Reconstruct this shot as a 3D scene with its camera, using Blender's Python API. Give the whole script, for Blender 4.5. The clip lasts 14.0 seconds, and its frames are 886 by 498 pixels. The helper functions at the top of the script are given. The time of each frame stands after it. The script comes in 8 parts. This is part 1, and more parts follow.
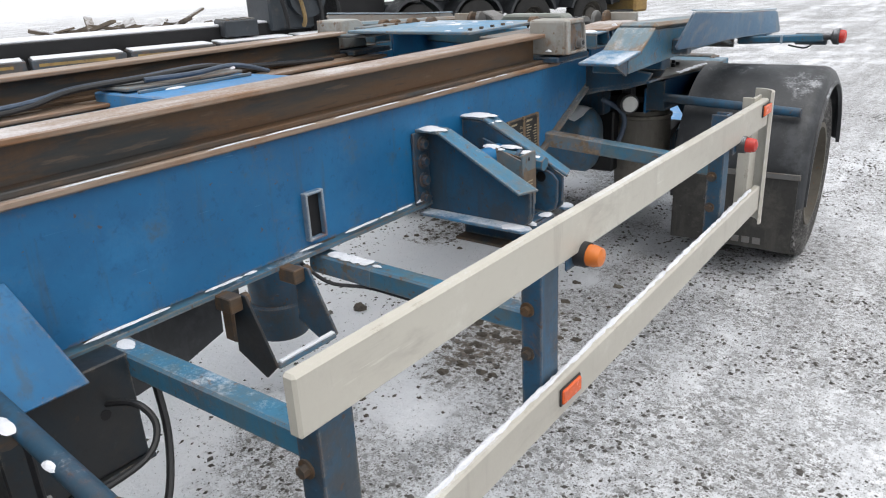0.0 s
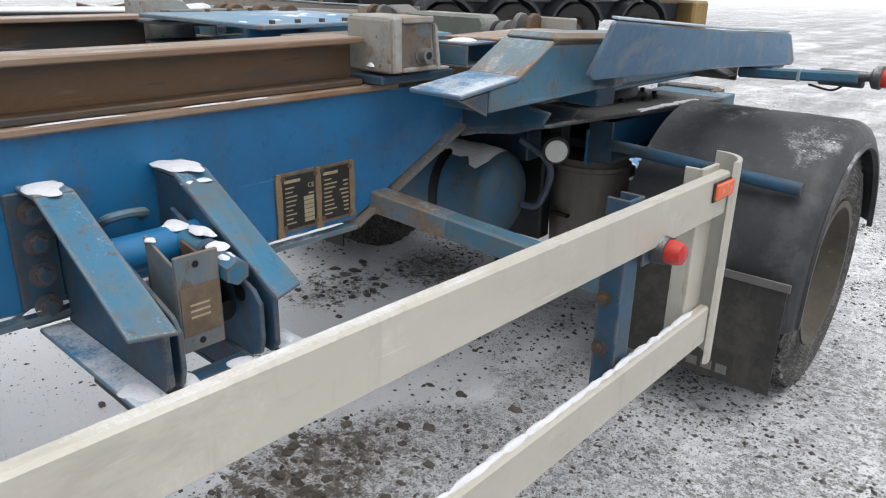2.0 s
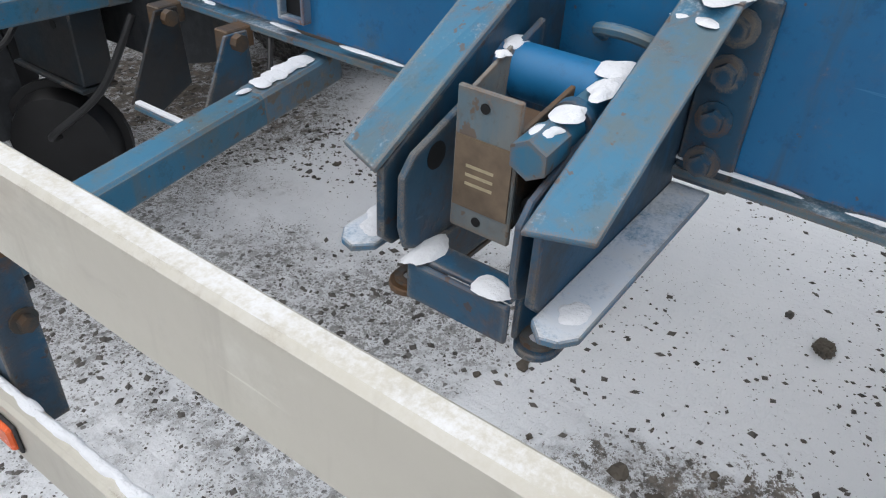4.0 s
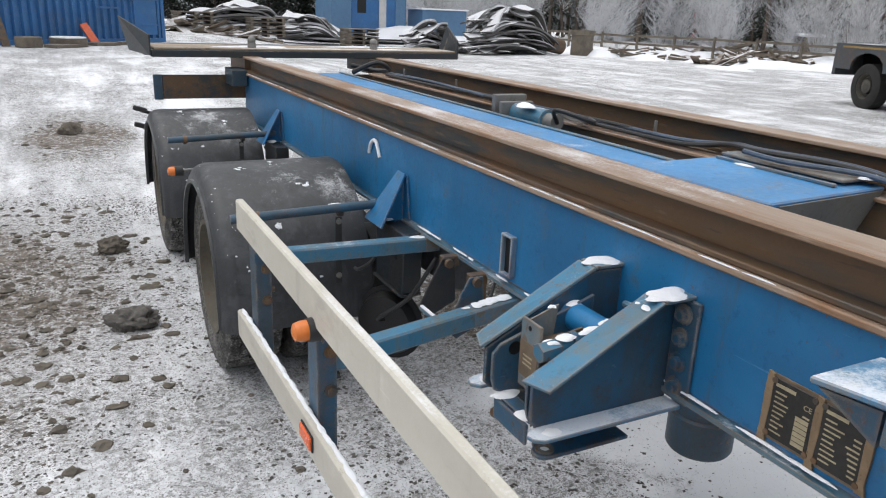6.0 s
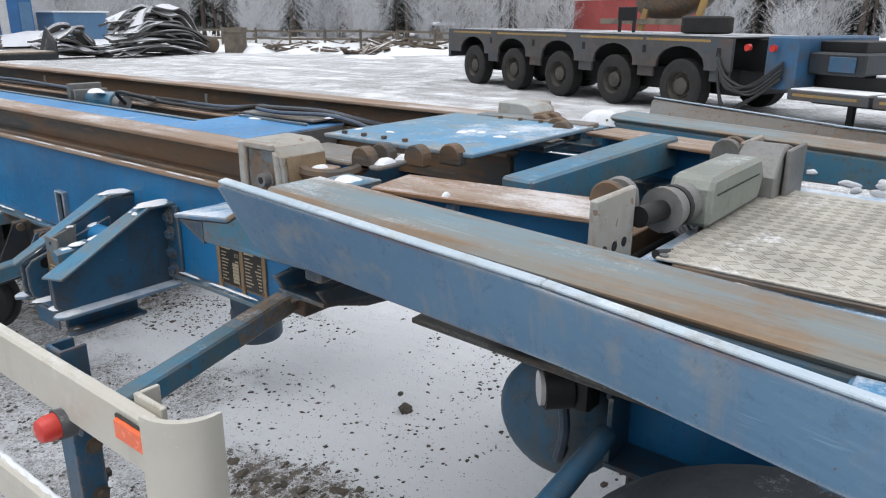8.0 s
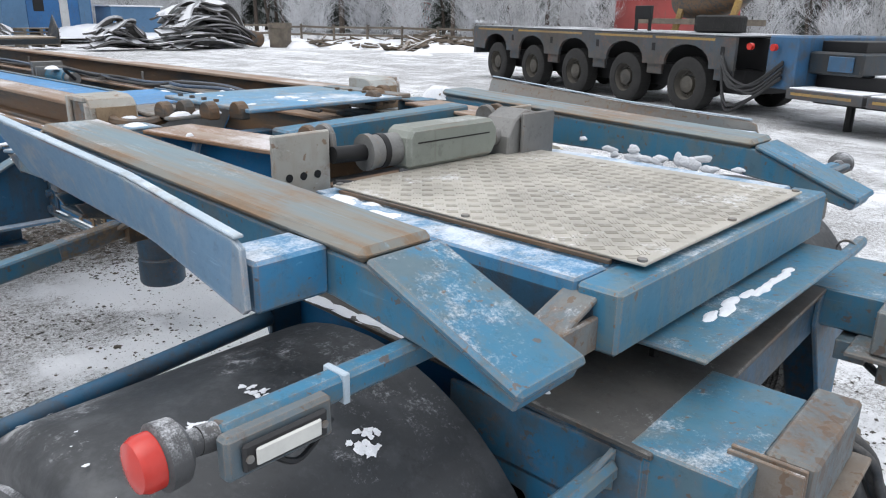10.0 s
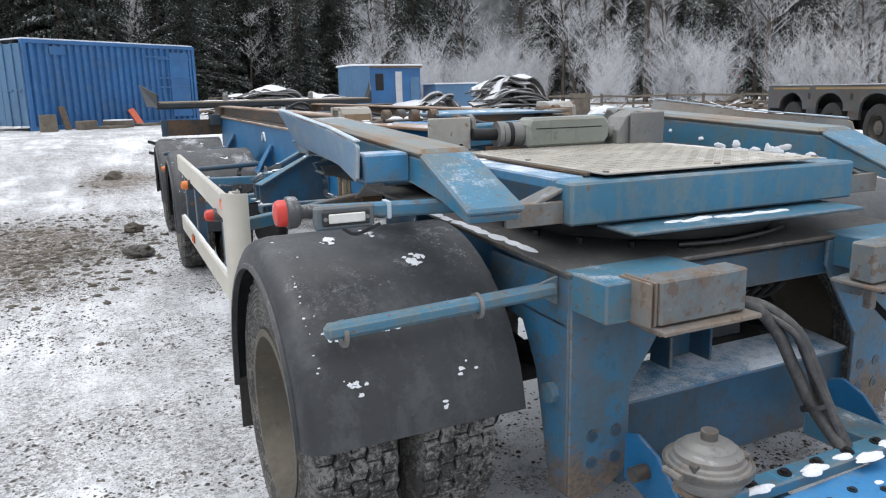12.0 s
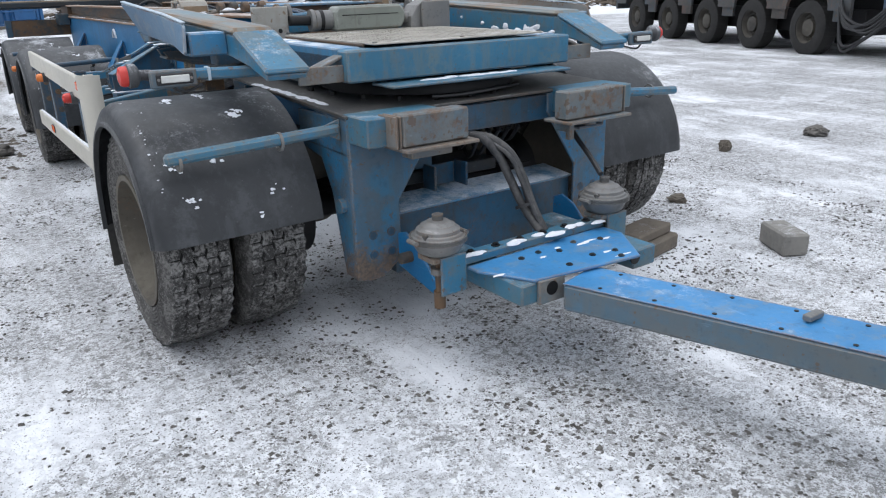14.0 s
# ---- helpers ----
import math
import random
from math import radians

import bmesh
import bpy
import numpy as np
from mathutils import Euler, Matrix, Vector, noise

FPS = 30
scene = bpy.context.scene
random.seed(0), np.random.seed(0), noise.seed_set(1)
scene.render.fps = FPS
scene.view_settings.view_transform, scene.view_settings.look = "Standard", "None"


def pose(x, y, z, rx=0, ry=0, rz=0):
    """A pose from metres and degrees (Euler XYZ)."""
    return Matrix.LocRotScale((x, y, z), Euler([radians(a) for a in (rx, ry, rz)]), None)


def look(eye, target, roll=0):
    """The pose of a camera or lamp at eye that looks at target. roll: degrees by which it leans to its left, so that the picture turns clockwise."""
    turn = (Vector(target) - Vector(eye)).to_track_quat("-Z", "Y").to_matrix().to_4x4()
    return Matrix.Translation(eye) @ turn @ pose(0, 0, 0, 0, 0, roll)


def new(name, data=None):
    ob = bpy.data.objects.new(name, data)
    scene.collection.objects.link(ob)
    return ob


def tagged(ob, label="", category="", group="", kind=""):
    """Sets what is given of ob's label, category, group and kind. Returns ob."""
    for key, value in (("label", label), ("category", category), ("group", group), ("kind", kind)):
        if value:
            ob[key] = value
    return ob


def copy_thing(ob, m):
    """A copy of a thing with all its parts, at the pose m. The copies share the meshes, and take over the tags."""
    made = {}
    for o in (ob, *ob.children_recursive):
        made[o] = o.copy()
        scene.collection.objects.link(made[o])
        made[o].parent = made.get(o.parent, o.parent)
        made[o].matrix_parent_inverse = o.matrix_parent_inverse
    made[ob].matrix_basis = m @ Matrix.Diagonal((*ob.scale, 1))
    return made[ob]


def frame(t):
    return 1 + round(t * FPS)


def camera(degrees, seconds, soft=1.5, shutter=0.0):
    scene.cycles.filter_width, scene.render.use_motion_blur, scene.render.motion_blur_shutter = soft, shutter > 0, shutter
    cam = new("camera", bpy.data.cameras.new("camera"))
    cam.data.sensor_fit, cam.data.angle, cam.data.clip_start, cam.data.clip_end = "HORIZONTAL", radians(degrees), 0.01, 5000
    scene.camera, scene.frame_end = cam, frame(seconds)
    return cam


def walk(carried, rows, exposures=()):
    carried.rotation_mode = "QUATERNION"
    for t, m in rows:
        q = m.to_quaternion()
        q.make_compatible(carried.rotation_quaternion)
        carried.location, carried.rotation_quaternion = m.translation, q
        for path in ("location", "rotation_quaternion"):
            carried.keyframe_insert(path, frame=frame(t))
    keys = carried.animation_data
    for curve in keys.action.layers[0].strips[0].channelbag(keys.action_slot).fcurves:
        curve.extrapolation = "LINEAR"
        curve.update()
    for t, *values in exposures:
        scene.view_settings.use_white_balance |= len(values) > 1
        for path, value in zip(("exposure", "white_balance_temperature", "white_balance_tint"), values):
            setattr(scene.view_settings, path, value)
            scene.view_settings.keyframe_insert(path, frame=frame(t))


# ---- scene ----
cam = camera(62.2, 14.0, 1.15)
PATH = [
    (0, (0.043, 0.018, 1.674), (-1.11, 1.489, 0.961), -3.0),
    (0.5, (0.021, 0.322, 1.657), (-1.06, 1.853, 0.958), -2.9),
    (1, (-0.047, 0.723, 1.616), (-1.124, 2.261, 0.925), -2.4),
    (1.5, (-0.019, 1.122, 1.586), (-1.167, 2.608, 0.897), -1.0),
    (2, (-0.058, 1.514, 1.554), (-1.323, 2.895, 0.852), 1.1),
    (2.5, (-0.127, 1.932, 1.514), (-1.588, 3.064, 0.75), 3.9),
    (3, (-0.201, 2.227, 1.475), (-1.902, 2.757, 0.568), 7.5),
    (3.4, (-0.372, 2.331, 1.406), (-2.081, 2.283, 0.368), 9.0),
    (3.7, (-0.487, 2.401, 1.398), (-2.051, 1.88, 0.265), 7.1),
    (4, (-0.553, 2.517, 1.4), (-1.909, 1.594, 0.256), 3.5),
    (4.2, (-0.567, 2.626, 1.428), (-1.772, 1.478, 0.319), 1.7),
    (6.3, (-0.177, 3.649, 1.836), (-1.054, 1.943, 1.267), 2.0),
    (6.5, (-0.154, 3.747, 1.848), (-1.083, 2.061, 1.305), 2.0),
    (7, (-0.164, 4.033, 1.832), (-1.276, 2.454, 1.312), 1.6),
    (7.5, (-0.197, 4.338, 1.82), (-1.509, 2.931, 1.273), 1.0),
    (8, (-0.201, 4.595, 1.784), (-1.692, 3.406, 1.181), 0.3),
    (8.5, (-0.234, 4.867, 1.755), (-1.84, 3.863, 1.113), -0.0),
    (8.7, (-0.267, 4.989, 1.76), (-1.9, 4.033, 1.111), 0.2),
    (10.8, (-0.472, 6.01, 1.662), (-1.583, 4.427, 1.15), 0.7),
    (11, (-0.443, 6.126, 1.634), (-1.485, 4.486, 1.158), 0.4),
    (11.5, (-0.376, 6.455, 1.603), (-1.265, 4.711, 1.189), -0.5),
    (12, (-0.375, 6.844, 1.527), (-1.154, 5.051, 1.105), -1.2),
    (12.5, (-0.301, 7.132, 1.471), (-1.02, 5.326, 1.0), -1.6),
    (13, (-0.257, 7.38, 1.437), (-0.973, 5.593, 0.896), -2.0),
    (13.5, (-0.303, 7.65, 1.43), (-1.1, 5.922, 0.815), -2.0),
    (14, (-0.245, 7.804, 1.485), (-1.259, 6.217, 0.812), -1.7),
]
# the picture brightens and cools a little as the view turns
EXPOSURES = [(0, 0.07, 6480, 10), (1, 0.0, 6440, 10), (2, 0.0, 6470, 10), (3.0, 0.09, 6350, 10), (3.5, 0.05, 6300, 10), (4.2, -0.06, 6380, 10), (6.5, 0.0, 6470, 10), (7.5, 0.03, 6420, 10), (8.5, 0.09, 6230, 10), (11, 0.17, 6300, 10), (12.2, 0.22, 6300, 10), (13, 0.15, 6230, 10), (14, -0.02, 6040, 10)]
walk(cam, [(t, look(eye, target, roll)) for t, eye, target, roll in PATH], EXPOSURES)

# ---------------------------------------------------------------- world and light
world = bpy.data.worlds.new("overcast_sky")
scene.world = world
world.use_nodes = True
wn, wl = world.node_tree.nodes, world.node_tree.links
wn.clear()
sky = wn.new("ShaderNodeTexSky")
sky.sky_type, sky.sun_disc = "NISHITA", False
sky.sun_elevation, sky.sun_rotation = radians(72), radians(110)
sky.air_density, sky.dust_density, sky.ozone_density = 1.0, 4.0, 1.0
grey = wn.new("ShaderNodeHueSaturation")
grey.inputs["Saturation"].default_value = 0.30
back = wn.new("ShaderNodeBackground")
back.inputs["Strength"].default_value = 0.192
wout = wn.new("ShaderNodeOutputWorld")
wl.new(sky.outputs["Color"], grey.inputs["Color"])
cloud = wn.new("ShaderNodeMix")
cloud.data_type = "RGBA"
cloud.inputs[0].default_value = 0.6
cloud.inputs[7].default_value = (6.55, 6.6, 6.7, 1.0)
wl.new(grey.outputs["Color"], cloud.inputs[6])
wl.new(cloud.outputs[2], back.inputs["Color"])
wl.new(back.outputs[0], wout.inputs["Surface"])

sun = new("sun", bpy.data.lights.new("sun", "SUN"))
sun.data.energy, sun.data.angle, sun.data.color = 0.9, radians(70), (1.0, 0.97, 0.93)
SUN_AZ, SUN_EL = radians(110), radians(72)
sun.matrix_world = look((0, 0, 30), (-math.sin(SUN_AZ) * 30 * math.cos(SUN_EL), -math.cos(SUN_AZ) * 30 * math.cos(SUN_EL), 30 - 30 * math.sin(SUN_EL)))


# ---------------------------------------------------------------- materials
class Nodes:
    """A small node-graph writer for one material."""

    def __init__(self, name):
        self.mat = bpy.data.materials.new(name)
        self.mat.use_nodes = True
        self.t = self.mat.node_tree
        self.b = self.t.nodes["Principled BSDF"]
        self.co = self.t.nodes.new("ShaderNodeTexCoord").outputs["Object"]

    def put(self, kind, ins=None, operation="", interpolation=""):
        n = self.t.nodes.new(kind)
        if operation:
            n.operation = operation
        if interpolation:
            n.interpolation_type = interpolation
        for k, v in (ins or {}).items():
            if isinstance(v, bpy.types.NodeSocket):
                self.t.links.new(v, n.inputs[k])
            else:
                n.inputs[k].default_value = v
        return n

    def noise(self, scale, detail=4.0, rough=0.6, co=None, dist=0.0):
        return self.put("ShaderNodeTexNoise", {"Vector": co or self.co, "Scale": scale, "Detail": detail, "Roughness": rough, "Distortion": dist}).outputs["Fac"]

    def step(self, v, lo, hi, a=0.0, b=1.0):
        return self.put("ShaderNodeMapRange", {"Value": v, "From Min": lo, "From Max": hi, "To Min": a, "To Max": b}, interpolation="SMOOTHSTEP").outputs["Result"]

    def math(self, op, a, b=0.5):
        return self.put("ShaderNodeMath", {0: a, 1: b}, operation=op).outputs[0]

    def mix(self, f, a, b):
        def c(v):
            return v if isinstance(v, bpy.types.NodeSocket) else (*v, 1.0)
        return self._mix(f, c(a), c(b))

    def _mix(self, f, a, b):
        n = self.t.nodes.new("ShaderNodeMix")
        n.data_type = "RGBA"
        for i, v in ((0, f), (6, a), (7, b)):
            if isinstance(v, bpy.types.NodeSocket):
                self.t.links.new(v, n.inputs[i])
            else:
                n.inputs[i].default_value = v
        return n.outputs[2]

    def up(self):
        g = self.t.nodes.new("ShaderNodeNewGeometry").outputs["Normal"]
        return self.put("ShaderNodeSeparateXYZ", {0: g}).outputs["Z"]

    def done(self, col, rough=0.6, metal=0.0, bump=None, depth=0.01, spec=None):
        for k, v in (("Base Color", col), ("Roughness", rough), ("Metallic", metal)):
            if isinstance(v, bpy.types.NodeSocket):
                self.t.links.new(v, self.b.inputs[k])
            else:
                self.b.inputs[k].default_value = (*v, 1.0) if isinstance(v, tuple) else v
        if spec is not None:
            self.b.inputs["Specular IOR Level"].default_value = spec
        if bump is not None:
            n = self.put("ShaderNodeBump", {"Height": bump, "Strength": 0.6, "Distance": depth})
            self.t.links.new(n.outputs[0], self.b.inputs["Normal"])
        return self.mat


SNOW = (0.80, 0.82, 0.86)


def worn(name, col, dark, rust=(0.16, 0.07, 0.035), rusty=0.62, frost=0.5, rough=0.45, metal=0.0, scale=6.0, grime=(0.10, 0.085, 0.07), dirty=0.58, depth=0.002, stretch=(1, 1, 1), lay=(0.6, 0.95), edge=0.0, bare=(0.27, 0.225, 0.175), foot=None, mottle=1.0):
    """Old paint or steel: two tones, grime, runs, rust blooms, rubbed edges, frost on what faces up."""
    n = Nodes(name)
    co = n.put("ShaderNodeVectorMath", {0: n.co, 1: stretch}, operation="MULTIPLY").outputs[0]
    big, fine = n.noise(scale * 0.35, 5, co=co), n.noise(scale * 9, 5)
    patch = n.noise(scale * 0.9, 7, 0.75, co, 0.6)
    c = n.mix(n.step(big, 0.35, 0.68), col, dark)
    # faded, chalky cloud and thin scratches
    c = n.mix(n.math("MULTIPLY", n.step(n.noise(scale * 0.55, 8, 0.72), 0.52, 0.70), 0.35), c, tuple(min(0.8, v * 1.5 + 0.03) for v in col))
    hair = n.noise(scale * 5.0, 3, 0.55, n.put("ShaderNodeVectorMath", {0: n.co, 1: (1.0, 0.10, 2.2)}, operation="MULTIPLY").outputs[0])
    c = n.mix(n.math("MULTIPLY", n.step(hair, 0.70, 0.74), 0.35), c, tuple(min(0.8, v * 1.3 + 0.10) for v in col))
    runs = n.noise(scale * 2.2, 5, 0.65, n.put("ShaderNodeVectorMath", {0: n.co, 1: (1, 1, 0.14)}, operation="MULTIPLY").outputs[0])
    g = n.math("MAXIMUM", n.step(n.noise(scale * 1.1, 6, 0.7, co), dirty, dirty + 0.18), n.math("MULTIPLY", n.step(runs, dirty + 0.02, dirty + 0.16), 0.7))
    c = n.mix(n.math("MULTIPLY", g, 0.72), c, grime)
    # fine mottling of dried dust and darker damp flecks
    speck = n.noise(scale * 3.4, 8, 0.8)
    c = n.mix(n.math("MULTIPLY", n.step(speck, 0.46, 0.36), 0.38 * mottle), c, tuple(v * 0.5 for v in dark))
    c = n.mix(n.math("MULTIPLY", n.step(speck, 0.55, 0.68), 0.28 * mottle), c, tuple(min(0.7, 0.5 * v + 0.5 * w + 0.03) for v, w in zip(col, grime)))
    r = n.math("ADD", n.math("MULTIPLY", patch, 0.62), n.math("ADD", n.math("MULTIPLY", fine, 0.24), n.math("MULTIPLY", speck, 0.14)))
    if foot:
        # rust creeping up from the lower end
        zz = n.put("ShaderNodeSeparateXYZ", {0: n.co}).outputs["Z"]
        r = n.math("ADD", r, n.step(zz, foot[1], foot[0], 0.0, 0.17))
    if edge > 0:
        bev = n.put("ShaderNodeBevel", {"Radius": 0.015})
        bev.samples = 4
        geo = n.t.nodes.new("ShaderNodeNewGeometry").outputs["Normal"]
        dot = n.put("ShaderNodeVectorMath", {0: bev.outputs[0], 1: geo}, operation="DOT_PRODUCT").outputs["Value"]
        em = n.math("MULTIPLY", n.step(dot, 0.985, 0.80), n.step(n.math("ADD", n.noise(scale * 3.2, 5, 0.7), n.math("MULTIPLY", patch, 0.5)), 0.86 - 0.3 * edge, 0.98 - 0.3 * edge))
        c = n.mix(n.math("MULTIPLY", em, 0.85), c, n.mix(n.step(n.noise(scale * 0.8, 3), 0.42, 0.6), bare, tuple(v * 1.25 for v in rust)))
    halo = n.step(r, rusty - 0.07, rusty + 0.02)
    c = n.mix(n.math("MULTIPLY", halo, 0.30), c, tuple(0.5 * v + 0.5 * w for v, w in zip(rust, col)))
    rmask = n.step(r, rusty - 0.015, rusty + 0.11)
    c = n.mix(n.math("MULTIPLY", rmask, 0.85), c, n.mix(n.step(fine, 0.35, 0.65), tuple(v * 0.6 for v in rust), tuple(v * 1.2 for v in rust)))
    chips = n.step(n.noise(scale * 7, 3, 0.5), rusty + 0.10, rusty + 0.13)
    c = n.mix(n.math("MULTIPLY", chips, 0.7), c, tuple(v * 0.8 for v in rust))
    ro = n.math("ADD", n.math("MULTIPLY", fine, 0.25), rough - 0.1)
    bump = n.math("ADD", n.math("MULTIPLY", fine, 0.4), rmask)
    if frost > 0:
        f = n.math("ADD", n.math("ADD", n.math("MULTIPLY", n.noise(scale * 0.45, 7, 0.75, co), 0.62), n.math("MULTIPLY", n.noise(scale * 3.0, 6, 0.75), 0.22)), n.math("MULTIPLY", n.noise(scale * 24, 3, 0.8), 0.16))
        fm = n.math("MULTIPLY", n.step(n.up(), lay[0], lay[1]), n.step(f, 0.66 - 0.22 * frost, 0.80 - 0.2 * frost))
        c = n.mix(n.math("MULTIPLY", fm, 0.72), c, SNOW)
        ro = n.math("MAXIMUM", ro, n.math("MULTIPLY", fm, 0.9))
    return n.done(c, ro, metal, bump, depth)


def streaked(name, a, b, c3, frost, along=0.12, across=2.0, rough=0.5, edge=0.0, rusty=0.48):
    """Steel rubbed lengthwise (y): long streaks of two tones and rust, scratches, patches of frost."""
    n = Nodes(name)
    co = n.put("ShaderNodeVectorMath", {0: n.co, 1: (across, along, across)}, operation="MULTIPLY").outputs[0]
    s1, s2, s3 = n.noise(5.0, 6, 0.62, co), n.noise(9.0, 6, 0.68, co, 0.3), n.noise(28.0, 4, 0.6, co)
    fine, blot = n.noise(60, 5), n.noise(2.6, 7, 0.7)
    c = n.mix(n.step(s1, 0.40, 0.62), a, b)
    c = n.mix(n.math("MULTIPLY", n.step(n.math("ADD", n.math("MULTIPLY", s2, 0.6), n.math("MULTIPLY", blot, 0.4)), rusty, rusty + 0.12), 0.85), c, n.mix(fine, c3, tuple(v * 0.6 for v in c3)))
    c = n.mix(n.math("MULTIPLY", n.step(s3, 0.60, 0.72), 0.45), c, tuple(min(0.6, v * 1.5 + 0.04) for v in a))
    c = n.mix(n.math("MULTIPLY", n.step(s3, 0.40, 0.28), 0.45), c, tuple(v * 0.45 for v in b))
    if edge > 0:
        bev = n.put("ShaderNodeBevel", {"Radius": 0.012})
        bev.samples = 4
        geo = n.t.nodes.new("ShaderNodeNewGeometry").outputs["Normal"]
        dot = n.put("ShaderNodeVectorMath", {0: bev.outputs[0], 1: geo}, operation="DOT_PRODUCT").outputs["Value"]
        c = n.mix(n.math("MULTIPLY", n.step(dot, 0.99, 0.82), n.step(blot, 0.36, 0.56, 0.0, 0.8 * edge)), c, tuple(v * 1.15 for v in c3))
    ro = n.math("ADD", n.math("MULTIPLY", s3, 0.25), rough - 0.1)
    f = n.math("ADD", n.math("ADD", n.math("MULTIPLY", n.noise(1.9, 7, 0.72, n.put("ShaderNodeVectorMath", {0: n.co, 1: (1.3, 0.5, 1.0)}, operation="MULTIPLY").outputs[0]), 0.62), n.math("MULTIPLY", s2, 0.20)), n.math("MULTIPLY", n.noise(120, 3, 0.8), 0.18))
    fm = n.math("MULTIPLY", n.step(n.up(), 0.6, 0.95), n.step(f, 0.66 - 0.22 * frost, 0.80 - 0.2 * frost))
    c = n.mix(n.math("MULTIPLY", fm, 0.7), c, SNOW)
    return n.done(c, n.math("MAXIMUM", ro, n.math("MULTIPLY", fm, 0.9)), 0.1, n.math("ADD", s3, n.math("MULTIPLY", fine, 0.3)), 0.002)


def plain(name, col, rough=0.6, metal=0.0, vary=0.25, scale=20.0, depth=0.001, spec=None):
    n = Nodes(name)
    a, b = n.noise(scale, 5), n.noise(scale * 0.12, 3)
    c = n.mix(n.step(n.math("ADD", n.math("MULTIPLY", a, 0.5), n.math("MULTIPLY", b, 0.5)), 0.3, 0.7), tuple(v * (1 - vary) for v in col), tuple(min(1, v * (1 + vary)) for v in col))
    return n.done(c, n.math("ADD", n.math("MULTIPLY", a, 0.2), rough - 0.1), metal, a, depth, spec)


BLUE = worn("blue_chassis_paint", (0.010, 0.152, 0.345), (0.010, 0.112, 0.262), rust=(0.15, 0.075, 0.035), rusty=0.605, frost=0.4, grime=(0.060, 0.085, 0.095), dirty=0.54, edge=0.5)
BLUE_TOP = worn("blue_worn_paint", (0.030, 0.168, 0.292), (0.050, 0.146, 0.208), rust=(0.16, 0.092, 0.050), rusty=0.555, frost=0.66, grime=(0.112, 0.136, 0.132), dirty=0.465, edge=1.0)
BLUE_CHALK = worn("chalky_blue_paint", (0.034, 0.170, 0.290), (0.042, 0.140, 0.215), rust=(0.19, 0.108, 0.055), rusty=0.565, frost=0.75, grime=(0.135, 0.172, 0.168), dirty=0.47, edge=1.0)
BLUE_COLUMN = worn("blue_column_paint", (0.018, 0.172, 0.345), (0.040, 0.135, 0.220), rust=(0.140, 0.095, 0.060), rusty=0.545, frost=0.3, grime=(0.090, 0.092, 0.085), dirty=0.43, edge=0.9, foot=(0.30, 0.58))
BLUE_FROST = worn("frosted_blue_paint", (0.045, 0.205, 0.385), (0.060, 0.185, 0.310), rust=(0.18, 0.098, 0.050), rusty=0.60, frost=1.15, grime=(0.130, 0.155, 0.148), dirty=0.50, edge=0.8)
BLUE_DIRTY = worn("blue_grimy_paint", (0.018, 0.090, 0.172), (0.024, 0.054, 0.080), rust=(0.105, 0.058, 0.033), rusty=0.575, frost=0.45, grime=(0.052, 0.047, 0.040), dirty=0.46, edge=0.7)
# near-black tone puts the shade under the chassis into the paint, besides grime
BLUE_DARK = worn("grimy_shaded_blue_paint", (0.011, 0.024, 0.036), (0.014, 0.018, 0.021), rust=(0.055, 0.036, 0.024), rusty=0.60, frost=0.3, grime=(0.024, 0.021, 0.019), dirty=0.44, edge=0.4)
TAN_DECK = worn("tan_weathered_deck", (0.330, 0.262, 0.190), (0.225, 0.180, 0.135), rust=(0.17, 0.100, 0.055), rusty=0.56, frost=0.95, rough=0.8, scale=4.0, stretch=(0.3, 1, 1), grime=(0.20, 0.18, 0.15), dirty=0.5)
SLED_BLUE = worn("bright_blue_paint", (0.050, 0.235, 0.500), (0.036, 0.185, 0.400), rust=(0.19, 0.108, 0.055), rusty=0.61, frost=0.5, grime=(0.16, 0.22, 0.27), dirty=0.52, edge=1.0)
BUMPER = worn("weathered_bumper_paint", (0.095, 0.155, 0.195), (0.140, 0.145, 0.138), rust=(0.135, 0.080, 0.045), rusty=0.485, frost=0.45, rough=0.6, scale=3.2, grime=(0.18, 0.165, 0.14), dirty=0.47, edge=1.0, bare=(0.42, 0.40, 0.35))
# weathered, and duller than the bar's top: side shade put into the paint
BAR_SIDE = worn("dull_weathered_bar_paint", (0.066, 0.140, 0.205), (0.090, 0.125, 0.150), rust=(0.15, 0.095, 0.055), rusty=0.57, frost=0.3, grime=(0.115, 0.128, 0.130), dirty=0.46, stretch=(1, 0.4, 1), edge=0.8)
TANK_BLUE = worn("dirty_tank_paint", (0.030, 0.125, 0.225), (0.045, 0.075, 0.090), rust=(0.15, 0.090, 0.050), rusty=0.575, frost=0.8, grime=(0.105, 0.098, 0.080), dirty=0.44, scale=4.5)
FLAKED = worn("flaking_blue_arm_paint", (0.050, 0.190, 0.320), (0.140, 0.150, 0.140), rust=(0.205, 0.138, 0.078), rusty=0.485, frost=0.5, scale=5.0, grime=(0.17, 0.145, 0.11), dirty=0.46, edge=0.8)
TAN_RUST = worn("tan_rust_bloom", (0.245, 0.172, 0.100), (0.160, 0.105, 0.060), rust=(0.13, 0.075, 0.040), rusty=0.56, frost=0.3, scale=14.0)
HATCH = worn("chalky_hatch_paint", (0.075, 0.250, 0.430), (0.130, 0.235, 0.310), rust=(0.235, 0.165, 0.095), rusty=0.56, frost=0.75, scale=4.0, grime=(0.27, 0.235, 0.175), dirty=0.50, edge=1.0)
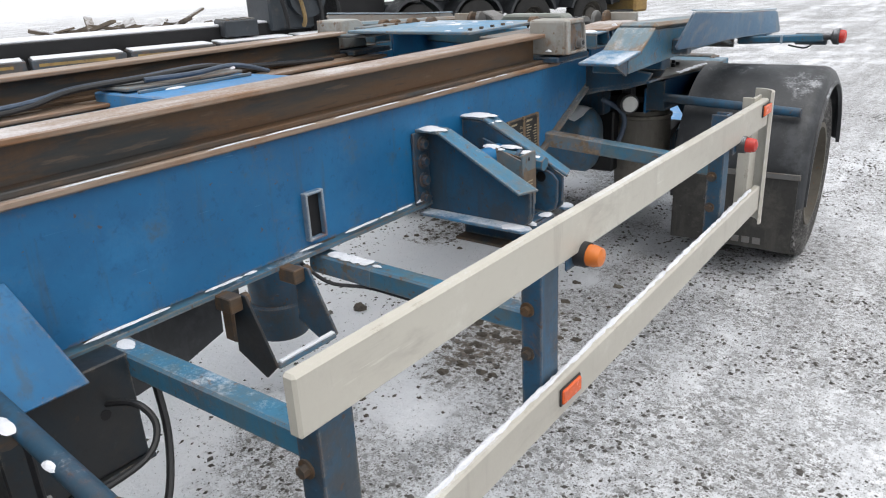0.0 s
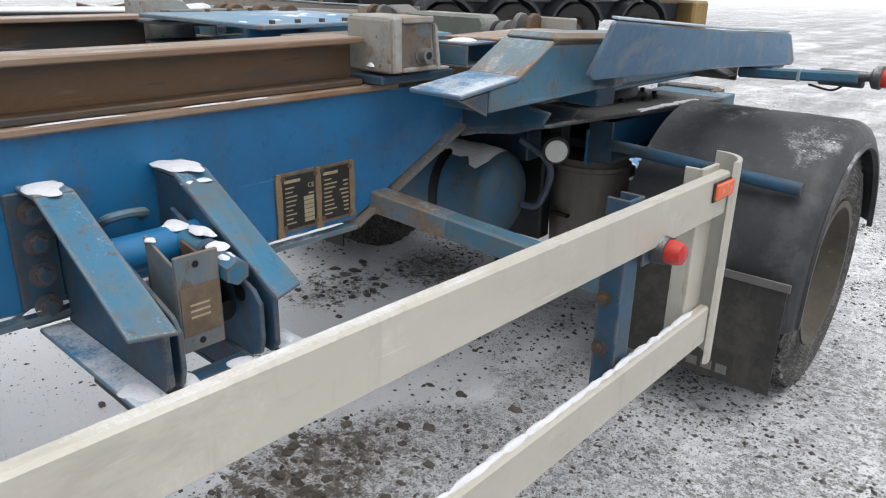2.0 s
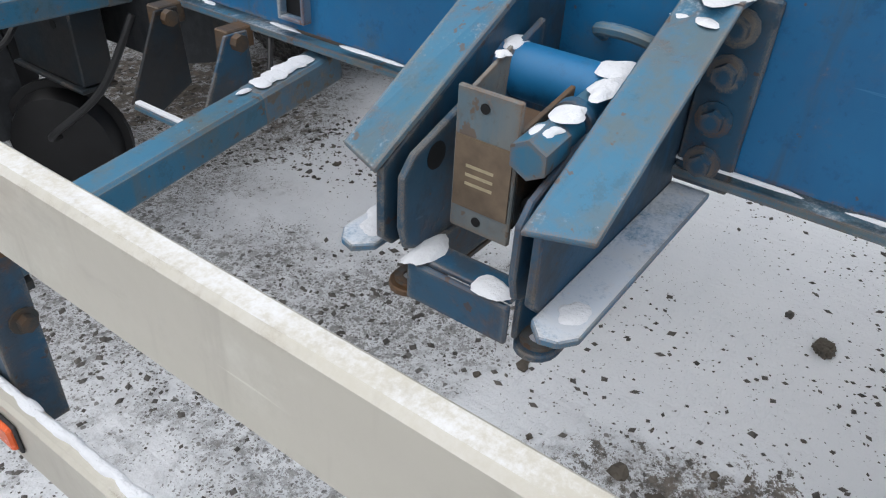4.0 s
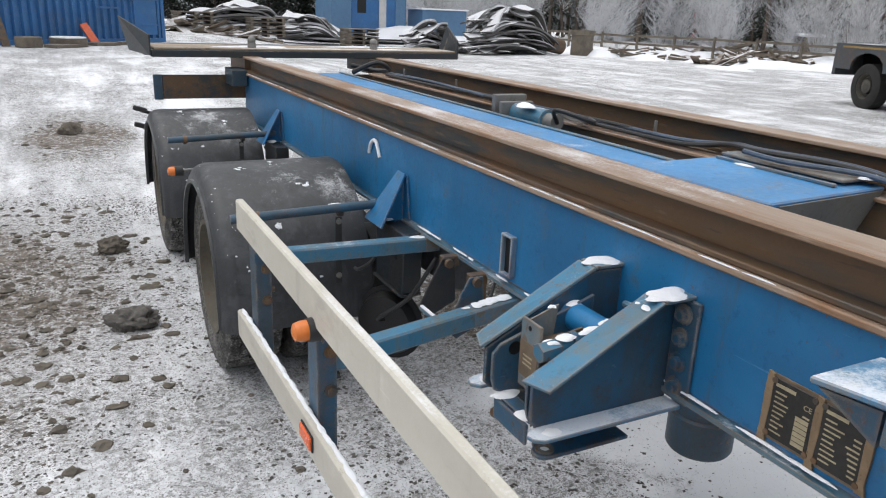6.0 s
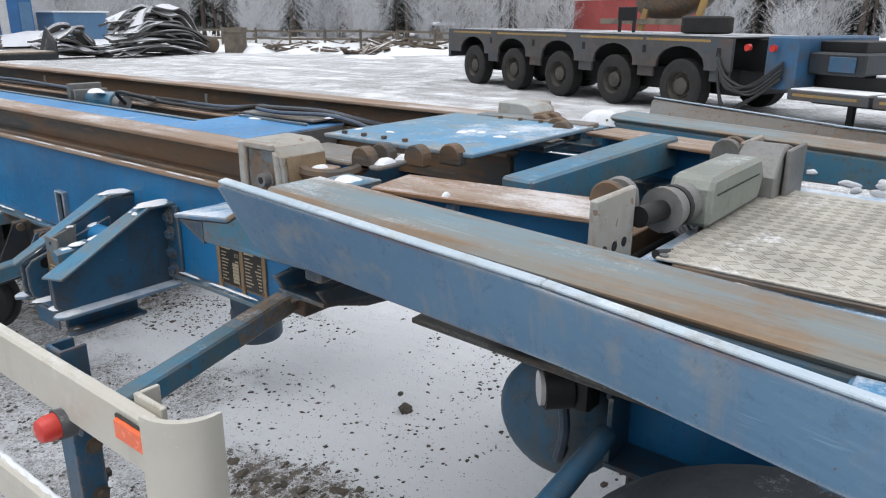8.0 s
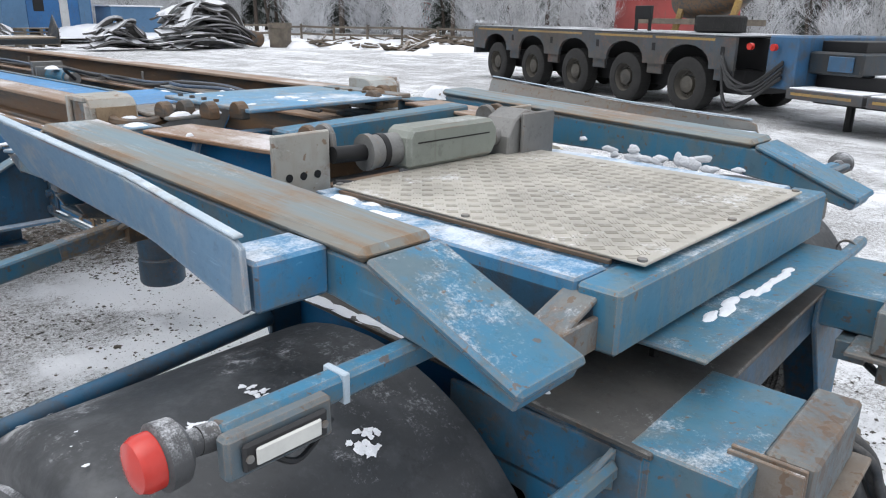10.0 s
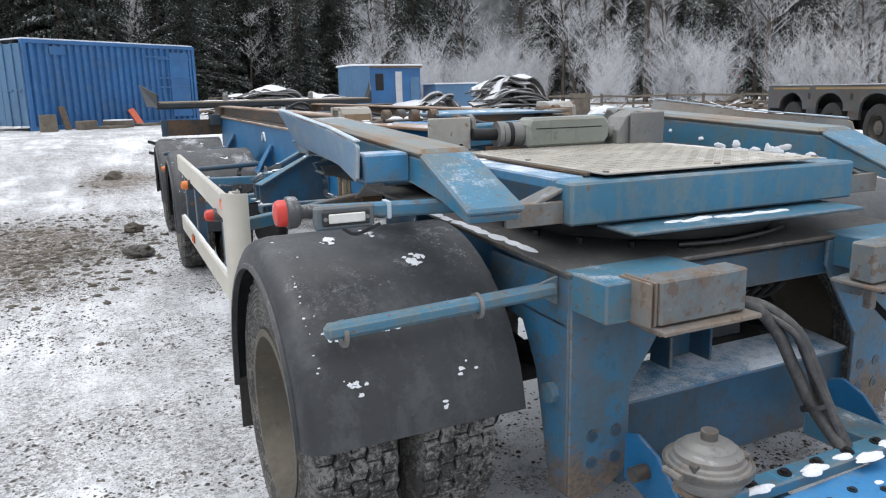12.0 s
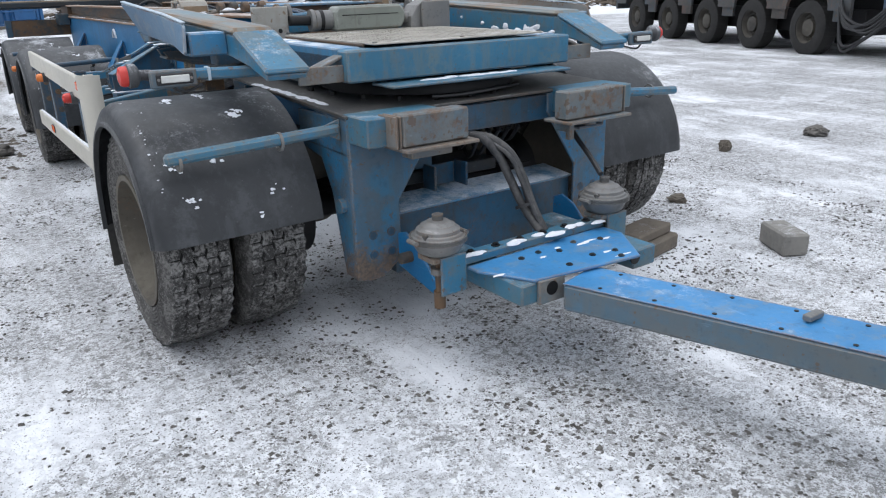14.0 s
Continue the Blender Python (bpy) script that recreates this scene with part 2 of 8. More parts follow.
PALE_EDGE = worn("pale_frosted_edge", (0.42, 0.50, 0.57), (0.33, 0.42, 0.50), rusty=0.66, frost=0.7, grime=(0.30, 0.30, 0.29), dirty=0.5)
GUIDE_OLD = worn("weathered_guide_paint", (0.150, 0.190, 0.215), (0.215, 0.180, 0.145), rust=(0.19, 0.115, 0.065), rusty=0.53, frost=0.7, grime=(0.22, 0.205, 0.18), dirty=0.44, stretch=(1, 0.3, 1), edge=1.0)
GUIDE = worn("grey_blue_guide_paint", (0.108, 0.205, 0.312), (0.075, 0.160, 0.272), rusty=0.64, frost=0.5, grime=(0.23, 0.235, 0.23), dirty=0.50, edge=1.0, bare=(0.45, 0.47, 0.48))
RUST = streaked("brown_rusty_steel", (0.132, 0.082, 0.046), (0.048, 0.054, 0.056), (0.175, 0.095, 0.045), 0.25, along=0.20, across=1.6)
RUST_TOP = streaked("rubbed_rusty_steel", (0.315, 0.245, 0.190), (0.215, 0.142, 0.095), (0.265, 0.130, 0.055), 0.75, along=0.12, across=2.0, edge=0.8)
CAP = streaked("load_rubbed_cap_paint", (0.150, 0.225, 0.265), (0.205, 0.200, 0.175), (0.255, 0.155, 0.080), 0.55, along=0.10, across=2.0, edge=1.0, rusty=0.47)
RUST_DECK = worn("rusty_blue_deck_paint", (0.110, 0.165, 0.200), (0.190, 0.150, 0.115), rust=(0.17, 0.100, 0.055), rusty=0.53, frost=0.55, rough=0.6, scale=5.0, grime=(0.22, 0.20, 0.17), dirty=0.48, edge=0.8)
BLOCK = worn("worn_grey_buffer_steel", (0.365, 0.385, 0.380), (0.300, 0.275, 0.230), rust=(0.21, 0.11, 0.05), rusty=0.555, frost=0.4, rough=0.6, scale=5.0, grime=(0.26, 0.225, 0.175), dirty=0.48, edge=0.8, bare=(0.52, 0.50, 0.46))
RUST_RUN = worn("rust_run_buffer_steel", (0.110, 0.150, 0.170), (0.150, 0.120, 0.090), rust=(0.165, 0.085, 0.040), rusty=0.465, frost=0.2, rough=0.65, scale=6.0, edge=0.4, stretch=(1.6, 1, 0.35))
GALV = worn("dull_grey_steel", (0.215, 0.212, 0.205), (0.150, 0.152, 0.150), rust=(0.13, 0.085, 0.055), rusty=0.60, frost=0.5, rough=0.5, metal=0.3, edge=0.5)
CREAM = worn("cream_grey_aluminium", (0.560, 0.535, 0.465), (0.490, 0.465, 0.405), rust=(0.22, 0.18, 0.13), rusty=0.70, frost=0.75, rough=0.42, metal=0.1, grime=(0.42, 0.395, 0.345), dirty=0.55, stretch=(1, 0.3, 1), edge=0.3, bare=(0.62, 0.62, 0.60), mottle=0.15)
FENDER = worn("black_plastic", (0.030, 0.033, 0.037), (0.021, 0.023, 0.026), rust=(0.10, 0.10, 0.10), rusty=0.67, frost=0.60, rough=0.42, grime=(0.060, 0.064, 0.070), dirty=0.50)
CAST = worn("dark_cast_metal", (0.098, 0.096, 0.092), (0.062, 0.060, 0.058), rust=(0.13, 0.085, 0.05), rusty=0.60, frost=0.55, rough=0.55, metal=0.2, edge=0.7, bare=(0.25, 0.25, 0.24))
FLAP_DARK = worn("dusty_black_rubber", (0.048, 0.046, 0.042), (0.034, 0.033, 0.031), rust=(0.09, 0.085, 0.075), rusty=0.64, frost=0.2, rough=0.7, grime=(0.085, 0.080, 0.070), dirty=0.48)
FLAP = worn("dusty_brown_rubber", (0.185, 0.168, 0.140), (0.130, 0.120, 0.102), rust=(0.12, 0.10, 0.08), rusty=0.68, frost=0.0, rough=0.7, grime=(0.11, 0.10, 0.085), dirty=0.48)
RUBBER = plain("tyre_rubber", (0.017, 0.0165, 0.016), 0.85, 0, 0.35, 60, 0.002)


def tyre_material(name, col, dust, amount):
    """Rubber powdered with dry dust and snow."""
    n = Nodes(name)
    a, b, c0 = n.noise(70, 5, 0.7), n.noise(9, 6, 0.7), n.noise(260, 3, 0.7)
    m = n.math("ADD", n.math("MULTIPLY", a, 0.55), n.math("MULTIPLY", b, 0.45))
    c = n.mix(n.step(m, 0.58 - 0.2 * amount, 0.72 - 0.2 * amount), col, dust)
    c = n.mix(n.math("MULTIPLY", n.step(c0, 0.60, 0.70), 0.5), c, tuple(min(0.5, v * 1.8) for v in dust))
    return n.done(c, 0.9, 0, a, 0.003)


TREAD = tyre_material("dusty_tread_rubber", (0.034, 0.033, 0.032), (0.225, 0.220, 0.212), 0.60)
TYRE = tyre_material("dusty_tyre_rubber", (0.048, 0.046, 0.044), (0.165, 0.160, 0.152), 0.62)
# near-black base puts the shade between the tread blocks into the colour
GROOVE = tyre_material("shaded_tread_groove", (0.008, 0.008, 0.008), (0.045, 0.044, 0.042), 0.25)
RIM = worn("muddy_rim_steel", (0.105, 0.093, 0.070), (0.066, 0.058, 0.046), rusty=0.6, frost=0.0, rough=0.7)
# greasy black steel, also used to paint shade in gaps below the trailer
BLACK = plain("greasy_black_and_shade", (0.008, 0.008, 0.009), 0.5, 0.2, 0.4, 25)
HOSE = plain("black_hose", (0.017, 0.0175, 0.019), 0.5, 0, 0.3, 40)
HOSE_DUSTY = worn("dusty_hose_rubber", (0.040, 0.041, 0.043), (0.030, 0.030, 0.032), rusty=0.9, frost=0.6, rough=0.6, scale=12.0, grime=(0.10, 0.095, 0.09), dirty=0.45)
CABLE = plain("grey_blue_cable", (0.060, 0.085, 0.125), 0.5, 0, 0.3, 40)
AMBER = plain("amber_lens", (0.62, 0.17, 0.03), 0.22, 0, 0.12, 30)
ORANGE = plain("orange_reflector", (0.72, 0.12, 0.03), 0.25, 0, 0.12, 60)
RED = plain("red_lens", (0.50, 0.035, 0.025), 0.22, 0, 0.12, 30)
CLEAR = plain("clear_lens", (0.60, 0.60, 0.57), 0.2, 0, 0.1, 40)
LAMP_BLACK = plain("black_lamp_rubber", (0.022, 0.022, 0.024), 0.6, 0, 0.3, 40)
CUP = worn("frosted_lamp_rubber", (0.075, 0.076, 0.080), (0.050, 0.051, 0.054), rusty=0.9, frost=0.9, rough=0.7, scale=14.0, lay=(0.1, 0.8))
PLATE = plain("black_type_plate", (0.030, 0.028, 0.026), 0.4, 0.3, 0.3, 60)
OLD_LABEL = plain("browned_label", (0.17, 0.125, 0.085), 0.6, 0.1, 0.35, 30)
BRASS = plain("pale_stamped_metal", (0.42, 0.36, 0.24), 0.45, 0.4, 0.2, 60)


def checker_material():
    n = Nodes("checkered_aluminium_plate")
    a, b = n.noise(5, 5), n.noise(70, 4)
    c = n.mix(n.step(a, 0.35, 0.65), (0.475, 0.45, 0.40), (0.355, 0.335, 0.295))
    f = n.math("ADD", n.math("MULTIPLY", n.noise(3.2, 6, 0.7), 0.7), n.math("MULTIPLY", b, 0.3))
    c = n.mix(n.math("MULTIPLY", n.step(f, 0.55, 0.66), 0.7), c, SNOW)
    return n.done(c, 0.5, 0.25, b, 0.001)


def snow_material(name="packed_snow", col=SNOW):
    n = Nodes(name)
    a, b = n.noise(3, 5), n.noise(60, 4)
    c = n.mix(a, tuple(v * 0.86 for v in col), col)
    return n.done(c, 0.85, 0, n.math("ADD", n.math("MULTIPLY", a, 2.0), b), 0.01, 0.3)


CHECKER = checker_material()
SNOWM = snow_material()


def ground_material():
    """Gravel yard under a thin, driven snow cover: stones show through, mud where it was churned."""
    n = Nodes("snowy_gravel")
    co = n.co
    sep = n.put("ShaderNodeSeparateXYZ", {0: co})
    x, y = sep.outputs["X"], sep.outputs["Y"]
    far = n.put("ShaderNodeVectorMath", {0: co}, operation="LENGTH").outputs["Value"]
    wide, mid, fine = n.noise(0.22, 4), n.noise(1.1, 6, 0.65), n.noise(9, 6, 0.7)
    grit = n.noise(55, 3, 0.8)
    # wheel tracks run along the yard
    str_co = n.put("ShaderNodeVectorMath", {0: co, 1: (1.0, 0.13, 1.0)}, operation="MULTIPLY").outputs[0]
    track = n.noise(1.5, 4, 0.6, str_co)
    rut = n.noise(7.0, 4, 0.6, str_co)
    bare = n.math("ADD", n.math("ADD", n.math("MULTIPLY", mid, 0.44), n.math("MULTIPLY", fine, 0.14)), n.math("ADD", n.math("MULTIPLY", track, 0.28), n.math("MULTIPLY", wide, 0.14)))
    # churned muddy stretches beside the rear axles and under the guard
    def spot(cx, cy, rx, ry):
        dx = n.math("DIVIDE", n.math("SUBTRACT", x, cx), rx)
        dy = n.math("DIVIDE", n.math("SUBTRACT", y, cy), ry)
        d = n.math("SQRT", n.math("ADD", n.math("MULTIPLY", dx, dx), n.math("MULTIPLY", dy, dy)), 0.5)
        return n.step(n.math("ADD", d, n.math("MULTIPLY", n.math("SUBTRACT", mid, 0.5), 1.6)), 1.15, 0.35)
    mud = n.math("MAXIMUM", n.math("MAXIMUM", spot(0.75, -1.5, 1.35, 2.6), spot(-0.3, -6.7, 0.75, 1.5)), n.math("MAXIMUM", n.math("MAXIMUM", n.math("MULTIPLY", spot(-1.72, 2.70, 0.30, 0.62), 0.85), n.math("MULTIPLY", spot(-2.85, 3.75, 0.30, 0.42), 0.6)), n.math("MULTIPLY", spot(-2.70, 4.30, 0.35, 0.30), 0.7)))
    mud = n.math("MAXIMUM", mud, spot(-2.45, -0.25, 0.75, 0.85))
    # cleaner snow beneath and beside the trailer, brightened to stand in for low skylight
    calm_bright = spot(-2.75, 2.6, 1.25, 3.0)
    thin = n.math("MAXIMUM", n.math("MAXIMUM", spot(-1.95, 7.0, 0.9, 0.65), spot(-0.15, 6.0, 0.85, 0.6)), n.math("MAXIMUM", spot(-0.1, 3.3, 0.5, 1.7), n.math("MAXIMUM", spot(-3.4, 6.6, 0.8, 0.7), spot(-0.2, 10.0, 2.2, 4.0))))
    bare = n.math("ADD", bare, n.math("MULTIPLY", thin, 0.026))
    bare = n.math("ADD", bare, n.math("SUBTRACT", n.math("MULTIPLY", mud, 0.20), n.math("MULTIPLY", calm_bright, 0.15)))
    bend = n.put("ShaderNodeTexNoise", {"Vector": co, "Scale": 26.0, "Detail": 3.0})
    wco = n.put("ShaderNodeVectorMath", {0: co, 1: n.put("ShaderNodeVectorMath", {0: bend.outputs["Color"], 1: (0.030, 0.030, 0.0)}, operation="MULTIPLY").outputs[0]}, operation="ADD").outputs[0]
    dens = n.step(bare, 0.41, 0.58, 0.10, 1.0)

    def stones(scale, share):
        v = n.put("ShaderNodeTexVoronoi", {"Vector": wco, "Scale": scale})
        pick = n.put("ShaderNodeSeparateXYZ", {0: v.outputs["Color"]})
        keep = n.math("SUBTRACT", n.math("MULTIPLY", dens, share), pick.outputs["X"])
        rad = n.math("MULTIPLY", n.step(keep, 0.0, 0.16), n.math("ADD", n.math("MULTIPLY", pick.outputs["Y"], 0.28), 0.20))
        return n.step(n.math("SUBTRACT", v.outputs["Distance"], rad), 0.025, -0.035), pick.outputs["Z"]
    s1, t1 = stones(36.0, 0.26)
    s2, t2 = stones(80.0, 0.95)
    s3, t3 = stones(170.0, 1.55)
    near = n.step(far, 70.0, 18.0)
    loose = n.math("MAXIMUM", n.math("MAXIMUM", s1, n.math("MULTIPLY", s2, 0.9)), n.math("MULTIPLY", s3, 0.75))
    veil = n.math("MULTIPLY", n.step(n.math("ADD", bare, n.math("MULTIPLY", n.math("SUBTRACT", rut, 0.5), 0.12)), 0.44, 0.66), n.math("ADD", n.math("MULTIPLY", near, 0.10), 0.06))
    cover = n.math("MAXIMUM", n.math("MULTIPLY", loose, n.math("ADD", n.math("MULTIPLY", near, 0.78), 0.08)), veil)
    crumb = n.math("MULTIPLY", n.step(n.noise(27, 7, 0.86), 0.505, 0.535), n.step(n.math("ADD", bare, n.math("MULTIPLY", n.math("SUBTRACT", n.noise(5.0, 5, 0.7), 0.5), 0.30)), 0.42, 0.555))
    cover = n.math("MAXIMUM", cover, n.math("MULTIPLY", crumb, n.math("ADD", n.math("MULTIPLY", near, 0.60), 0.10)))
    churn = n.step(n.math("ADD", n.noise(15, 9, 0.84), n.math("MULTIPLY", mud, 0.15)), 0.595, 0.63, 0.0, 0.92)
    cover = n.math("MAXIMUM", cover, n.math("MULTIPLY", churn, n.step(mud, 0.05, 0.30)))
    soil = n.mix(n.math("MAXIMUM", t2, n.math("MULTIPLY", t3, 0.8)), (0.036, 0.033, 0.030), (0.165, 0.152, 0.135))
    soil = n.mix(n.math("MULTIPLY", n.step(grit, 0.45, 0.7), 0.4), soil, (0.15, 0.14, 0.125))
    soil = n.mix(n.math("MULTIPLY", mud, 0.85), soil, n.mix(n.step(n.noise(21, 7, 0.8), 0.38, 0.62), (0.055, 0.042, 0.030), (0.225, 0.175, 0.125)))
    clean = n.mix(n.step(mid, 0.3, 0.7), (0.80, 0.82, 0.85), (0.87, 0.88, 0.90))
    driven = n.mix(n.step(rut, 0.35, 0.68), (0.80, 0.815, 0.84), (0.66, 0.675, 0.70))
    scuff = n.math("MULTIPLY", n.step(n.math("ADD", n.math("MULTIPLY", n.noise(13.0, 9, 0.78), 0.7), n.math("MULTIPLY", track, 0.3)), 0.48, 0.57), 0.34)
    driven = n.mix(scuff, driven, (0.55, 0.565, 0.59))
    snow = n.mix(n.math("MAXIMUM", calm_bright, n.step(far, 26.0, 60.0)), driven, clean)
    c = n.mix(cover, snow, soil)
    bump = n.math("ADD", n.math("ADD", n.math("MULTIPLY", fine, 0.6), n.math("MULTIPLY", grit, 0.25)), n.math("ADD", n.math("MULTIPLY", loose, 0.5), n.math("MULTIPLY", rut, 0.8)))
    return n.done(c, 0.85, 0, n.math("ADD", bump, n.math("MULTIPLY", crumb, 0.5)), 0.03, 0.3)


GROUND = ground_material()


# ---------------------------------------------------------------- mesh helpers
def box(bm, x0, x1, y0, y1, z0, z1, m=None):
    vs = bmesh.ops.create_cube(bm, size=1.0)["verts"]
    s = Matrix.Translation(((x0 + x1) / 2, (y0 + y1) / 2, (z0 + z1) / 2)) @ Matrix.Diagonal((abs(x1 - x0), abs(y1 - y0), abs(z1 - z0), 1))
    bmesh.ops.transform(bm, matrix=(m @ s) if m else s, verts=vs)
    return vs


def prism(bm, outline, axis, a0, a1, m=None):
    """A flat outline (list of 2D points) given thickness along axis x, y or z."""
    def p(q, a):
        return {"x": (a, q[0], q[1]), "y": (q[0], a, q[1]), "z": (q[0], q[1], a)}[axis]
    A = [bm.verts.new(p(q, a0)) for q in outline]
    B = [bm.verts.new(p(q, a1)) for q in outline]
    k = len(outline)
    bm.faces.new(A)
    bm.faces.new(B[::-1])
    for i in range(k):
        bm.faces.new((A[i], B[i], B[(i + 1) % k], A[(i + 1) % k]))
    if m:
        bmesh.ops.transform(bm, matrix=m, verts=A + B)
    return A + B


def slab(bm, corners, thick):
    """A plate whose four (or more) corners lie in space, thickened along its normal."""
    c = [Vector(p) for p in corners]
    nrm = (c[1] - c[0]).cross(c[2] - c[0]).normalized() * thick
    A = [bm.verts.new(p) for p in c]
    B = [bm.verts.new(p + nrm) for p in c]
    k = len(c)
    bm.faces.new(A[::-1])
    bm.faces.new(B)
    for i in range(k):
        bm.faces.new((A[i], A[(i + 1) % k], B[(i + 1) % k], B[i]))


def rod(bm, p0, p1, r, seg=12, r1=None):
    p0, p1 = Vector(p0), Vector(p1)
    d = p1 - p0
    m = Matrix.Translation((p0 + p1) / 2) @ d.to_track_quat("Z", "Y").to_matrix().to_4x4()
    return bmesh.ops.create_cone(bm, cap_ends=True, segments=seg, radius1=r, radius2=r if r1 is None else r1, depth=d.length, matrix=m)["verts"]


def bar(bm, p0, p1, w, h, up=(0, 0, 1)):
    """A rectangular bar from p0 to p1, w across and h along up."""
    p0, p1 = Vector(p0), Vector(p1)
    d = (p1 - p0).normalized()
    side = d.cross(Vector(up)).normalized()
    top = side.cross(d).normalized()
    m = Matrix((side, d, top)).transposed().to_4x4()
    m.translation = (p0 + p1) / 2
    box(bm, -w / 2, w / 2, -(p1 - p0).length / 2, (p1 - p0).length / 2, -h / 2, h / 2, m)


def pipe(bm, pts, r, seg=8):
    """A round hose through points, smoothed."""
    P = [Vector(p) for p in pts]
    line = []
    for i in range(len(P) - 1):
        a, b, c, d = P[max(i - 1, 0)], P[i], P[i + 1], P[min(i + 2, len(P) - 1)]
        for s in range(6):
            t = s / 6
            line.append(0.5 * (2 * b + (c - a) * t + (2 * a - 5 * b + 4 * c - d) * t * t + (3 * b - a - 3 * c + d) * t ** 3))
    line.append(P[-1])
    rings, side = [], None
    for i, p in enumerate(line):
        d = (line[min(i + 1, len(line) - 1)] - line[max(i - 1, 0)]).normalized()
        if side is None:
            side = d.orthogonal().normalized()
        side = (side - d * side.dot(d)).normalized()
        o = d.cross(side)
        rings.append([bm.verts.new(p + r * (math.cos(k * math.tau / seg) * side + math.sin(k * math.tau / seg) * o)) for k in range(seg)])
    for a, b in zip(rings, rings[1:]):
        for k in range(seg):
            bm.faces.new((a[k], a[(k + 1) % seg], b[(k + 1) % seg], b[k]))
    bm.faces.new(rings[0][::-1])
    bm.faces.new(rings[-1])


def lathe(bm, profile, seg=48, m=None, axis="x"):
    """A closed outline of (axial, radius) points turned about an axis."""
    rings = []
    for k in range(seg):
        a = k * math.tau / seg
        if axis == "x":
            rings.append([bm.verts.new((u, r * math.cos(a), r * math.sin(a))) for u, r in profile])
        else:
            rings.append([bm.verts.new((r * math.cos(a), r * math.sin(a), u)) for u, r in profile])
    n = len(profile)
    for k in range(seg):
        a, b = rings[k], rings[(k + 1) % seg]
        for i in range(n):
            bm.faces.new((a[i], a[(i + 1) % n], b[(i + 1) % n], b[i]))
    if m:
        bmesh.ops.transform(bm, matrix=m, verts=[v for r in rings for v in r])


def sweep(bm, profile, path, m=None):
    """A closed cross profile of (u, n) swept along a path of (v, z, nv, nz): u lies along x, n along the path's normal."""
    rings = [[bm.verts.new((u, v + n * nv, z + n * nz)) for u, n in profile] for v, z, nv, nz in path]
    k = len(profile)
    for a, b in zip(rings, rings[1:]):
        for i in range(k):
            bm.faces.new((a[i], a[(i + 1) % k], b[(i + 1) % k], b[i]))
    bm.faces.new(rings[0][::-1])
    bm.faces.new(rings[-1])
    if m:
        bmesh.ops.transform(bm, matrix=m, verts=[v for r in rings for v in r])


def part(name, bm, material, parent, label="", bevel=0.0, smooth=False, m=None):
    """Links a bmesh as one mesh object under a thing or a part."""
    if m:
        bmesh.ops.transform(bm, matrix=m, verts=bm.verts[:])
    bmesh.ops.recalc_face_normals(bm, faces=bm.faces[:])
    if bevel:
        es = [e for e in bm.edges if len(e.link_faces) == 2 and e.calc_face_angle(0) > 0.6]
        bmesh.ops.bevel(bm, geom=es, offset=bevel, segments=1, affect="EDGES", clamp_overlap=True)
    me = bpy.data.meshes.new(name)
    bm.to_mesh(me)
    bm.free()
    me.materials.append(material)
    if smooth:
        for f in me.polygons:
            f.use_smooth = True
        me.set_sharp_from_angle(angle=radians(38))
    ob = new(name, me)
    if parent:
        ob.parent = parent
    if label:
        ob["label"] = label
    return ob


def thing(name, label, category, group="", kind=""):
    ob = new(name)
    ob.empty_display_size = 0.1
    return tagged(ob, label, category, group, kind)


def B():
    return bmesh.new()


def one_box(name, mat, parent, x0, x1, y0, y1, z0, z1, bevel=0.004, label="", m=None):
    bm = B()
    box(bm, x0, x1, y0, y1, z0, z1)
    return part(name, bm, mat, parent, label, bevel, False, m)


def one_rod(name, mat, parent, p0, p1, r, seg=14, label="", m=None):
    bm = B()
    rod(bm, p0, p1, r, seg)
    return part(name, bm, mat, parent, label, 0, True, m)


def one_bar(name, mat, parent, p0, p1, w, h, bevel=0.004, label="", m=None, up=(0, 0, 1)):
    bm = B()
    bar(bm, p0, p1, w, h, up)
    return part(name, bm, mat, parent, label, bevel, False, m)


def one_pipe(name, mat, parent, pts, r, seg=8, label="", m=None):
    bm = B()
    pipe(bm, pts, r, seg)
    return part(name, bm, mat, parent, label, 0, True, m)


def bolt(parent, p, d, r=0.016, h=0.018, mat=None, m=None):
    p, d = Vector(p), Vector(d).normalized()
    bm = B()
    rod(bm, p, p + d * 0.004, r * 1.6, 12)
    rod(bm, p + d * 0.003, p + d * h, r, 6)
    return part("bolt", bm, mat or RUST, parent, "", 0, False, m)

# ---------------------------------------------------------------- ground
def yard_rise(x, y):
    """The yard climbs a little towards the container."""
    s = min(1.0, max(0.0, (-y - 4.0) / 9.0))
    w = min(1.0, max(0.0, (x + 12.0) / 8.0))
    return 0.64 * s * s * (3 - 2 * s) * w * w * (3 - 2 * w)


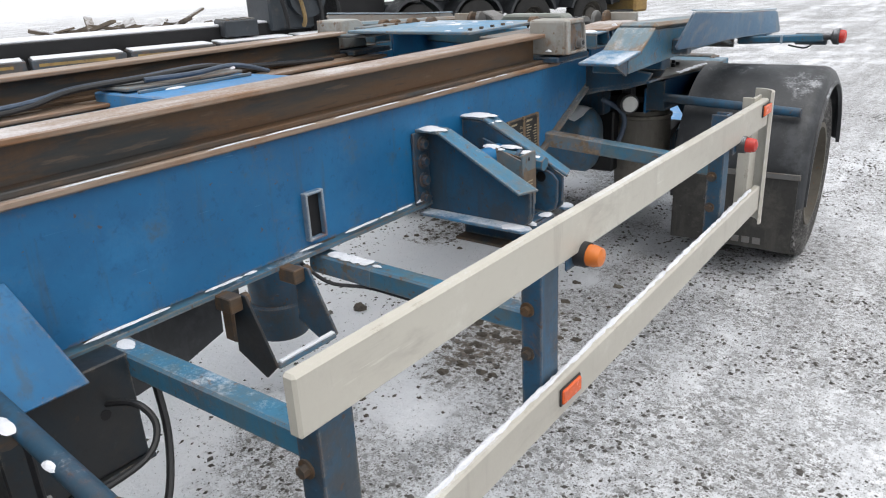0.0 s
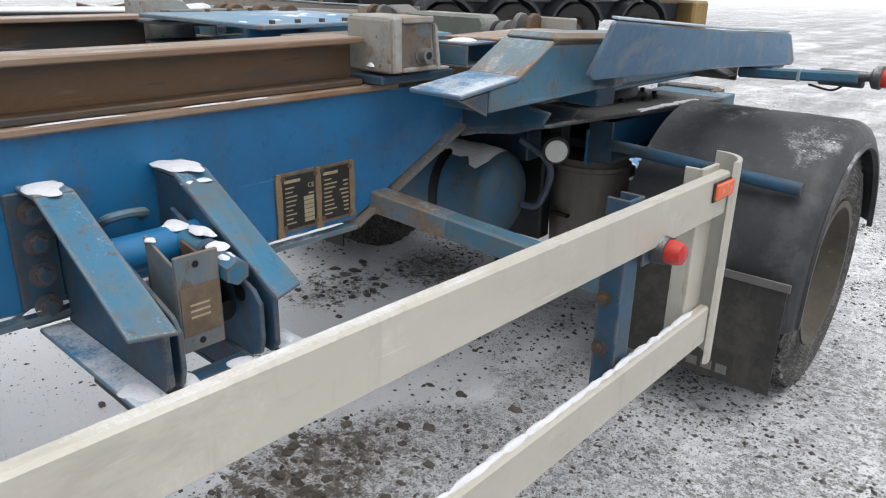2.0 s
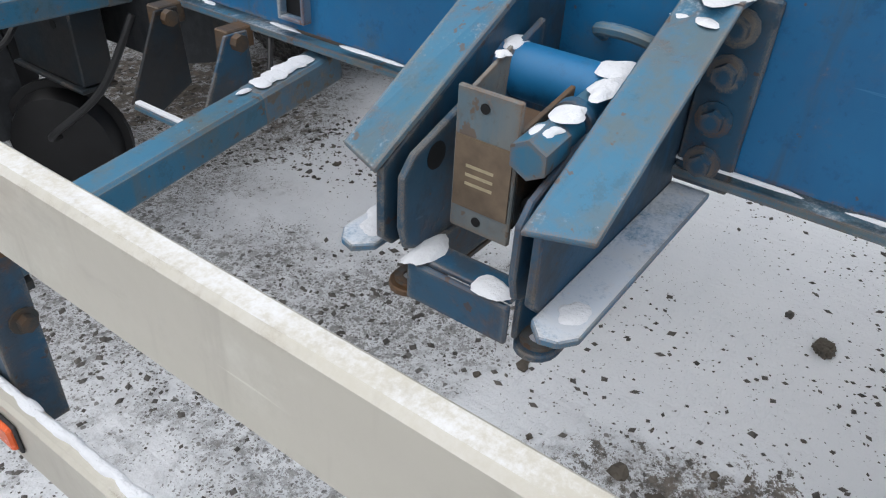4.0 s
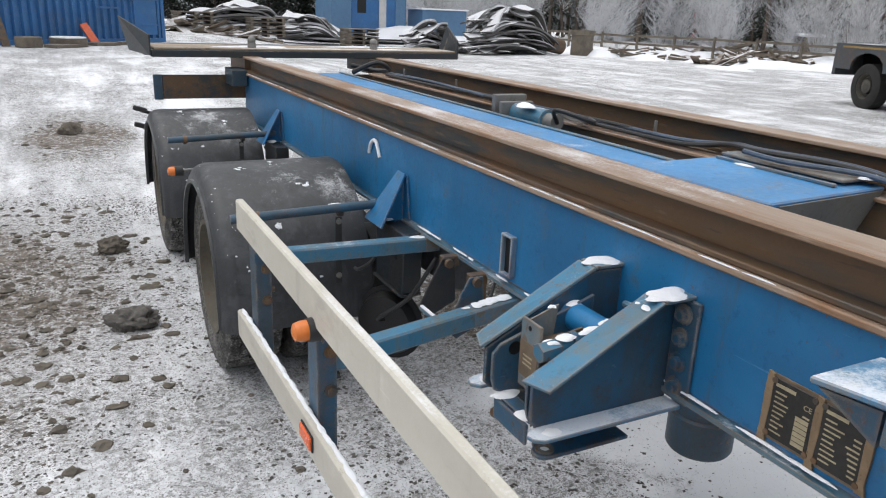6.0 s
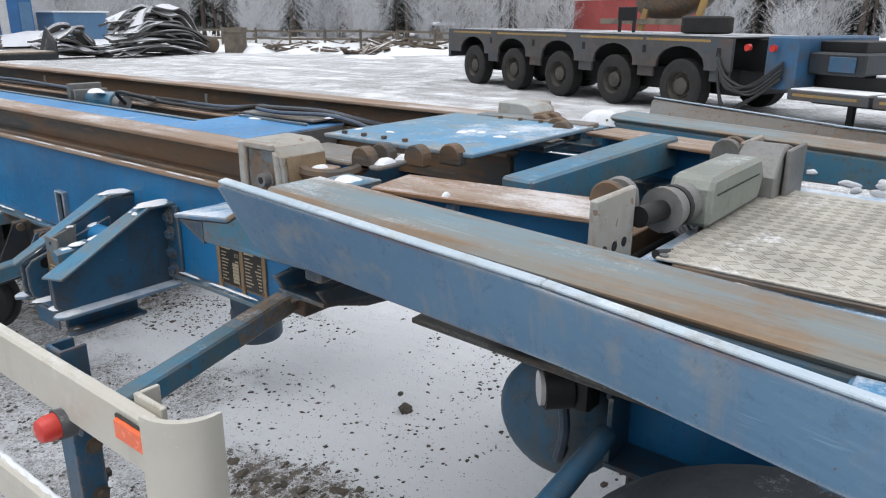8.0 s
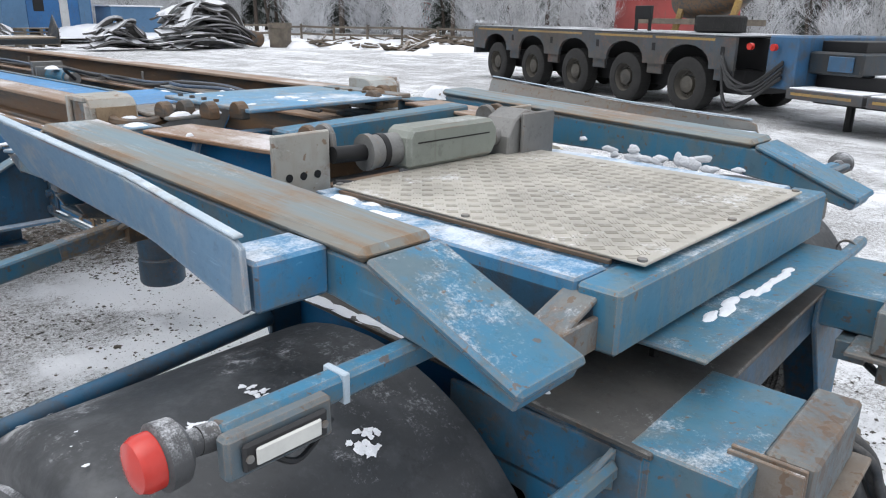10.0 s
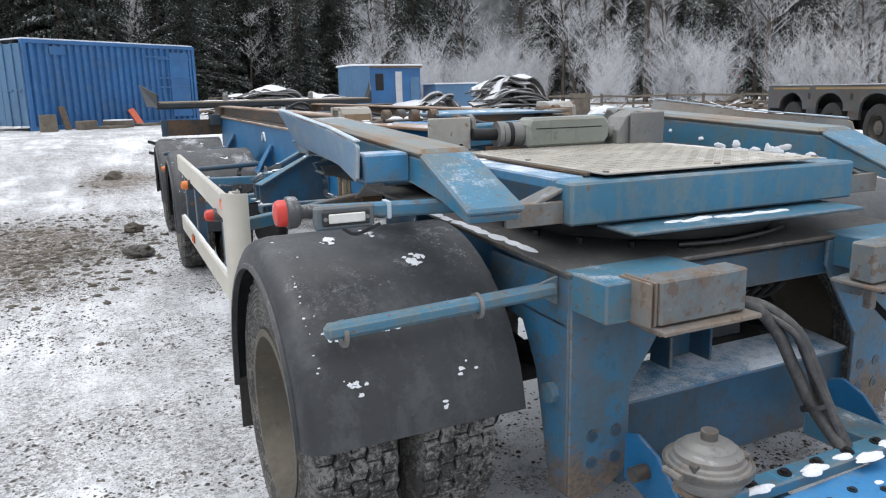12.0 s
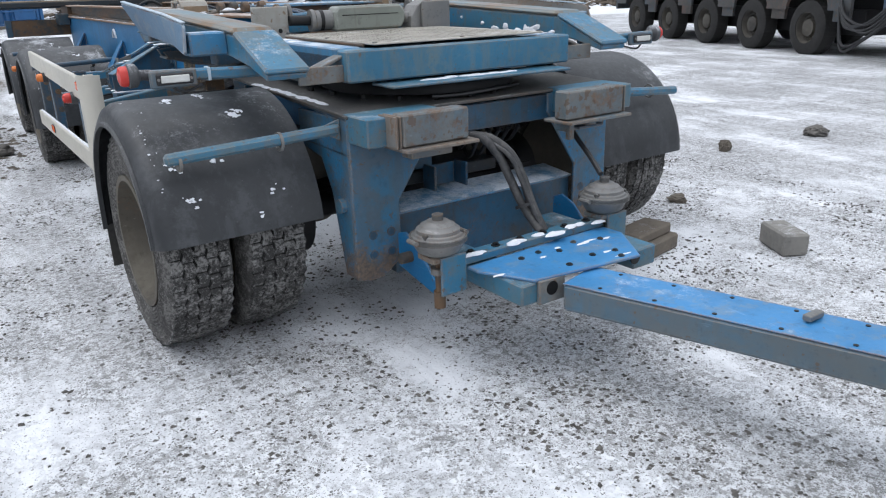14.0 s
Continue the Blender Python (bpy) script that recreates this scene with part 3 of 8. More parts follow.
def build_ground():
    bm = B()
    xs = sorted(set([-1500, -700, -350, -180, -110, -70, -45] + [i * 1.0 for i in range(-30, 13)] + [16, 25, 45, 90, 200, 500, 1500]))
    ys = sorted(set([-1500, -700, -350, -180, -110, -75, -55] + [i * 1.0 for i in range(-40, 28)] + [35, 50, 90, 200, 500, 1500]))
    grid = [[bm.verts.new((x, y, 0)) for y in ys] for x in xs]
    for row in grid:
        for v in row:
            x, y = v.co.x, v.co.y
            d = 0 if abs(x) > 60 or abs(y) > 60 else 1
            near = min(1.0, max(0.0, (abs(x + 1.5) - 3.5) / 4))
            v.co.z = d * near * 0.06 * (noise.noise(Vector((x * 0.25, y * 0.25, 0)))) + yard_rise(x, y)
    for a, b in zip(grid, grid[1:]):
        for j in range(len(ys) - 1):
            bm.faces.new((a[j], b[j], b[j + 1], a[j + 1]))
    ob = part("ground", bm, GROUND, None, smooth=True)
    tagged(ob, "gravel yard under thin driven snow with bare muddy patches", "ground", kind="structure")


build_ground()

# ---------------------------------------------------------------- the trailer
CX = -2.2          # centre line of the chassis
trailer = thing("drawbar_trailer", "old blue drawbar container trailer with rusty rails, frosted with snow", "trailer")


def mir(x):
    return 2 * CX - x


def build_wheel(x_out, y, inward, parent, m=None, dual=True, r=0.475):
    """A dual wheel whose outer face lies at x_out; inward is the x direction to the inner tyre."""
    w, gap = 0.275, 0.055
    hub = None
    for k in range(2 if dual else 1):
        c = x_out + inward * (w / 2 + k * (w + gap))
        place = Matrix.Translation((c, y, r))
        if m:
            place = m @ place
        T = place @ Matrix.Diagonal((-inward, 1, 1, 1))
        bm = B()
        ri, h = 0.275, w / 2
        wall = [(h * 0.70, ri), (h * 0.95, ri + 0.025)]
        for q in range(9):
            rr = ri + 0.034 + q * 0.0155
            bulge = h * (1.0 - 0.05 * abs(q - 3) / 5)
            wall += [(bulge, rr), (bulge + 0.0035, rr + 0.004), (bulge, rr + 0.008)]
        crown = [(h * 0.90, r * 0.960), (h * 0.84, r * 0.978), (0, r * 0.984)]
        full = wall + crown + [(-a, b) for a, b in (wall + crown)[::-1][1:]]
        lathe(bm, full, 64)
        name_parent = parent if hub is None else hub
        bm2 = B()
        # rim: dish, lip and disc
        lathe(bm2, [(h * 0.72, ri + 0.012), (h * 0.98, ri + 0.018), (h * 0.98, ri - 0.008), (h * 0.6, ri - 0.022), (h * 0.2, ri - 0.05), (-h * 0.2, 0.19), (-h * 0.1, 0.12), (h * 0.15, 0.115), (h * 0.2, 0.03), (h * 0.2, 0.0), (-h * 0.5, 0.0), (-h * 0.5, ri - 0.02)], 40)
        if hub is None:
            hub = part("wheel", bm2, RIM, parent, "muddy steel dual wheel", 0, True, T)
        else:
            part("rim", bm2, RIM, hub, "", 0, True, T)
        part("tyre", bm, TYRE, hub, "", 0, True, T)
        # dark band under the blocks, painted as the shade in the grooves
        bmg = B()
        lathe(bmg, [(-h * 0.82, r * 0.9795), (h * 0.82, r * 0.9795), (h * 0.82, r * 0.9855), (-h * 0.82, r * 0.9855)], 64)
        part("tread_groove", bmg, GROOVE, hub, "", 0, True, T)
        V3, F3 = [], []
        nb = 44
        for row in range(5):
            u0 = (-2 + row) * 0.0485
            wd = 0.0222 if 0 < row < 4 else 0.024
            for i in range(nb):
                a = (i + 0.25 * (row % 2)) * math.tau / nb
                hexa = ((-wd + 0.006, -0.0325), (wd + 0.006, -0.0325), (wd - 0.006, 0.0), (wd + 0.006, 0.0325), (-wd + 0.006, 0.0325), (-wd - 0.006, 0.0))
                b0 = len(V3)
                for rad, k3 in ((r - 0.010, 1.0), (r + 0.004, 0.94)):
                    for du, dv in hexa:
                        an = a + dv * k3 / r
                        rr = rad - (0.006 if row in (0, 4) else 0.0)
                        V3.append(tuple(T @ Vector((u0 + du * k3, rr * math.sin(an), rr * math.cos(an)))))
                F3.append(tuple(b0 + 6 + q for q in range(6)))
                F3 += [(b0 + q, b0 + (q + 1) % 6, b0 + 6 + (q + 1) % 6, b0 + 6 + q) for q in range(6)]
        me3 = bpy.data.meshes.new("tread")
        me3.from_pydata(V3, [], F3)
        bm3 = B()
        bm3.from_mesh(me3)
        bpy.data.meshes.remove(me3)
        part("tread", bm3, TREAD, hub, "worn block tread with grit")
        if k == 0:
            for i in range(10):
                a = i * math.tau / 10
                bm4 = B()
                rod(bm4, (h * 0.05, 0.15 * math.cos(a), 0.15 * math.sin(a)), (h * 0.35, 0.15 * math.cos(a), 0.15 * math.sin(a)), 0.013, 6)
                part("wheel_nut", bm4, RUST, hub, "", 0, False, T)
    return hub


def fender_path(yc, zc, ry, rz, a0, a1, drop0=0.0, drop1=0.0, n=26):
    """From the front low end over the wheel to the rear low end."""
    P = []
    for i in range(n + 1):
        a = radians(a0 + (a1 - a0) * i / n)
        nx, nz = math.cos(a) / ry, math.sin(a) / rz
        l = math.hypot(nx, nz)
        P.append((yc + ry * math.cos(a), zc + rz * math.sin(a), nx / l, nz / l))
    if drop0:
        v, z, a, b = P[0]
        P.insert(0, (v + 0.015, z - drop0, 1, 0))
    if drop1:
        v, z, a, b = P[-1]
        P.append((v - 0.01, z - drop1, -1, 0))
    return P


def build_fender(x_out, x_in, path, parent, m=None, label="black plastic mudguard dusted with snow"):
    s = 1 if x_out > x_in else -1
    t = 0.007
    prof = [(x_in, 0), (x_out - s * 0.075, 0), (x_out - s * 0.045, -0.006), (x_out - s * 0.020, -0.022), (x_out - s * 0.004, -0.05), (x_out, -0.085), (x_out - s * t, -0.085),
            (x_out - s * (t + 0.006), -0.052), (x_out - s * 0.03, -0.028), (x_out - s * 0.05, -0.014), (x_out - s * 0.078, -t), (x_in, -t)]
    bm = B()
    sweep(bm, prof, path)
    f = part("mudguard", bm, FENDER, parent, label, 0, True, m)
    bm = B()
    rim = [(x_out - s * 0.002, -0.078), (x_out + s * 0.010, -0.082), (x_out + s * 0.010, -0.096), (x_out - s * 0.010, -0.098)]
    sweep(bm, rim, path)
    part("edge_bead", bm, FENDER, f, "", 0, True, m)
    return f


def ibeam(name, parent, x0, x1, y0, y1, z0, z1, tf, tw, mats, label=""):
    c = (x0 + x1) / 2
    o = one_box(name, mats[0], parent, x0, x1, y0, y1, z1 - tf, z1, 0.003, label)
    one_box("rail_web", mats[1], o, c - tw / 2, c + tw / 2, y0, y1, z0 + tf + 0.0005, z1 - tf - 0.0005, 0)
    one_box("rail_foot", mats[1], o, x0 + 0.01, x1 - 0.01, y0, y1, z0, z0 + tf, 0.003)
    return o


def build_main_beams():
    prof = [(-2.75, 0.905), (2.79, 0.905), (3.28, 1.150), (3.9, 1.165), (3.9, 1.252), (-2.75, 1.252)]
    for side in (0, 1):
        f = (lambda x: x) if side == 0 else mir
        bm = B()
        prism(bm, prof, "x", f(-1.582), f(-1.570))
        web = part("main_beam", bm, BLUE, trailer, "long blue chassis beam with chipped paint")
        bm = B()
        slabs = [((-2.75, 0.892), (2.79, 0.892), BLUE_TOP), ((2.79, 0.892), (3.28, 1.137), RUST_DECK), ((3.28, 1.137), (3.9, 1.152), BLUE_DIRTY)]
        for (ya, za), (yb, zb), mt in slabs:
            bm = B()
            a, b = f(-1.552), f(-1.69)
            vs = [(a, ya, za), (b, ya, za), (b, yb, zb), (a, yb, zb)]
            slab(bm, vs, 0.013)
            part("lower_flange", bm, mt, web)
        one_box("ledge_plate", RUST_TOP, web, f(-1.548), f(-1.71), -2.75, 2.95, 1.254, 1.272, 0.004, "bare rusty ledge with snow along it")
        a, b = sorted((f(-1.553), f(-1.687)))
        ibeam("rail", trailer, a, b, -2.72, 2.83, 1.2725, 1.397, 0.016, 0.012, (RUST_TOP, RUST), "rusty steel roller rail rubbed bright on top")
        # square tube ends through the web
        for yy, zz in ((1.445, 1.0),):
            o, i = 0.022, 0.008
            h, w = 0.075, 0.036
            bm = B()
            for (dy0, dy1, dz0, dz1) in ((-w, -w + i, -h, h), (w - i, w, -h, h), (-w + i, w - i, h - i, h), (-w + i, w - i, -h, -h + i)):
                box(bm, f(-1.60), f(-1.548), yy + dy0, yy + dy1, zz + dz0, zz + dz1)
            tube = part("tube_socket", bm, GUIDE, trailer, "rectangular tube socket with worn edges", 0.002)
            one_box("dark_inside", BLACK, tube, f(-1.572), f(-1.566), yy - w + i + 0.001, yy + w - i - 0.001, zz - h + i + 0.001, zz + h - i - 0.001, 0)
        # gussets over the axles
        for yy in (0.53, -1.62):
            bm = B()
            prism(bm, [(f(-1.569), 1.10), (f(-1.44), 0.885), (f(-1.569), 0.885)], "y", yy - 0.006, yy + 0.006)
            prism(bm, [(yy - 0.075, 0.90), (yy + 0.075, 0.90), (yy + 0.035, 1.10), (yy - 0.035, 1.10)], "x", f(-1.569), f(-1.560))
            slab(bm, [(f(-1.42), yy - 0.10, 0.880), (f(-1.42), yy + 0.10, 0.880), (f(-1.558), yy + 0.04, 1.105), (f(-1.558), yy - 0.04, 1.105)], 0.010)
            part("gusset", bm, BLUE, trailer, "", 0.002)
            h = one_box("hanger", BLUE_DARK, trailer, f(-1.47), f(-1.56), yy - 0.09, yy + 0.22, 0.61, 0.884, 0.004, "grimy blue spring hanger box, underside shade in its colour")
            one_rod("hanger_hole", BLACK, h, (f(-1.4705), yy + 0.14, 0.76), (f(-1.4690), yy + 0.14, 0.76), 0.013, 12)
            one_box("hanger_lip", BLUE_DARK, h, f(-1.455), f(-1.5595), yy - 0.10, yy + 0.23, 0.598, 0.6095, 0.003)
            bm = B()
            x = f(-1.50)
            q = 1 if f(0) == 0 else -1
            lathe(bm, [(-0.085, 0.001), (-0.085, 0.05), (-0.060, 0.098), (-0.008, 0.108), (-0.008, 0.124), (0.008, 0.124), (0.008, 0.108), (0.055, 0.098), (0.075, 0.06), (0.075, 0.001)], 26, Matrix.Translation((x, yy + 0.02, 0.395)) @ Matrix.Rotation(radians(35 * q), 4, "Z") @ Matrix.Diagonal((q, 1.45, 1.45, 1)))
            pot = part("brake_pot", bm, BLACK, trailer, "black round brake cylinder", 0, True)
            one_rod("pot_rod", BLACK, pot, (x, yy - 0.04, 0.44), (x, yy - 0.32, 0.47), 0.018, 10)
            one_pipe("pot_hose", HOSE, pot, [(x + q * 0.07, yy + 0.10, 0.45), (x + q * 0.12, yy + 0.18, 0.50), (x + q * 0.02, yy + 0.28, 0.62), (x - q * 0.08, yy + 0.32, 0.80)], 0.010)


build_main_beams()


def build_cross_members():
    for y in (-2.5, -1.2, -0.3, 0.9, 2.35):
        one_box("cross_member", BLUE_DIRTY, trailer, -1.584, mir(-1.584), y - 0.05, y + 0.05, 1.00, 1.16, 0.004)
    for y in (-2.2, -0.15):
        one_rod("axle", BLACK, trailer, (-1.5, y, 0.475), (mir(-1.5), y, 0.475), 0.062)
        for x in (-1.72, mir(-1.72)):
            bm = B()
            for k in range(4):
                slab(bm, [(x - 0.04, y - 0.45 + 0.04 * k, 0.66 - k * 0.02), (x + 0.04, y - 0.45 + 0.04 * k, 0.66 - k * 0.02), (x + 0.04, y, 0.58 - k * 0.02), (x - 0.04, y, 0.58 - k * 0.02)], 0.014)
                slab(bm, [(x - 0.04, y, 0.58 - k * 0.02), (x + 0.04, y, 0.58 - k * 0.02), (x + 0.04, y + 0.45 - 0.04 * k, 0.66 - k * 0.02), (x - 0.04, y + 0.45 - 0.04 * k, 0.66 - k * 0.02)], 0.014)
            part("leaf_spring", bm, BLACK, trailer)
            one_rod("brake_drum", BLACK, trailer, (x - 0.10 if x < CX else x + 0.02, y, 0.475), (x - 0.02 if x < CX else x + 0.10, y, 0.475), 0.20, 28)


build_cross_members()

# inner rails, sled and hoses between the beams
def build_inside():
    bm = B()
    prism(bm, [(-2.06, 1.16), (-2.29, 1.16), (-2.28, 1.292), (-2.08, 1.292)], "y", -2.4, 1.448)
    part("slide_beam", bm, SLED_BLUE, trailer, "bright blue inner slide beam", 0.004)
    one_box("slide_lip", BLUE_TOP, trailer, -2.262, -2.285, -2.4, 1.448, 1.2925, 1.302, 0.003)
    one_box("inner_rail", RUST, trailer, -2.66, -2.63, -2.6, 3.0, 1.12, 1.255, 0.003)
    one_box("inner_rail_cap", RUST_TOP, trailer, -2.69, -2.60, -2.6, 3.0, 1.2555, 1.27, 0.003)
    bm = B()
    top = [(-2.03, 1.47, 1.305), (-2.06, 2.075, 1.300), (-2.665, 2.03, 1.300), (-2.70, 1.44, 1.305)]
    low = [(-2.03, 1.45, 1.12), (-2.10, 2.03, 1.12), (-2.58, 2.00, 1.12), (-2.68, 1.44, 1.12)]
    hi, lo = [bm.verts.new(p) for p in top], [bm.verts.new(p) for p in low]
    bm.faces.new(hi)
    bm.faces.new(lo[::-1])
    for i in range(4):
        bm.faces.new((hi[i], lo[i], lo[(i + 1) % 4], hi[(i + 1) % 4]))
    bmesh.ops.recalc_face_normals(bm, faces=bm.faces[:])
    sled = part("sled_box", bm, SLED_BLUE, trailer, "bright blue sled box between the rails", 0.006)
    bm = B()
    slab(bm, [(-2.085, 2.081, 1.292), (-2.118, 2.038, 1.125), (-2.565, 2.006, 1.125), (-2.640, 2.036, 1.292)], 0.004)
    part("sled_face", bm, GALV, sled, "frosted grey end face", 0.001)
    one_box("sled_cap", RUST_DECK, sled, -2.50, -2.715, 1.46, 1.985, 1.312, 1.324, 0.003, "weathered lid plate")
    one_bar("sled_seam", BLUE_TOP, sled, (-2.46, 1.48, 1.310), (-2.46, 1.99, 1.308), 0.014, 0.012, 0.002)
    # pump and hose reel
    one_rod("winch_motor", BLUE_TOP, trailer, (-2.40, 0.13, 1.30), (-2.40, 0.42, 1.30), 0.055, 18)
    one_rod("winch_cap", GALV, trailer, (-2.40, 0.42, 1.30), (-2.40, 0.50, 1.30), 0.04, 14)
    one_box("winch_plate", GALV, trailer, -2.30, -2.50, 0.02, 0.06, 1.22, 1.39, 0.004)
    one_box("winch_plate", GALV, trailer, -2.30, -2.50, 0.10, 0.13, 1.22, 1.36, 0.004)
    bm = B()
    lathe(bm, [(-0.01, 0.075), (0.01, 0.075), (0.01, 0.095), (-0.01, 0.095)], 20, Matrix.Translation((-2.52, 0.45, 1.32)) @ Matrix.Rotation(radians(70), 4, "Y"))
    part("hose_ring", bm, GALV, trailer, "", 0, True)
    rnd = random.Random(4)
    for k in range(4):
        off = 0.022 * k
        pts = [(-2.63 - off + rnd.uniform(-0.02, 0.02), y, 1.285 + rnd.uniform(0, 0.025)) for y in (-2.3, -1.6, -0.9, -0.2, 0.6, 1.1)]
        pts += [(-2.66 - off * 0.6, 1.34, 1.325), (-2.56 - off * 0.5, 1.58, 1.345), (-2.62 - off * 0.5, 1.90, 1.345), (-2.68 - off * 0.4, 2.15, 1.310), (-2.70, 2.7, 1.275)]
        one_pipe("hose", CABLE if k % 2 else HOSE, trailer, pts, 0.010)
    one_pipe("hose", HOSE, trailer, [(-2.40, 0.5, 1.30), (-2.30, 0.62, 1.38), (-2.42, 0.75, 1.34), (-2.52, 0.60, 1.33)], 0.011)
    one_pipe("hose", CABLE, trailer, [(-2.52, 1.55, 1.342), (-2.50, 1.75, 1.340), (-2.60, 2.02, 1.335), (-2.66, 2.25, 1.28)], 0.010)
    for y in (-2.0, -1.1, 0.9):
        one_rod("hose_peg", GALV, trailer, (-2.67, y, 1.25), (-2.67, y, 1.36), 0.008, 8)
    bm = B()
    pipe(bm, [(-2.2, -1.9, 1.34), (-2.35, -1.8, 1.42), (-2.5, -1.9, 1.36), (-2.45, -2.1, 1.34), (-2.25, -2.1, 1.38)], 0.018)
    part("hose_coil", bm, HOSE, trailer, "", 0, True)


build_inside()


# rear bolster across the chassis
def build_bolster():
    x0, x1 = -0.86, mir(-0.86)
    b = one_box("rear_bolster", BLUE_DARK, trailer, x0, x1, -2.93, -2.74, 1.385, 1.44, 0.005, "dark rear bolster with rusty deck and guide ends")
    one_box("bolster_deck", TAN_DECK, b, x0 - 0.02, x1 + 0.02, -3.34, -2.76, 1.4405, 1.458, 0.004)
    one_box("bolster_back", BLUE_DIRTY, b, x0, x1, -3.40, -3.345, 1.36, 1.462, 0.005)
    for s, x in ((1, x0), (-1, x1)):
        bm = B()
        slab(bm, [(x, -2.735, 1.395), (x, -2.735, 1.550), (x + s * 0.17, -3.30, 1.675), (x + s * 0.10, -3.36, 1.40)], 0.012)
        part("guide_end", bm, BLUE_DARK, b, "", 0.002)
    for x in (-1.66, mir(-1.66)):
        one_box("bolster_foot", RUST, b, x - 0.09, x + 0.09, -3.3, -2.735, 1.26, 1.384, 0.004)
        one_rod("lock_pin", GALV, b, (x, -2.85, 1.46), (x, -2.85, 1.50), 0.035, 14)
        bm = B()
        bmesh.ops.create_uvsphere(bm, u_segments=12, v_segments=8, radius=0.035, matrix=Matrix.Translation((x, -2.85, 1.52)))
        part("lock_head", bm, GALV, b, "", 0, True)
    # under-run bar and tail lamp board
    board = one_box("lamp_board", RUST, trailer, -0.945, mir(-0.945), -2.93, -2.89, 1.045, 1.235, 0.004, "brown rusty tail board with blue ends")
    for x in (-0.91, mir(-0.91)):
        one_box("board_end", BLUE_DIRTY, board, x - 0.034, x + 0.034, -2.925, -2.885, 1.04, 1.238, 0.004)
    one_box("tail_bracket", BLUE_DIRTY, trailer, -1.44, -1.56, -2.9, -2.6, 1.17, 1.30, 0.005)
    for z in (0.945, 0.815):
        for f in (lambda x: x, mir):
            peg = one_rod("side_peg", BLACK, trailer, (f(-1.0), -2.80, z - 0.04), (f(-0.76), -2.80, z + 0.02), 0.013, 10)
            one_bar("peg_head", LAMP_BLACK, peg, (f(-0.80), -2.80, z + 0.02), (f(-0.70), -2.80, z + 0.05), 0.05, 0.035, 0.006)


build_bolster()

# rear axles
for yy in (-2.2, -0.15):
    build_wheel(-0.79, yy, -1, trailer)
    build_wheel(mir(-0.79), yy, 1, trailer)
    for sx in (0, 1):
        f = (lambda x: x) if sx == 0 else mir
        build_fender(f(-0.755), f(-1.46), fender_path(yy, 0.475, 0.58, 0.575, 8, 176, 0.16, 0.12), trailer)
        # stay bar across the mudguard with clamps
        one_rod("mudguard_stay", BLUE_DIRTY, trailer, (f(-0.81), yy + 0.555, 0.92), (f(-1.52), yy + 0.60, 0.95), 0.021, 12)
        for cx in (-0.92, -1.30):
            one_rod("stay_clamp", RUST, trailer, (f(cx - 0.012), yy + 0.563, 0.922), (f(cx + 0.012), yy + 0.563, 0.922), 0.027, 12)
        one_box("mud_flap", FENDER, trailer, f(-0.84), f(-1.45), yy - 0.618, yy - 0.610, 0.22, 0.40, 0)
        # clasp strap down the front apron and the amber lamp before the rear axle
        one_box("strap", LAMP_BLACK, trailer, f(-1.27), f(-1.30), yy + 0.586, yy + 0.592, 0.58, 0.90, 0.001)
        for zz in (0.62, 0.76, 0.88):
            bolt(trailer, (f(-1.285), yy + 0.592, zz), (0, 1, 0), 0.009, 0.012, GALV)
for f in (lambda x: x, mir):
    s = 1 if f(0) == 0 else -1
    ml = one_rod("marker_lamp", LAMP_BLACK, trailer, (f(-0.84), -1.22, 0.80), (f(-0.79), -1.22, 0.80), 0.033, 18, "amber side marker lamp before the rear wheel")
    bm = B()
    lathe(bm, [(0.0, 0.030), (0.018, 0.030), (0.036, 0.024), (0.042, 0.012), (0.043, 0.001), (0.0, 0.001)], 18, Matrix.Translation((f(-0.79), -1.22, 0.80)) @ Matrix.Diagonal((s, 1, 1, 1)))
    part("lens", bm, AMBER, ml, "", 0, True)
    one_rod("lamp_stalk", GALV, ml, (f(-0.84), -1.22, 0.80), (f(-1.05), -1.30, 0.80), 0.010, 8)


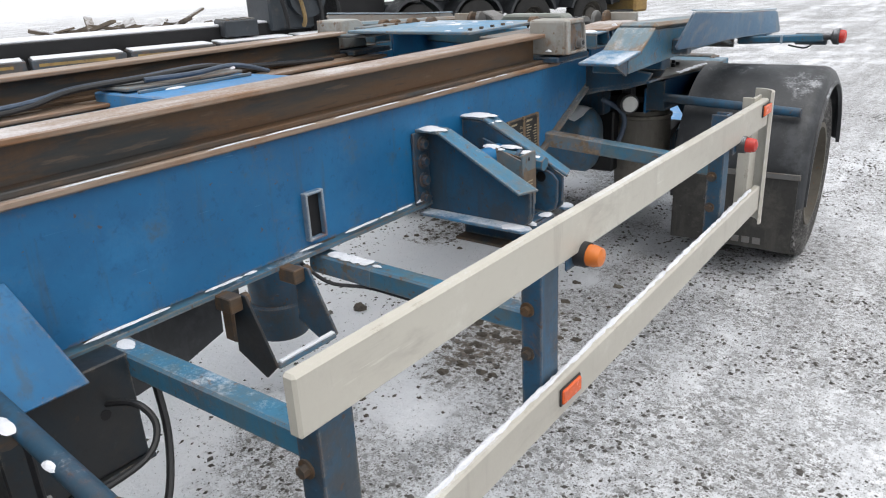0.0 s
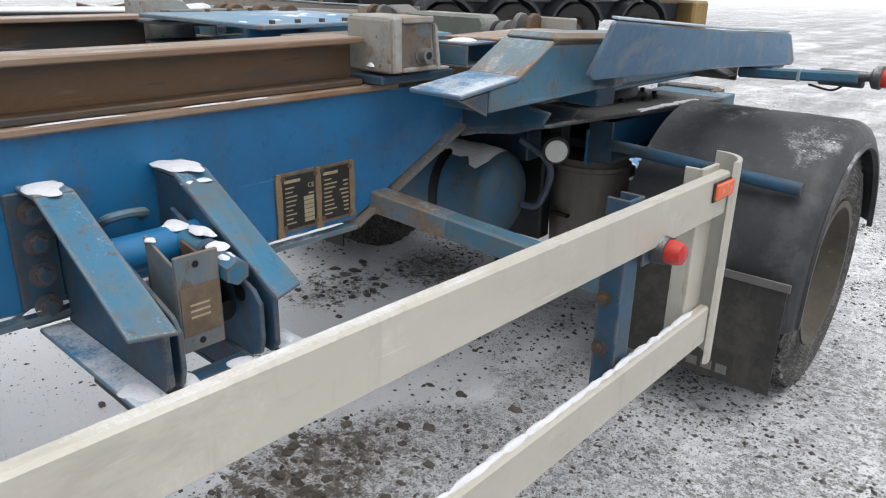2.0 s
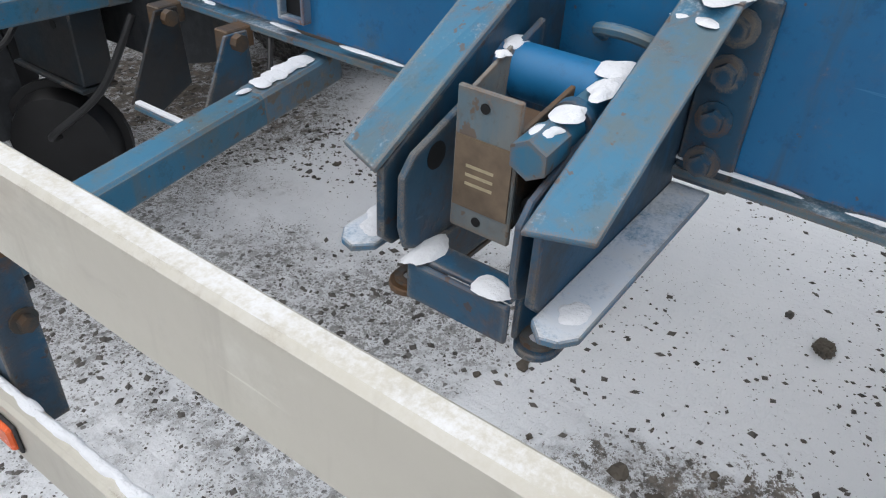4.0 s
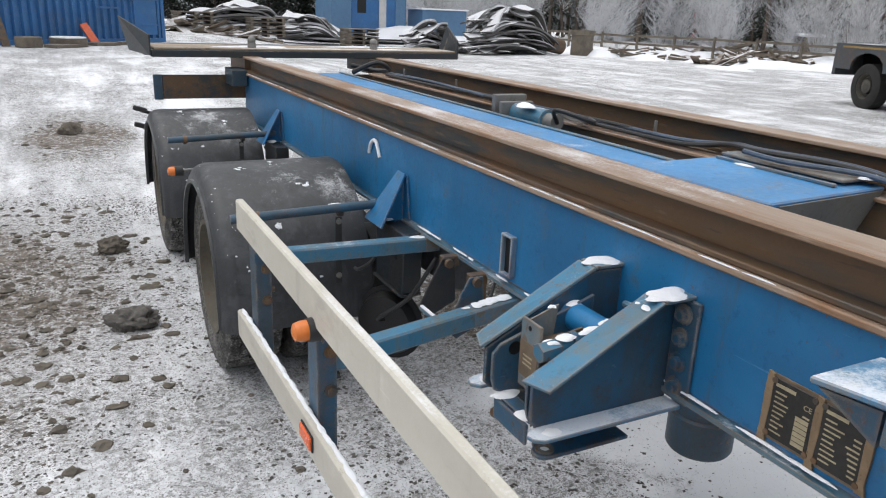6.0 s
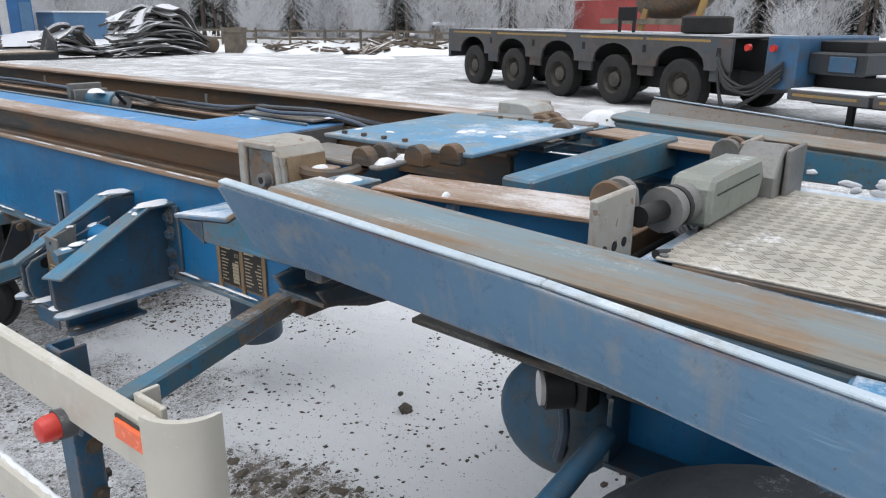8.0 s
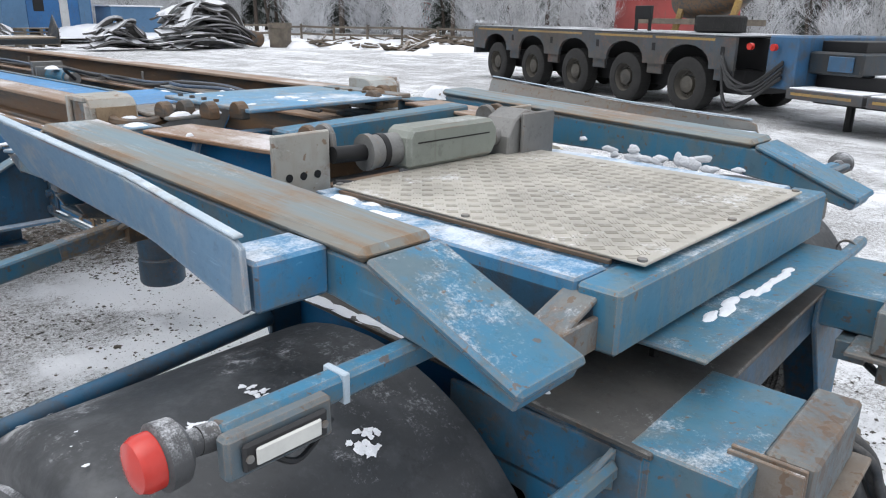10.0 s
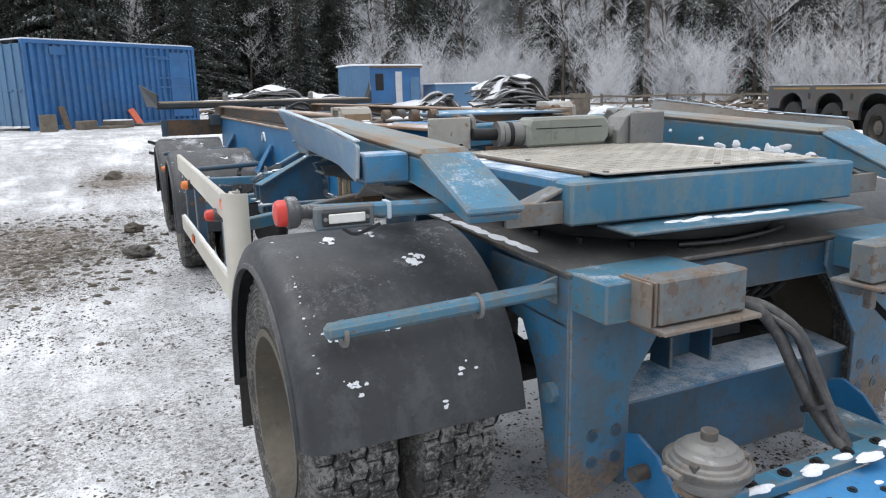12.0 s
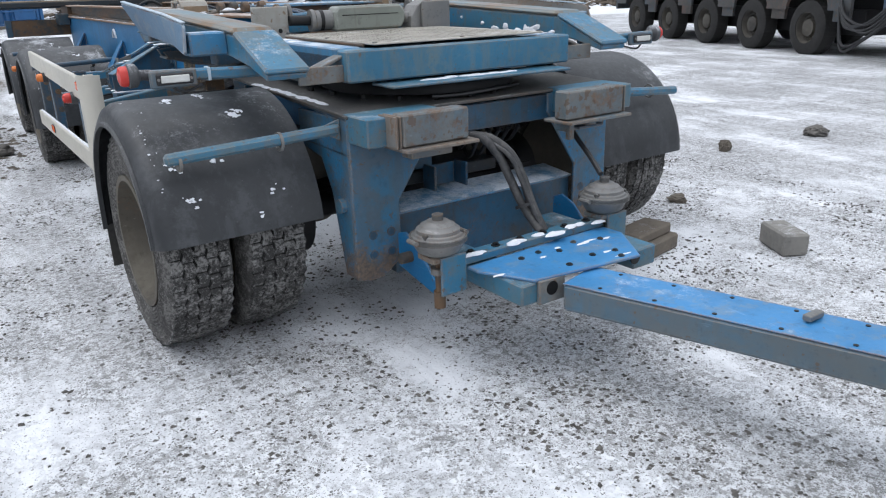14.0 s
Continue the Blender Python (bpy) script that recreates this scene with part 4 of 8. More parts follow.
# side guards
def build_side_guard(f):
    up = one_box("side_guard", CREAM, trailer, f(-0.785), f(-0.817), 0.67, 3.44, 0.955, 1.077, 0.006, "cream-grey aluminium side guard with snow on top")
    bm = B()
    a, b = f(-0.785), f(-0.815)
    for zz in (0.0,):
        A = [bm.verts.new(p) for p in ((a, 0.60, 0.468), (a, 3.44, 0.562), (a, 3.44, 0.680), (a, 0.60, 0.586))]
        Bv = [bm.verts.new(p) for p in ((b, 0.60, 0.468), (b, 3.44, 0.562), (b, 3.44, 0.680), (b, 0.60, 0.586))]
        bm.faces.new(A)
        bm.faces.new(Bv[::-1])
        for i in range(4):
            bm.faces.new((A[i], Bv[i], Bv[(i + 1) % 4], A[(i + 1) % 4]))
    part("lower_plank", bm, CREAM, up, "", 0.006)
    # curved end post: upright profile turning inwards
    bm = B()
    s = 1 if f(0) == 0 else -1
    prof = []
    for i in range(9):
        a = radians(90 * i / 8)
        prof.append((f(-0.770) - s * 0.085 + s * 0.085 * math.cos(a), 3.445 + 0.105 * math.sin(a)))
    inner = [(x - s * 0.010, y - 0.010) for x, y in prof[::-1]]
    prism(bm, prof + [(prof[-1][0] - s * 0.018, prof[-1][1]), (prof[-1][0] - s * 0.018, prof[-1][1] - 0.010)] + inner, "z", 0.495, 1.10)
    part("end_post", bm, CREAM, up, "", 0, True)
    bm = B()
    box(bm, f(-0.818), f(-0.83), 3.34, 3.44, 0.55, 1.09)
    box(bm, f(-0.830), f(-0.87), 3.34, 3.35, 0.55, 1.09)
    part("post_channel", bm, CREAM, up, "", 0.002)
    for k, yy in enumerate((0.778, 1.56, 3.0)):
        zlow = 0.468 + (yy - 0.6) * 0.0331
        bm = B()
        hw = 0.045 if k < 2 else 0.034
        prism(bm, [(f(-0.818), yy - hw), (f(-0.818), yy + hw), (f(-0.88), yy + hw), (f(-0.88), yy + hw - 0.008), (f(-0.828), yy + hw - 0.008), (f(-0.828), yy - hw + 0.008), (f(-0.88), yy - hw + 0.008), (f(-0.88), yy - hw)], "z", zlow, 0.953 if k < 2 else 1.082)
        post = part("guard_post", bm, BLUE_DIRTY, up, "blue steel channel post", 0.002)
        one_box("post_tube", BLUE_DIRTY, post, f(-0.832), f(-0.876), yy - 0.024, yy + 0.024, zlow - 0.02, 0.93, 0.003)
        for zz in (0.86, 0.73):
            bolt(post, (f(-0.88), yy + 0.01, zz), (-s, 0, 0), 0.013)
            bolt(post, (f(-0.86), yy + hw, zz - 0.03), (0, 1, 0), 0.013)
            bolt(post, (f(-0.86), yy - hw, zz - 0.03), (0, -1, 0), 0.013)
        # tube from the chassis
        yb = yy + (0.0, -0.08, -0.12)[k]
        zb = (0.845, 0.835, 0.945)[k]
        ze = (0.86, 0.78, 0.86)[k]
        arm = one_bar("guard_arm", BLUE_TOP, trailer, (f(-0.87), yy, ze), (f(-1.62), yb, zb), 0.062, 0.062, 0.006, "blue square tube arm rusting at its root")
        p, q = Vector((f(-0.87), yy, ze)), Vector((f(-1.62), yb, zb))
        one_bar("arm_root", FLAKED, arm, p.lerp(q, (0.90, 0.68, 0.60)[k]), q, 0.0640, 0.0640, 0.006, "bare rusty root of the arm")
        one_box("arm_foot", RUST, arm, f(-1.58), f(-1.70), yb - 0.07, yb + 0.07, zb + 0.03, 0.893, 0.004)
    # reflectors and lamps
    def refl(y, z):
        r = one_box("reflector", ORANGE, up, f(-0.783), f(-0.772), y - 0.052, y + 0.052, z - 0.022, z + 0.022, 0.004, "orange rectangular reflector")
        one_box("reflector_back", LAMP_BLACK, r, f(-0.7845), f(-0.779), y - 0.058, y + 0.058, z - 0.027, z + 0.027, 0.002)
    refl(3.392, 1.035)
    refl(1.61, 0.565)
    for y, mt, lab in ((1.68, AMBER, "amber side marker lamp"), (3.085, RED, "red side marker lamp")):
        bm = B()
        x = f(-0.79)
        rod(bm, (x - s * 0.01, y, 0.945), (x + s * 0.022, y, 0.945), 0.036, 24, 0.034)
        lamp = part("marker_lamp", bm, CUP if mt == RED else LAMP_BLACK, up, lab, 0, True)
        bm = B()
        lathe(bm, [(0.0, 0.030), (0.018, 0.030), (0.036, 0.025), (0.042, 0.012), (0.043, 0.001), (0.0, 0.001)], 20, Matrix.Translation((x + s * 0.022, y, 0.945)) @ Matrix.Diagonal((s, 1, 1, 1)))
        part("lens", bm, mt, lamp, "", 0, True)
        one_box("lamp_bracket", BLUE_DIRTY, lamp, x - s * 0.012, x - s * 0.02, y - 0.06, y + 0.03, 0.91, 0.98, 0.003)
    return up


build_side_guard(lambda x: x)
build_side_guard(mir)


# landing-leg bracket on the near beam
def build_leg_bracket(f):
    s = 1 if f(0) == 0 else -1
    for yy in (2.015, 2.235):
        o = 1 if yy > 2.1 else -1
        bm = B()
        prism(bm, [(f(-1.569), 0.855), (f(-1.165), 0.855), (f(-1.145), 0.875), (f(-1.145), 0.975), (f(-1.47), 1.145), (f(-1.569), 1.145)], "y", yy - 0.006, yy + 0.006)
        w = part("bracket_cheek", bm, BLUE_DIRTY, trailer, "blue triangular leg bracket with snow on its edges", 0.002)
        a, b = (yy - 0.012, yy + 0.062) if o > 0 else (yy - 0.062, yy + 0.012)
        tip = 0.030
        bm = B()
        slab(bm, [(f(-1.125 - (tip if o < 0 else 0)), a, 0.977), (f(-1.125 - (tip if o > 0 else 0)), b, 0.977), (f(-1.475), b, 1.150), (f(-1.475), a, 1.150)], 0.010 * s)
        part("bracket_flange", bm, BLUE_TOP, w, "", 0.002)
        bm = B()
        slab(bm, [(f(-1.4755), a, 1.150), (f(-1.4755), b, 1.150), (f(-1.572), b, 1.150), (f(-1.572), a, 1.150)], 0.010 * s)
        part("flange_end", bm, BLUE_TOP, w, "", 0.002)
        bm = B()
        c0, c1 = yy + o * 0.006, yy + o * 0.066
        prism(bm, [(f(-1.145), c0), (f(-1.122), yy + o * 0.028), (f(-1.128), yy + o * 0.050), (f(-1.150), c1), (f(-1.569), c1), (f(-1.569), c0)], "z", 0.850, 0.861)
        part("bracket_base", bm, BLUE_FROST, w, "", 0.002)
        one_box("bolt_strip", BLUE_DIRTY, w, f(-1.569), f(-1.557), yy + o * 0.007, yy + o * 0.09, 0.87, 1.15, 0.003)
        for zz in (0.91, 0.978, 1.045, 1.108):
            bolt(w, (f(-1.557), yy + o * 0.045, zz), (s, 0, 0), 0.017, 0.02, BLUE_DIRTY)
        # inner cradle plate with a round hole and a rounded front
        yi = yy - o * 0.028
        bm = B()
        prism(bm, [(f(-1.46), 0.848), (f(-1.19), 0.848), (f(-1.160), 0.862), (f(-1.150), 0.895), (f(-1.150), 0.968), (f(-1.172), 0.992), (f(-1.46), 1.09)], "y", yi - 0.005, yi + 0.005)
        cp = part("cradle_plate", bm, BLUE_DIRTY, w, "", 0.002)
        for q in (-1, 1):
            one_rod("cradle_hole", BLACK, cp, (f(-1.215), yi + q * 0.0045, 0.975), (f(-1.215), yi + q * 0.0056, 0.975), 0.019, 18)
        # lug with an eye below
        yl = yy - 0.008 * o
        bm = B()
        pts = [(f(-1.445), yl - 0.030), (f(-1.445), yl + 0.030)]
        for i in range(9):
            t = math.pi * i / 8
            pts.append((f(-1.205 + 0.034 * math.sin(t)), yl + 0.030 * math.cos(t)))
        prism(bm, pts, "z", 0.768, 0.779)
        lug = part("leg_lug", bm, RUST if yy < 2.1 else BLUE_DIRTY, trailer, "steel lug plate with an eye", 0.002)
        one_box("lug_web", BLUE_DIRTY, lug, f(-1.185), f(-1.44), yl - o * 0.030, yl - o * 0.022, 0.7795, 0.849, 0.002)
        bm = B()
        lathe(bm, [(0, 0.012), (0.005, 0.012), (0.005, 0.024), (0, 0.024)], 18, Matrix.Translation((f(-1.205), yl, 0.7793)), "z")
        part("eye_ring", bm, RUST_RUN, lug, "", 0, True)
        one_rod("eye_hole", SNOWM, lug, (f(-1.205), yl, 0.7792), (f(-1.205), yl, 0.7800), 0.013, 16)
    sill = one_box("bracket_front", BLUE_DIRTY, trailer, f(-1.160), f(-1.170), 2.048, 2.202, 0.785, 0.845, 0.003)
    one_box("cradle_floor", BLUE_DIRTY, sill, f(-1.1705), f(-1.215), 2.050, 2.200, 0.842, 0.850, 0.002)
    one_rod("cross_tube", BLUE, trailer, (f(-1.405), 2.022, 1.032), (f(-1.405), 2.228, 1.032), 0.038, 24, "blue cross tube with snow on it")
    # clamp casting with its pin
    cl = one_box("leg_clamp", RUST_DECK, trailer, f(-1.212), f(-1.220), 2.075, 2.162, 0.888, 1.078, 0.002, "rusty folded clamp with a worn label")
    bm = B()
    prism(bm, [(f(-1.2205), 0.90), (f(-1.30), 0.93), (f(-1.32), 1.095), (f(-1.2205), 1.06)], "y", 2.075, 2.081)
    part("clamp_side", bm, RUST_DECK, cl, "", 0.001)
    bm = B()
    prism(bm, [(f(-1.2205), 0.91), (f(-1.33), 0.93), (f(-1.34), 1.06), (f(-1.2205), 1.04)], "y", 2.155, 2.162)
    part("clamp_side", bm, RUST, cl, "", 0.001)
    one_box("clamp_body", RUST, cl, f(-1.2205), f(-1.34), 2.083, 2.153, 0.905, 1.015, 0.004)
    one_box("clamp_label", OLD_LABEL, cl, f(-1.2115), f(-1.2095), 2.079, 2.158, 0.922, 1.018, 0)
    for k in range(3):
        one_box("label_bar", BRASS, cl, f(-1.2094), f(-1.2088), 2.096, 2.135, 0.955 + 0.012 * k, 0.959 + 0.012 * k, 0)
    for zz in (0.906, 1.058):
        one_rod("clamp_eye", BLACK, cl, (f(-1.2119), 2.115, zz), (f(-1.2108), 2.115, zz), 0.0065, 14)
    pin = one_rod("clamp_pin", BLUE_TOP, trailer, (f(-1.19), 2.187, 1.026), (f(-1.245), 2.187, 1.032), 0.026, 6)
    one_rod("pin_shank", BLUE_TOP, pin, (f(-1.2455), 2.187, 1.032), (f(-1.40), 2.185, 1.045), 0.021, 16)
    one_rod("pin_collar", BLUE_DIRTY, pin, (f(-1.285), 2.187, 1.038), (f(-1.300), 2.187, 1.040), 0.027, 18)
    one_rod("clamp_back", BLACK, trailer, (f(-1.235), 2.182, 0.935), (f(-1.42), 2.182, 0.955), 0.022, 14)
    one_pipe("pin_handle", BLUE_TOP, trailer, [(f(-1.556), 2.095, 1.055), (f(-1.525), 2.100, 1.072), (f(-1.520), 2.14, 1.076), (f(-1.525), 2.178, 1.070), (f(-1.556), 2.183, 1.052)], 0.010)


build_leg_bracket(lambda x: x)
build_leg_bracket(mir)


# type plates riveted to the beam
def build_plates():
    mark = bpy.data.curves.new("ce_mark", "FONT")
    mark.body, mark.size, mark.extrude, mark.align_x = "CE", 0.017, 0.0004, "CENTER"
    mark.materials.append(BRASS)
    for k, (ya, yb) in enumerate(((2.548, 2.665), (2.672, 2.782))):
        p = one_box("type_plate", PLATE, trailer, -1.5675, -1.564, ya, yb, 0.925, 1.068, 0.002, "black stamped type plate with rusty corners")
        one_box("plate_border", OLD_LABEL, p, -1.5697, -1.5676, ya - 0.005, yb + 0.005, 0.917, 1.076, 0.001)
        for (y, z) in ((ya + 0.008, 0.932), (yb - 0.008, 0.932), (ya + 0.008, 1.061), (yb - 0.008, 1.061)):
            one_rod("rivet", RUST, p, (-1.565, y, z), (-1.561, y, z), 0.007, 8)
        if k == 0:
            ce = new("ce_mark", mark)
            ce.parent = p
            ce.matrix_basis = Matrix.Translation((-1.5635, yb - 0.022, 1.028)) @ Matrix(((0, 0, 1, 0), (1, 0, 0, 0), (0, 1, 0, 0), (0, 0, 0, 1)))
        one_box("title_bar", BRASS, p, -1.5645, -1.5632, ya + 0.012, ya + 0.062, 1.049, 1.057, 0)
        for y, low in (((ya - 0.004, 0.897), (yb + 0.003, 0.900)) if k == 0 else ((yb + 0.001, 0.917),)):
            bm = B()
            prism(bm, [(y - 0.008, 1.078), (y + 0.008, 1.074), (y + 0.010, 1.00), (y + 0.007, 0.94), (y + 0.013, low), (y - 0.011, low), (y - 0.008, 0.95), (y - 0.010, 1.02)], "x", -1.5699, -1.5628)
            part("rust_strip", bm, TAN_RUST, p, "rusted fixing strip beside the plate", 0.001)
        rows = random.Random(7 + k)
        for i in range(9):
            z = 1.036 - i * 0.0118
            bm = B()
            box(bm, -1.5645, -1.5632, ya + 0.014, ya + 0.014 + rows.uniform(0.02, 0.045), z - 0.0018, z + 0.0018)
            part("text_bar", bm, BRASS, p)
            if i > (1 if k == 0 else 0):
                bm = B()
                w = 0.032 if k == 0 and 3 <= i else rows.uniform(0.015, 0.03)
                box(bm, -1.5645, -1.5632, yb - 0.014 - w, yb - 0.014, z - (0.005 if k == 0 and i >= 3 else 0.002), z + (0.005 if k == 0 and i >= 3 else 0.002))
                part("text_bar", bm, BRASS, p)


build_plates()
bm = B()
pipe(bm, [(-1.562, 0.10, 1.12), (-1.561, 0.13, 1.175), (-1.561, 0.19, 1.19), (-1.562, 0.24, 1.12)], 0.009)
part("paint_mark", bm, SNOWM, trailer, "white hook-shaped mark on the beam", 0, True)


# ---------------------------------------------------------------- front platform of the trailer
def build_front_side(f):
    s = 1 if f(0) == 0 else -1
    # end stop of the rail: a folded box with a rounded front and a bolt through its outer face
    bm = B()
    prism(bm, [(2.842, 1.308), (2.842, 1.443), (2.848, 1.450), (2.955, 1.450), (2.990, 1.440), (3.012, 1.414), (3.024, 1.308)], "x", f(-1.472), f(-1.640))
    blk = part("rail_stop", bm, BLOCK, trailer, "worn grey folded end stop of the rail", 0.005)
    bm = B()
    prism(bm, [(3.0255, 1.312), (3.0135, 1.412), (3.0185, 1.414), (3.034, 1.312)], "x", f(-1.490), f(-1.630))
    part("stop_lining", bm, TAN_RUST, blk, "tan rust on the rounded front", 0.001)
    one_box("stop_panel", BUMPER, blk, f(-1.4715), f(-1.4695), 2.878, 2.992, 1.322, 1.430, 0)
    one_box("stop_flange", BLOCK, blk, f(-1.4715), f(-1.458), 2.843, 2.876, 1.309, 1.448, 0.004)
    bm = B()
    prism(bm, [(2.994, 1.432), (3.006, 1.420), (3.022, 1.309), (3.008, 1.309)], "x", f(-1.4715), f(-1.458))
    part("stop_flange", bm, BLOCK, blk, "", 0.002)
    one_box("stop_flange", BLOCK, blk, f(-1.4715), f(-1.459), 2.8765, 2.992, 1.432, 1.449, 0.003)
    one_box("stop_flange", BLOCK, blk, f(-1.4715), f(-1.459), 2.8765, 3.0075, 1.309, 1.321, 0.003)
    one_rod("bolt_washer", RUST_DECK, blk, (f(-1.4725), 2.958, 1.350), (f(-1.466), 2.958, 1.350), 0.027, 18)
    one_rod("stop_bolt", GALV, blk, (f(-1.470), 2.958, 1.350), (f(-1.444), 2.958, 1.350), 0.019, 16)
    one_rod("bolt_socket", BLACK, blk, (f(-1.4445), 2.958, 1.350), (f(-1.4425), 2.958, 1.350), 0.010, 12)
    one_box("stop_floor", BLOCK, blk, f(-1.50), f(-1.64), 3.0255, 3.10, 1.300, 1.3085, 0.002)
    one_box("stop_foot", BLUE_DIRTY, blk, f(-1.50), f(-1.72), 2.84, 3.12, 1.275, 1.2995, 0.004)
    # guide beam: a low nose behind, a rubbed top, a ramp in front
    xa, xb = f(-1.240), f(-1.405)
    bm = B()
    prism(bm, [(2.97, 1.222), (3.60, 1.236), (4.60, 1.232), (4.83, 1.204), (5.03, 1.160), (5.04, 1.182), (4.70, 1.316), (3.23, 1.378), (3.08, 1.294), (2.97, 1.281)], "x", xa, xb)
    gb = part("guide_beam", bm, BLUE_TOP, trailer, "blue guide beam with sloping noses at both ends", 0.004)
    def top_plate(name, y0, z0, y1, z1, mat, over, label="", thick=0.012, round_=0.003):
        bm = B()
        slab(bm, [(xa + s * over, y0, z0), (xa + s * over, y1, z1), (xb - s * over, y1, z1), (xb - s * over, y0, z0)], thick * s)
        return part(name, bm, mat, gb, label, round_)
    top_plate("nose_plate", 2.85, 1.268, 3.085, 1.295, BLUE_FROST, 0.006, "frosted blue nose plate")
    top_plate("nose_step", 3.085, 1.2955, 3.235, 1.379, CAP, 0.006)
    top_plate("beam_cap", 3.236, 1.379, 4.697, 1.317, CAP, 0.008, "rust-streaked top plate rubbed by loads", 0.030, 0.013)
    top_plate("ramp_plate", 4.70, 1.317, 5.045, 1.182, BLUE_TOP, 0.010, "frosted blue ramp plate with bare edges", 0.022, 0.008)
    bm = B()
    prism(bm, [(2.86, 1.264), (2.965, 1.275), (2.965, 1.215)], "x", f(-1.244), f(-1.254))
    part("nose_gusset", bm, BLUE_DIRTY, gb)
    # bowed outrigger carrying the guide beam
    bm = B()
    prism(bm, [(f(-1.243), 1.190), (f(-1.57), 1.235), (f(-1.57), 1.075), (f(-1.50), 1.095), (f(-1.36), 1.115), (f(-1.27), 1.145)], "y", 3.24, 3.254)
    prism(bm, [(f(-1.243), 1.185), (f(-1.57), 1.185), (f(-1.57), 1.085), (f(-1.40), 1.105), (f(-1.27), 1.145)], "y", 3.39, 3.404)
    slab(bm, [(f(-1.255), 3.24, 1.145), (f(-1.255), 3.404, 1.143), (f(-1.57), 3.404, 1.088), (f(-1.57), 3.24, 1.088)], 0.010 * s)
    part("outrigger", bm, BLUE_DIRTY, trailer, "dark blue bowed outrigger", 0.002)
    # flared guide wing: a long plate bent once, its front third turned outwards
    rows = [((-1.084, 3.280, 1.440), (-1.156, 3.290, 1.302)), ((-1.087, 3.292, 1.447), (-1.160, 3.325, 1.284)), ((-1.098, 3.650, 1.422), (-1.146, 3.650, 1.275)), ((-1.111, 4.010, 1.396), (-1.130, 4.080, 1.262)),
            ((-1.108, 4.060, 1.392), (-1.122, 4.160, 1.260)), ((-1.071, 4.545, 1.368), (-1.054, 4.592, 1.246)), ((-1.067, 4.576, 1.357), (-1.051, 4.608, 1.258))]
    bm = B()
    loops = []
    for k, (a, b) in enumerate(zip(rows, rows[1:])):
        steps = 6 if k in (1, 2, 4) else 1
        for q in range(steps + (k == len(rows) - 2)):
            top, low = (Vector(a[i]).lerp(Vector(b[i]), q / steps) for i in (0, 1))
            rim = [top.lerp(low, j / 5) for j in range(6)]
            rim += [v + Vector((-0.012, 0, 0)) for v in rim[::-1]]
            loops.append([bm.verts.new((f(v.x), v.y, v.z)) for v in rim])
    for A, Z in zip(loops, loops[1:]):
        for i in range(12):
            bm.faces.new((A[i], A[(i + 1) % 12], Z[(i + 1) % 12], Z[i]))
    bm.faces.new(loops[0])
    bm.faces.new(loops[-1][::-1])
    bmesh.ops.recalc_face_normals(bm, faces=bm.faces[:])
    wing = part("guide_wing", bm, GUIDE if s > 0 else GUIDE_OLD, trailer, "dull blue-grey guide plate with a pale bent edge", 0.002)
    bm = B()
    slab(bm, [(f(-1.082), 3.290, 1.450), (f(-1.107), 4.061, 1.395), (f(-1.127), 4.061, 1.397), (f(-1.104), 3.290, 1.453)], 0.007 * s)
    slab(bm, [(f(-1.107), 4.0612, 1.395), (f(-1.068), 4.558, 1.369), (f(-1.086), 4.562, 1.371), (f(-1.127), 4.0612, 1.397)], 0.007 * s)
    part("wing_lip", bm, PALE_EDGE, wing, "pale frosted lip", 0.002)
    one_box("wing_bracket", BLUE_FROST, trailer, f(-1.083), f(-1.242), 4.470, 4.592, 1.236, 1.332, 0.007, "frosted blue box bracket behind the guide plate")
    one_box("wing_bracket", BLUE_DIRTY, trailer, f(-1.165), f(-1.240), 3.45, 3.50, 1.25, 1.32, 0.004)
    # pieces round the deck hinge
    hin = one_box("hinge_plate", RUST_DECK, trailer, f(-1.66), f(-1.86), 2.78, 3.20, 1.372, 1.386, 0.004, "rusty blue hinge plate with snow")
    bm = B()
    prism(bm, [(f(-1.655), 2.93), (f(-1.53), 2.96), (f(-1.535), 3.03), (f(-1.60), 3.07), (f(-1.655), 3.06)], "z", 1.360, 1.3715)
    part("hinge_tongue", bm, RUST_TOP, hin, "", 0.003)
    one_pipe("hinge_bow", RUST, hin, [(f(-1.55), 2.985, 1.385), (f(-1.545), 3.04, 1.365), (f(-1.60), 3.105, 1.360), (f(-1.68), 3.12, 1.372), (f(-1.74), 3.09, 1.388)], 0.018)
    for yy, xx in ((3.13, -1.68), (3.225, -1.80), (3.29, -1.88), (3.13, -1.76)):
        bm = B()
        arc = [(yy + 0.038 * math.cos(math.pi * q / 8), 1.398 + 0.036 * math.sin(math.pi * q / 8)) for q in range(9)]
        prism(bm, arc + [(yy - 0.038, 1.372), (yy + 0.038, 1.372)], "x", f(xx) - 0.020, f(xx) + 0.020)
        part("hinge_lug", bm, RUST, hin, "", 0.004)
    bm = B()
    for (a0, a1, c0, c1) in ((3.14, 3.27, 1.300, 1.308), (3.14, 3.27, 1.362, 1.370), (3.14, 3.148, 1.308, 1.362), (3.262, 3.27, 1.308, 1.362)):
        box(bm, f(-1.47), f(-1.60), a0, a1, c0, c1)
    part("tube_stub", bm, BLUE_TOP, trailer, "", 0.002)
    # short beam with rubbed rusty top
    p0, p1 = Vector((f(-1.60), 3.30, 0)), Vector((f(-1.70), 3.875, 0))
    bm = B()
    bar(bm, p0 + Vector((0, 0, 1.365)), p1 + Vector((0, 0, 1.362)), 0.19, 0.014)
